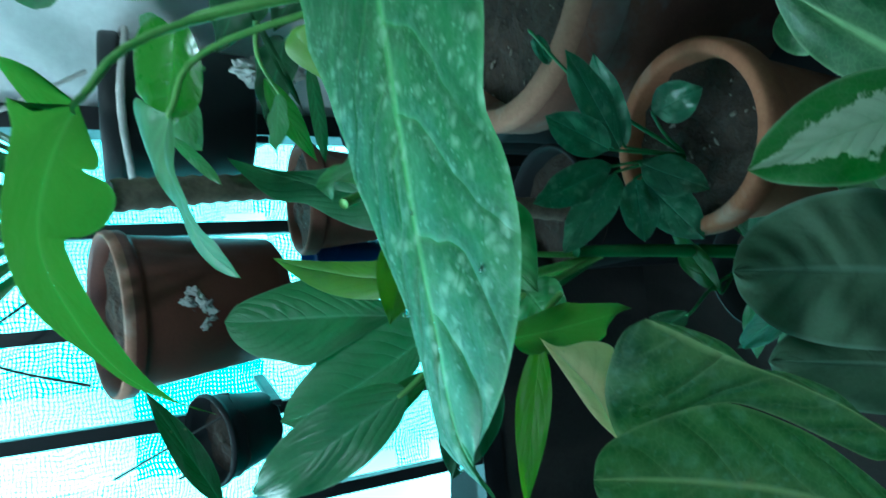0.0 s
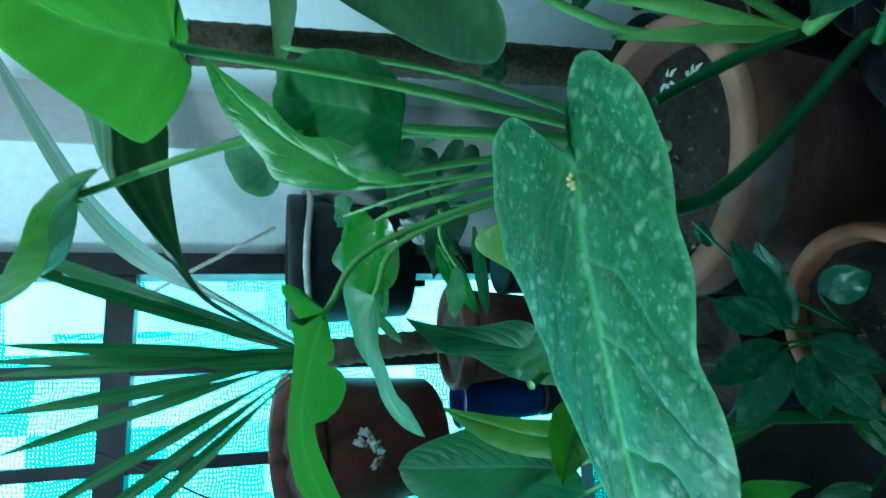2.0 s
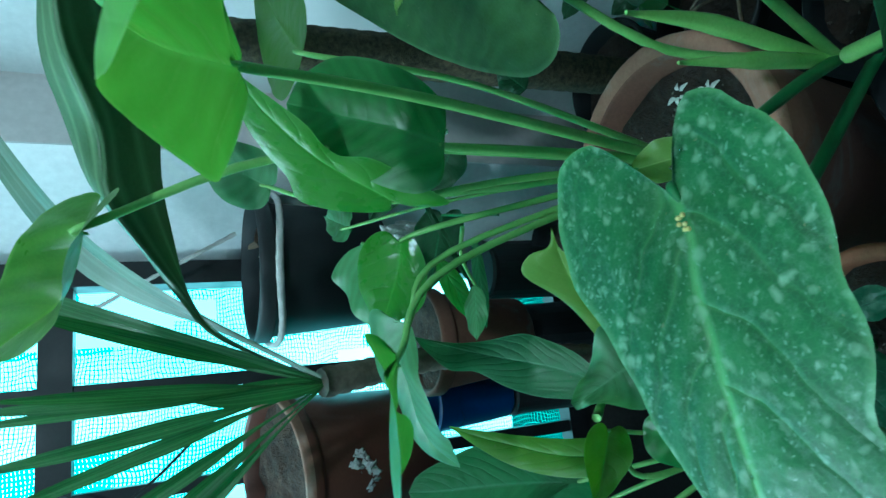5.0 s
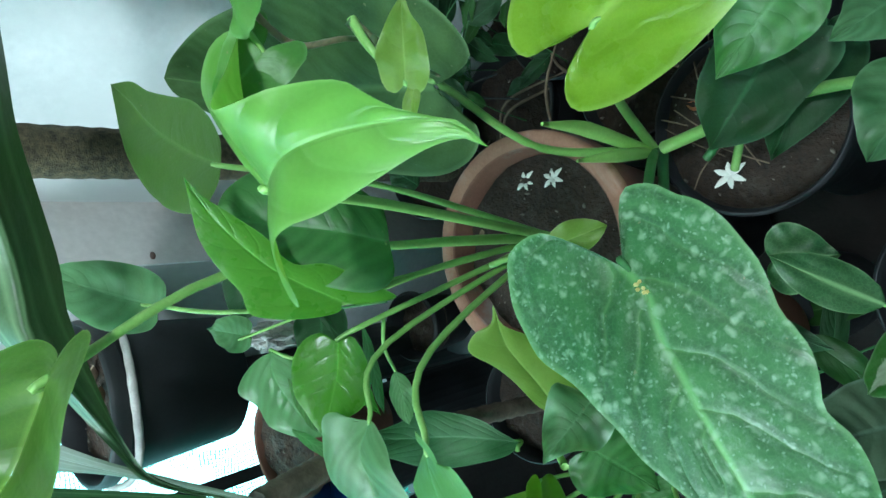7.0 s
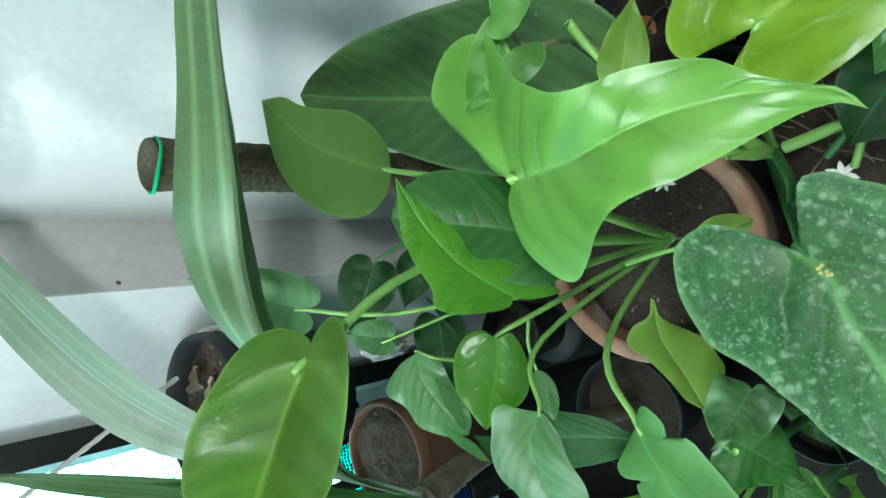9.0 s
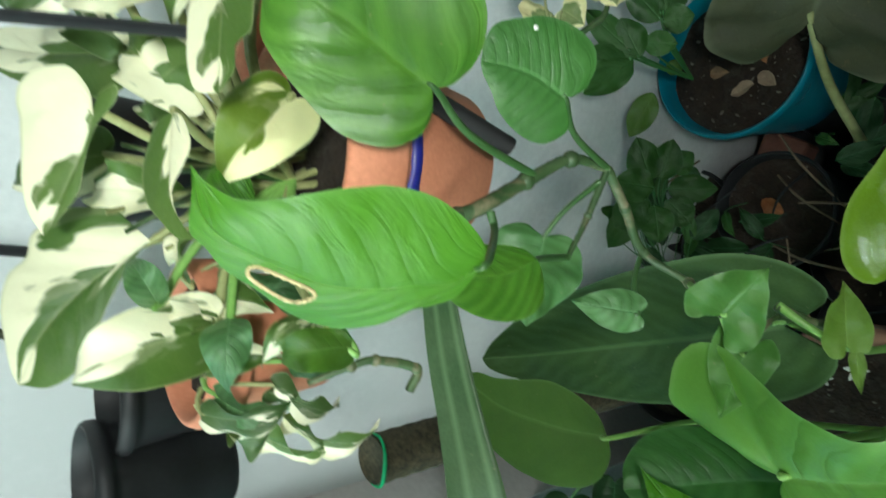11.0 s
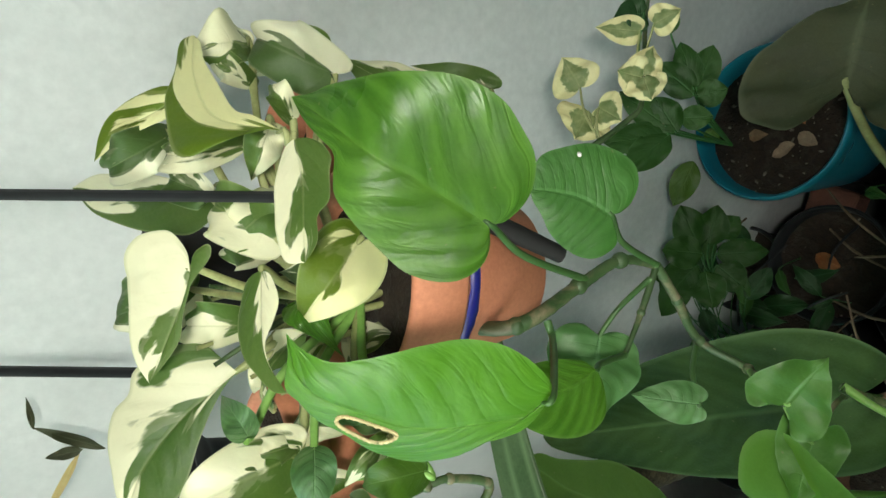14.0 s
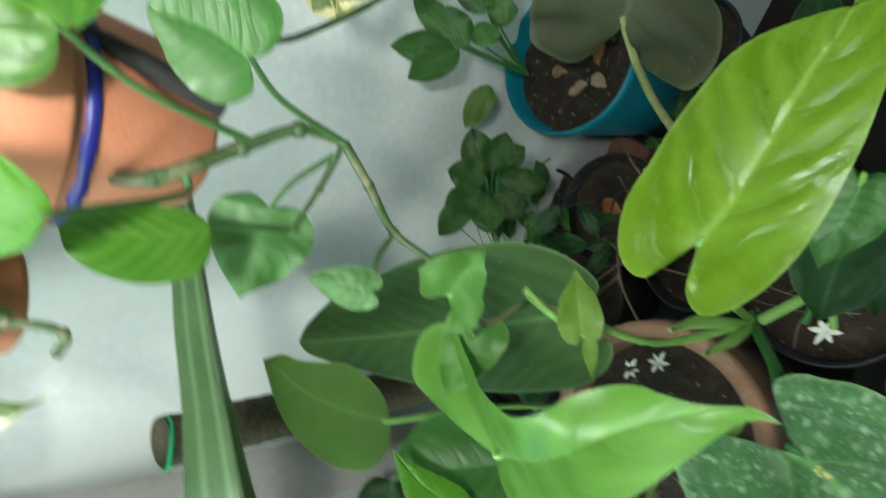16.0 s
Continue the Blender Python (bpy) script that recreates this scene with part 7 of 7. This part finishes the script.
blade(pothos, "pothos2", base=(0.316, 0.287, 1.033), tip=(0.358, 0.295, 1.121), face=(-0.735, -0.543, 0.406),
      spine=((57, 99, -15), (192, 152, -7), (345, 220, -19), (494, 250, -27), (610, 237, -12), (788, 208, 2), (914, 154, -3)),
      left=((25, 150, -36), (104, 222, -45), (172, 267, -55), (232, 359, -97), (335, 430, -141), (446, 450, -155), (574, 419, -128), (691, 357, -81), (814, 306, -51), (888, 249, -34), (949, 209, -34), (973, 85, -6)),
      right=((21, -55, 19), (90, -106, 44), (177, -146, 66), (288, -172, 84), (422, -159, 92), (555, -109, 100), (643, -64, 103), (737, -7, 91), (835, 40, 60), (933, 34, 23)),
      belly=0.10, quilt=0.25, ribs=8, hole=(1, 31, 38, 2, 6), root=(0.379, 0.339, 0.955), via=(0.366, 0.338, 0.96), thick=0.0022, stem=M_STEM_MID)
blade(pothos, "pothos", base=(0.339, 0.322, 0.960), tip=(0.338, 0.327, 1.019), face=(-0.275, -0.958, 0.076),
      spine=((362, 93, 17), (701, 76, 21)),
      left=((14, 176, 25), (118, 355, 54), (323, 444, 73), (563, 447, 79), (818, 353, 62), (967, 199, 32)),
      right=((112, -100, -13), (375, -155, -18), (637, -156, -15), (854, -101, -9)),
      belly=0.15, quilt=0.15, ribs=6, root=(0.359, 0.353, 0.893), thick=0.002, stem=M_STEM_MID)
leaf(pothos, "heart", "pothosp", (0.375, 0.357, 0.9), (0.332, 0.382, 0.919), 0.060, (-0.303, -0.847, 0.436), fold=-0.1, root=(0.393, 0.324, 0.87), thick=0.002)
leaf(pothos, "heart", "pothosp", (0.323, 0.362, 0.843), (0.344, 0.379, 0.874), 0.027, (-0.373, -0.691, 0.62), root=(0.363, 0.357, 0.811), thick=0.002)
leaf(pothos, "lobed", "fresh2", (0.3, 0.327, 0.819), (0.308, 0.29, 0.821), 0.048, (-0.249, -0.007, 0.969), root=(0.332, 0.345, 0.799), thick=0.002)
leaf(pothos, "lobed", "fresh2", (0.277, 0.342, 0.796), (0.25, 0.366, 0.815), 0.040, (-0.143, -0.708, 0.691), root=(0.302, 0.33, 0.814), thick=0.002)
leaf(pothos, "heart", "lime2", (0.26, 0.314, 0.724), (0.293, 0.285, 0.745), 0.030, (-0.65, -0.203, 0.733), fold=0.3, root=(0.301, 0.328, 0.742), thick=0.003)
leaf(pothos, "lance", "lime2", (0.261, 0.309, 0.72), (0.232, 0.326, 0.718), 0.010, (-0.29, -0.422, 0.859), fold=0.3)
V2 = (0.376, 0.452, 1.082)
pothos_v = thing("hanging_pothos", (V2[0], V2[1], V2[2] - 0.078), "cream and green variegated pothos in a hanging clay pot", "plant")
pot(pothos_v, V2, 0.043, 0.078, M_CLAY_NEW, name="clay_pot", lip=0.007, lip_h=0.022, wall=0.005, fill=0.012)
blade(pothos_v, "varie2", base=(0.446, 0.282, 1.104), tip=(0.523, 0.294, 1.124), face=(-0.052, -0.749, 0.660),
      spine=((152, 117, 27), (369, 217, 38), (724, 145, 15)),
      left=((113, 96, 22), (147, 259, 42), (164, 395, 51), (212, 470, 55), (312, 481, 57), (511, 414, 51), (678, 337, 37), (822, 217, 19), (1010, 87, 5)),
      right=((178, 57, 21), (296, 112, 28), (558, 82, 17), (765, 52, 6), (914, 0, 0)),
      belly=0.12, quilt=0.6, ruffle=0.0025, root=(0.422, 0.373, 1.041), thick=0.0024, stem=M_STALK)
blade(pothos_v, "varie2", base=(0.529, 0.335, 1.123), tip=(0.522, 0.377, 1.158), face=(-0.638, -0.554, 0.535),
      spine=((310, -34, -8), (644, -85, -20)),
      left=((185, 90, 17), (371, 51, 8), (668, -5, -4)),
      right=((-46, -63, -12), (69, -181, -35), (349, -258, -52), (618, -260, -53), (814, -176, -36)),
      belly=0.12, quilt=0.6, ruffle=0.0025, root=(0.422, 0.373, 1.041), thick=0.0024, stem=M_STALK)
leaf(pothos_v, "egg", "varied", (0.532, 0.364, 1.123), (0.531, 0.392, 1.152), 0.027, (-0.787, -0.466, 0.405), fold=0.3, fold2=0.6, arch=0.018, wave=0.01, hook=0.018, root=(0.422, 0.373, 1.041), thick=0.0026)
blade(pothos_v, "varie", base=(0.518, 0.389, 1.095), tip=(0.594, 0.469, 1.158), face=(-0.687, 0.076, 0.722),
      spine=((243, 16, 35), (600, 22, 29)),
      left=((19, 99, 71), (140, 167, 129), (314, 161, 134), (550, 152, 124), (813, 101, 77)),
      right=((80, -53, -27), (247, -49, -11), (399, -67, -25), (606, -62, -32), (825, -55, -38)),
      belly=0.12, quilt=0.6, ruffle=0.0025, root=(0.422, 0.373, 1.041), thick=0.0024, stem=M_STALK)
blade(pothos_v, "varie", base=(0.426, 0.349, 1.131), tip=(0.396, 0.386, 1.146), face=(-0.566, -0.660, 0.495),
      spine=((273, 22, 2), (638, 16, 1)),
      left=((-175, -33, -4), (-297, 60, 16), (-193, 115, 24), (55, 47, 9), (210, 52, 8), (381, 79, 12), (577, 121, 20), (827, 62, 10)),
      right=((-156, -85, -14), (-270, -262, -46), (-258, -382, -69), (-132, -557, -105), (70, -607, -118), (250, -511, -103), (430, -415, -84), (692, -307, -59), (883, -168, -30)),
      belly=0.12, quilt=0.6, ruffle=0.0025, root=(0.422, 0.373, 1.041), thick=0.0024, stem=M_STALK)
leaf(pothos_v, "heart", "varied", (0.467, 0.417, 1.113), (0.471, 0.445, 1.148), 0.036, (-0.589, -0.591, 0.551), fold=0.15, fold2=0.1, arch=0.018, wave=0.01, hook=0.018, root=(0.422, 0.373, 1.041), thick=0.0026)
blade(pothos_v, "varie", base=(0.438, 0.279, 1.102), tip=(0.382, 0.288, 1.110), face=(-0.090, -0.924, 0.371),
      spine=((303, 27, -9), (676, 14, -1)),
      left=((9, 96, 15), (82, 186, 26), (204, 236, 30), (314, 214, 23), (543, 192, 23), (668, 104, 13), (854, 88, 16)),
      right=((38, -53, -11), (108, -92, -21), (359, -155, -35), (530, -164, -34), (749, -164, -29), (962, -121, -22)),
      belly=0.12, quilt=0.6, ruffle=0.0025, root=(0.422, 0.373, 1.041), thick=0.0024, stem=M_STALK)
blade(pothos_v, "varie", base=(0.405, 0.321, 1.112), tip=(0.350, 0.322, 1.115), face=(0.039, -0.697, 0.716),
      spine=((305, -70, -21), (669, -98, -3)),
      left=((69, 60, -9), (282, 77, -24), (438, 3, -21), (586, -81, -9), (770, -73, 1)),
      right=((18, -111, -1), (107, -178, -7), (315, -251, -9), (594, -256, 1), (785, -179, 5), (953, -87, 4)),
      belly=0.12, quilt=0.6, ruffle=0.0025, root=(0.422, 0.373, 1.041), thick=0.0024, stem=M_STALK)
blade(pothos_v, "varieg", base=(0.408, 0.407, 1.101), tip=(0.365, 0.453, 1.151), face=(-0.393, -0.817, 0.422),
      spine=((198, -47, -4), (429, -90, 8), (734, -84, 22)),
      left=((130, -1, -1), (295, 33, 10), (447, 83, 25), (717, 183, 35), (908, 139, 18)),
      right=((8, -73, -7), (-21, -250, -20), (51, -373, -33), (152, -471, -43), (351, -510, -47), (473, -441, -35), (596, -445, -30), (740, -355, -15), (866, -206, 0), (962, -84, 1)),
      belly=0.12, quilt=0.6, ruffle=0.0025, root=(0.422, 0.373, 1.041), thick=0.0024, stem=M_STALK)
leaf(pothos_v, "heart", "varie", (0.354, 0.392, 1.088), (0.349, 0.422, 1.141), 0.035, (-0.35, -0.835, 0.425), fold=0.2, fold2=0.1, arch=0.018, wave=0.01, hook=0.018, root=(0.422, 0.373, 1.041), thick=0.0026)
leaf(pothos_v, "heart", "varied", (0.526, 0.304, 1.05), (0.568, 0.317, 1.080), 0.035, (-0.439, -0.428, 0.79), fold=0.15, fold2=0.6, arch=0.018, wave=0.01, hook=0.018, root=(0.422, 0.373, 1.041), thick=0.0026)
blade(pothos_v, "varie", base=(0.572, 0.327, 1.028), tip=(0.586, 0.357, 1.073), face=(-0.667, -0.514, 0.540),
      spine=((272, -198, -38), (662, -134, -25)),
      left=((124, 62, 12), (371, 23, 4), (750, 20, 4)),
      right=((-44, -117, -22), (-4, -341, -65), (228, -471, -89), (556, -397, -75), (837, -223, -42)),
      belly=0.12, quilt=0.6, ruffle=0.0025, root=(0.422, 0.373, 1.041), thick=0.0024, stem=M_STALK)
leaf(pothos_v, "heart", "varie", (0.444, 0.345, 1.091), (0.475, 0.359, 1.108), 0.029, (-0.157, -0.611, 0.776), fold=0.3, fold2=0.45, arch=0.018, wave=0.004, hook=0.018, root=(0.422, 0.373, 1.041), thick=0.0026)
leaf(pothos_v, "heart", "varie2", (0.418, 0.318, 1.064), (0.396, 0.351, 1.09), 0.035, (-0.562, -0.701, 0.439), fold=0.65, fold2=0.1, arch=0.018, wave=0.003, hook=0.018, root=(0.422, 0.373, 1.041), thick=0.0026)
leaf(pothos_v, "egg", "varie", (0.482, 0.308, 1.093), (0.465, 0.329, 1.101), 0.018, (-0.679, -0.666, 0.309), fold=0.2, fold2=0.6, arch=0.018, wave=0.01, hook=0.018, root=(0.422, 0.373, 1.041), thick=0.0026)
leaf(pothos_v, "egg", "varie", (0.484, 0.305, 1.083), (0.5, 0.298, 1.09), 0.012, (-0.516, -0.703, 0.49), fold=0.15, fold2=0.25, arch=0.018, wave=0.01, hook=0.018, root=(0.422, 0.373, 1.041), thick=0.0026)
leaf(pothos_v, "egg", "varie", (0.538, 0.327, 1.086), (0.552, 0.326, 1.099), 0.016, (-0.535, -0.601, 0.594), fold=0.5, fold2=0.45, arch=0.018, wave=0.01, hook=0.018, root=(0.422, 0.373, 1.041), thick=0.0026)
leaf(pothos_v, "egg", "varie", (0.359, 0.393, 1.085), (0.363, 0.407, 1.103), 0.014, (-0.319, -0.73, 0.604), fold=0.3, fold2=0.1, arch=0.018, wave=0.01, hook=0.018, root=(0.422, 0.373, 1.041), thick=0.0026)
leaf(pothos_v, "egg", "palet", (0.364, 0.388, 1.109), (0.383, 0.381, 1.119), 0.014, (-0.446, -0.854, 0.267), fold=0.65, fold2=0.6, arch=0.018, wave=0.004, hook=0.018, root=(0.422, 0.373, 1.041), thick=0.0026)
leaf(pothos_v, "egg", "palet", (0.352, 0.382, 1.084), (0.324, 0.393, 1.088), 0.019, (-0.289, -0.88, 0.377), fold=0.2, fold2=0.25, arch=0.018, wave=0.006, hook=0.018, root=(0.422, 0.373, 1.041), thick=0.0026)
leaf(pothos_v, "egg", "olive", (0.324, 0.363, 1.045), (0.33, 0.38, 1.071), 0.018, (-0.238, -0.766, 0.597), fold=0.15, fold2=0.45, arch=0.018, wave=0.006, hook=0.018, root=(0.422, 0.373, 1.041), thick=0.0026)
leaf(pothos_v, "egg", "varie", (0.347, 0.373, 1.052), (0.333, 0.389, 1.074), 0.011, (-0.286, -0.857, 0.428), fold=0.5, fold2=0.1, arch=0.018, wave=0.01, hook=0.018, root=(0.422, 0.373, 1.041), thick=0.0026)
leaf(pothos_v, "egg", "varie", (0.347, 0.377, 1.047), (0.329, 0.388, 1.052), 0.008, (-0.355, -0.789, 0.502), fold=0.3, fold2=0.6, arch=0.018, wave=0.01, hook=0.018, root=(0.422, 0.373, 1.041), thick=0.0026)
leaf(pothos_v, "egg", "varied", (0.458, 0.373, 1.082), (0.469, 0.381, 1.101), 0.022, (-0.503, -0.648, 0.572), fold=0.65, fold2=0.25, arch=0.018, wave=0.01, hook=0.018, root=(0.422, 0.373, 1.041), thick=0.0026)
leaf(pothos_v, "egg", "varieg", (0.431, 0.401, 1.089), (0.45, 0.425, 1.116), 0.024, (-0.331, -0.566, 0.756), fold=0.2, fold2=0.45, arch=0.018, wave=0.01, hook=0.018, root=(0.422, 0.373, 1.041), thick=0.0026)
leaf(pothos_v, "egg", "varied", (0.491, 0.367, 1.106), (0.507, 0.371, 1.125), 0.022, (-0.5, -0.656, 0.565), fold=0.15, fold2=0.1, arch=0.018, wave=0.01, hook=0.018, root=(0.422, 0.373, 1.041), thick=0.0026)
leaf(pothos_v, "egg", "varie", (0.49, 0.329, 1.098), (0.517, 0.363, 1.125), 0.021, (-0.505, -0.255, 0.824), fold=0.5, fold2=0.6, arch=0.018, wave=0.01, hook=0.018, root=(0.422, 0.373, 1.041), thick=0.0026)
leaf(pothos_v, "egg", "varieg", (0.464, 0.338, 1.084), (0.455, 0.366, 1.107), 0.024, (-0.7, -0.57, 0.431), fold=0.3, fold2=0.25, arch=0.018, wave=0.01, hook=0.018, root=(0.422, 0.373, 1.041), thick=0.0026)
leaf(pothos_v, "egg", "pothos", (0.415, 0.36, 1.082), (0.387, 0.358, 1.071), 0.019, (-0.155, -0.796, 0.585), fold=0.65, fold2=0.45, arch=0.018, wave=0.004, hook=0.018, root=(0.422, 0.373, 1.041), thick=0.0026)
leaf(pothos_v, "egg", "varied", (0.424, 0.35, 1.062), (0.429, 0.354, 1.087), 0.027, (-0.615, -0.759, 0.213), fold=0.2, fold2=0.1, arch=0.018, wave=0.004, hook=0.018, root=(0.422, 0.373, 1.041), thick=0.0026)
rng = random.Random(23)
for k in range(14):
    a = radians(234) + rng.uniform(-1.25, 1.25)
    q = Vector(V2) + Vector((0.050 * math.cos(a), 0.050 * math.sin(a), rng.uniform(-0.045, 0.012)))
    e = q + Vector((0.016 * math.cos(a) + rng.uniform(-0.014, 0.014), 0.016 * math.sin(a) + rng.uniform(-0.014, 0.014), rng.uniform(-0.04, -0.018)))
    leaf(pothos_v, rng.choice(("egg", "heart", "lance")), rng.choice(("varie", "varied", "varie", "varieg", "palet")), q, e, rng.uniform(0.014, 0.026), (math.cos(a), math.sin(a), 0.5),
         fold=rng.uniform(0.1, 0.5), arch=0.006, wave=0.005, hook=0.008, root=Vector(V2) + Vector((0.034 * math.cos(a), 0.034 * math.sin(a), 0.0)), thick=0.0014)
leaf(pothos_v, "heart", "varie", (0.592, 0.355, 0.941), (0.65, 0.37, 0.978), 0.036, (-0.365, -0.51, 0.779), wave=0.006, root=(0.527, 0.352, 0.923), thick=0.002)
leaf(pothos_v, "heart", "varie", (0.582, 0.331, 0.892), (0.625, 0.35, 0.937), 0.027, (-0.557, -0.428, 0.711), root=(0.517, 0.328, 0.897), thick=0.002)
leaf(pothos_v, "lance", "grey2", (0.492, 0.657, 1.129), (0.528, 0.673, 1.179), 0.009, (-0.222, -0.87, 0.441), wave=0.004, fold=0.3)
leaf(pothos_v, "lance", "grey2", (0.525, 0.673, 1.176), (0.547, 0.658, 1.181), 0.005, (-0.55, -0.835, 0.018), fold=0.3)
leaf(pothos_v, "lance", "grey2", (0.498, 0.665, 1.144), (0.504, 0.683, 1.169), 0.010, (-0.363, -0.717, 0.595), fold=0.3)
leaf(pothos_v, "strap", "yellow", (0.497, 0.669, 1.147), (0.472, 0.708, 1.167), 0.006, (-0.724, -0.625, 0.291), fold=0.3)
leaf(pothos_v, "heart", "varie", (0.560, 0.318, 1.084), (0.556, 0.331, 1.118), 0.028, (-0.6, -0.5, 0.62), fold=0.4, fold2=0.4, arch=0.018, wave=0.01, hook=0.018, root=(0.422, 0.373, 1.041), thick=0.0026)
bm = bmesh.new()
bmesh.ops.create_icosphere(bm, subdivisions=2, radius=0.0016)
bmesh.ops.translate(bm, verts=bm.verts, vec=(0.4235, 0.2590, 0.9655))
single("white_speck", bm, M_PETAL, "tiny white speck stuck on a leaf", "speck", smooth=True)
for c, r, h, m, lab in HANGING:
    hpot = thing("hanging_pot", (c[0], c[1], c[2] - h), lab, "pot")
    pot(hpot, c, r, h, m, lip=0.005, lip_h=0.014, wall=0.004)
bm = bmesh.new()
tube(bm, [STRAP[0], (Vector(STRAP[0]) + Vector(STRAP[1])) / 2 + Vector((0.004, 0, 0.002)), STRAP[1]], [0.005, 0.0062, 0.005], 8, 10)
part("hook", bm, M_STRAP, pothos, "black hanger hook")
for foot, r in zip(RODS, (0.0025, 0.0037)):
    bm = bmesh.new()
    foot, way = Vector(foot[0]), Vector(foot[1]) - Vector(foot[0])
    tube(bm, [foot, foot + way * ((2.5 - foot.z) / way.z / 2), foot + way * ((2.5 - foot.z) / way.z)], [r, r, r], 8, 6)
    single("hanger_cord", bm, M_BLACK, "black hanger cord running up to the ceiling", "cord", smooth=True)
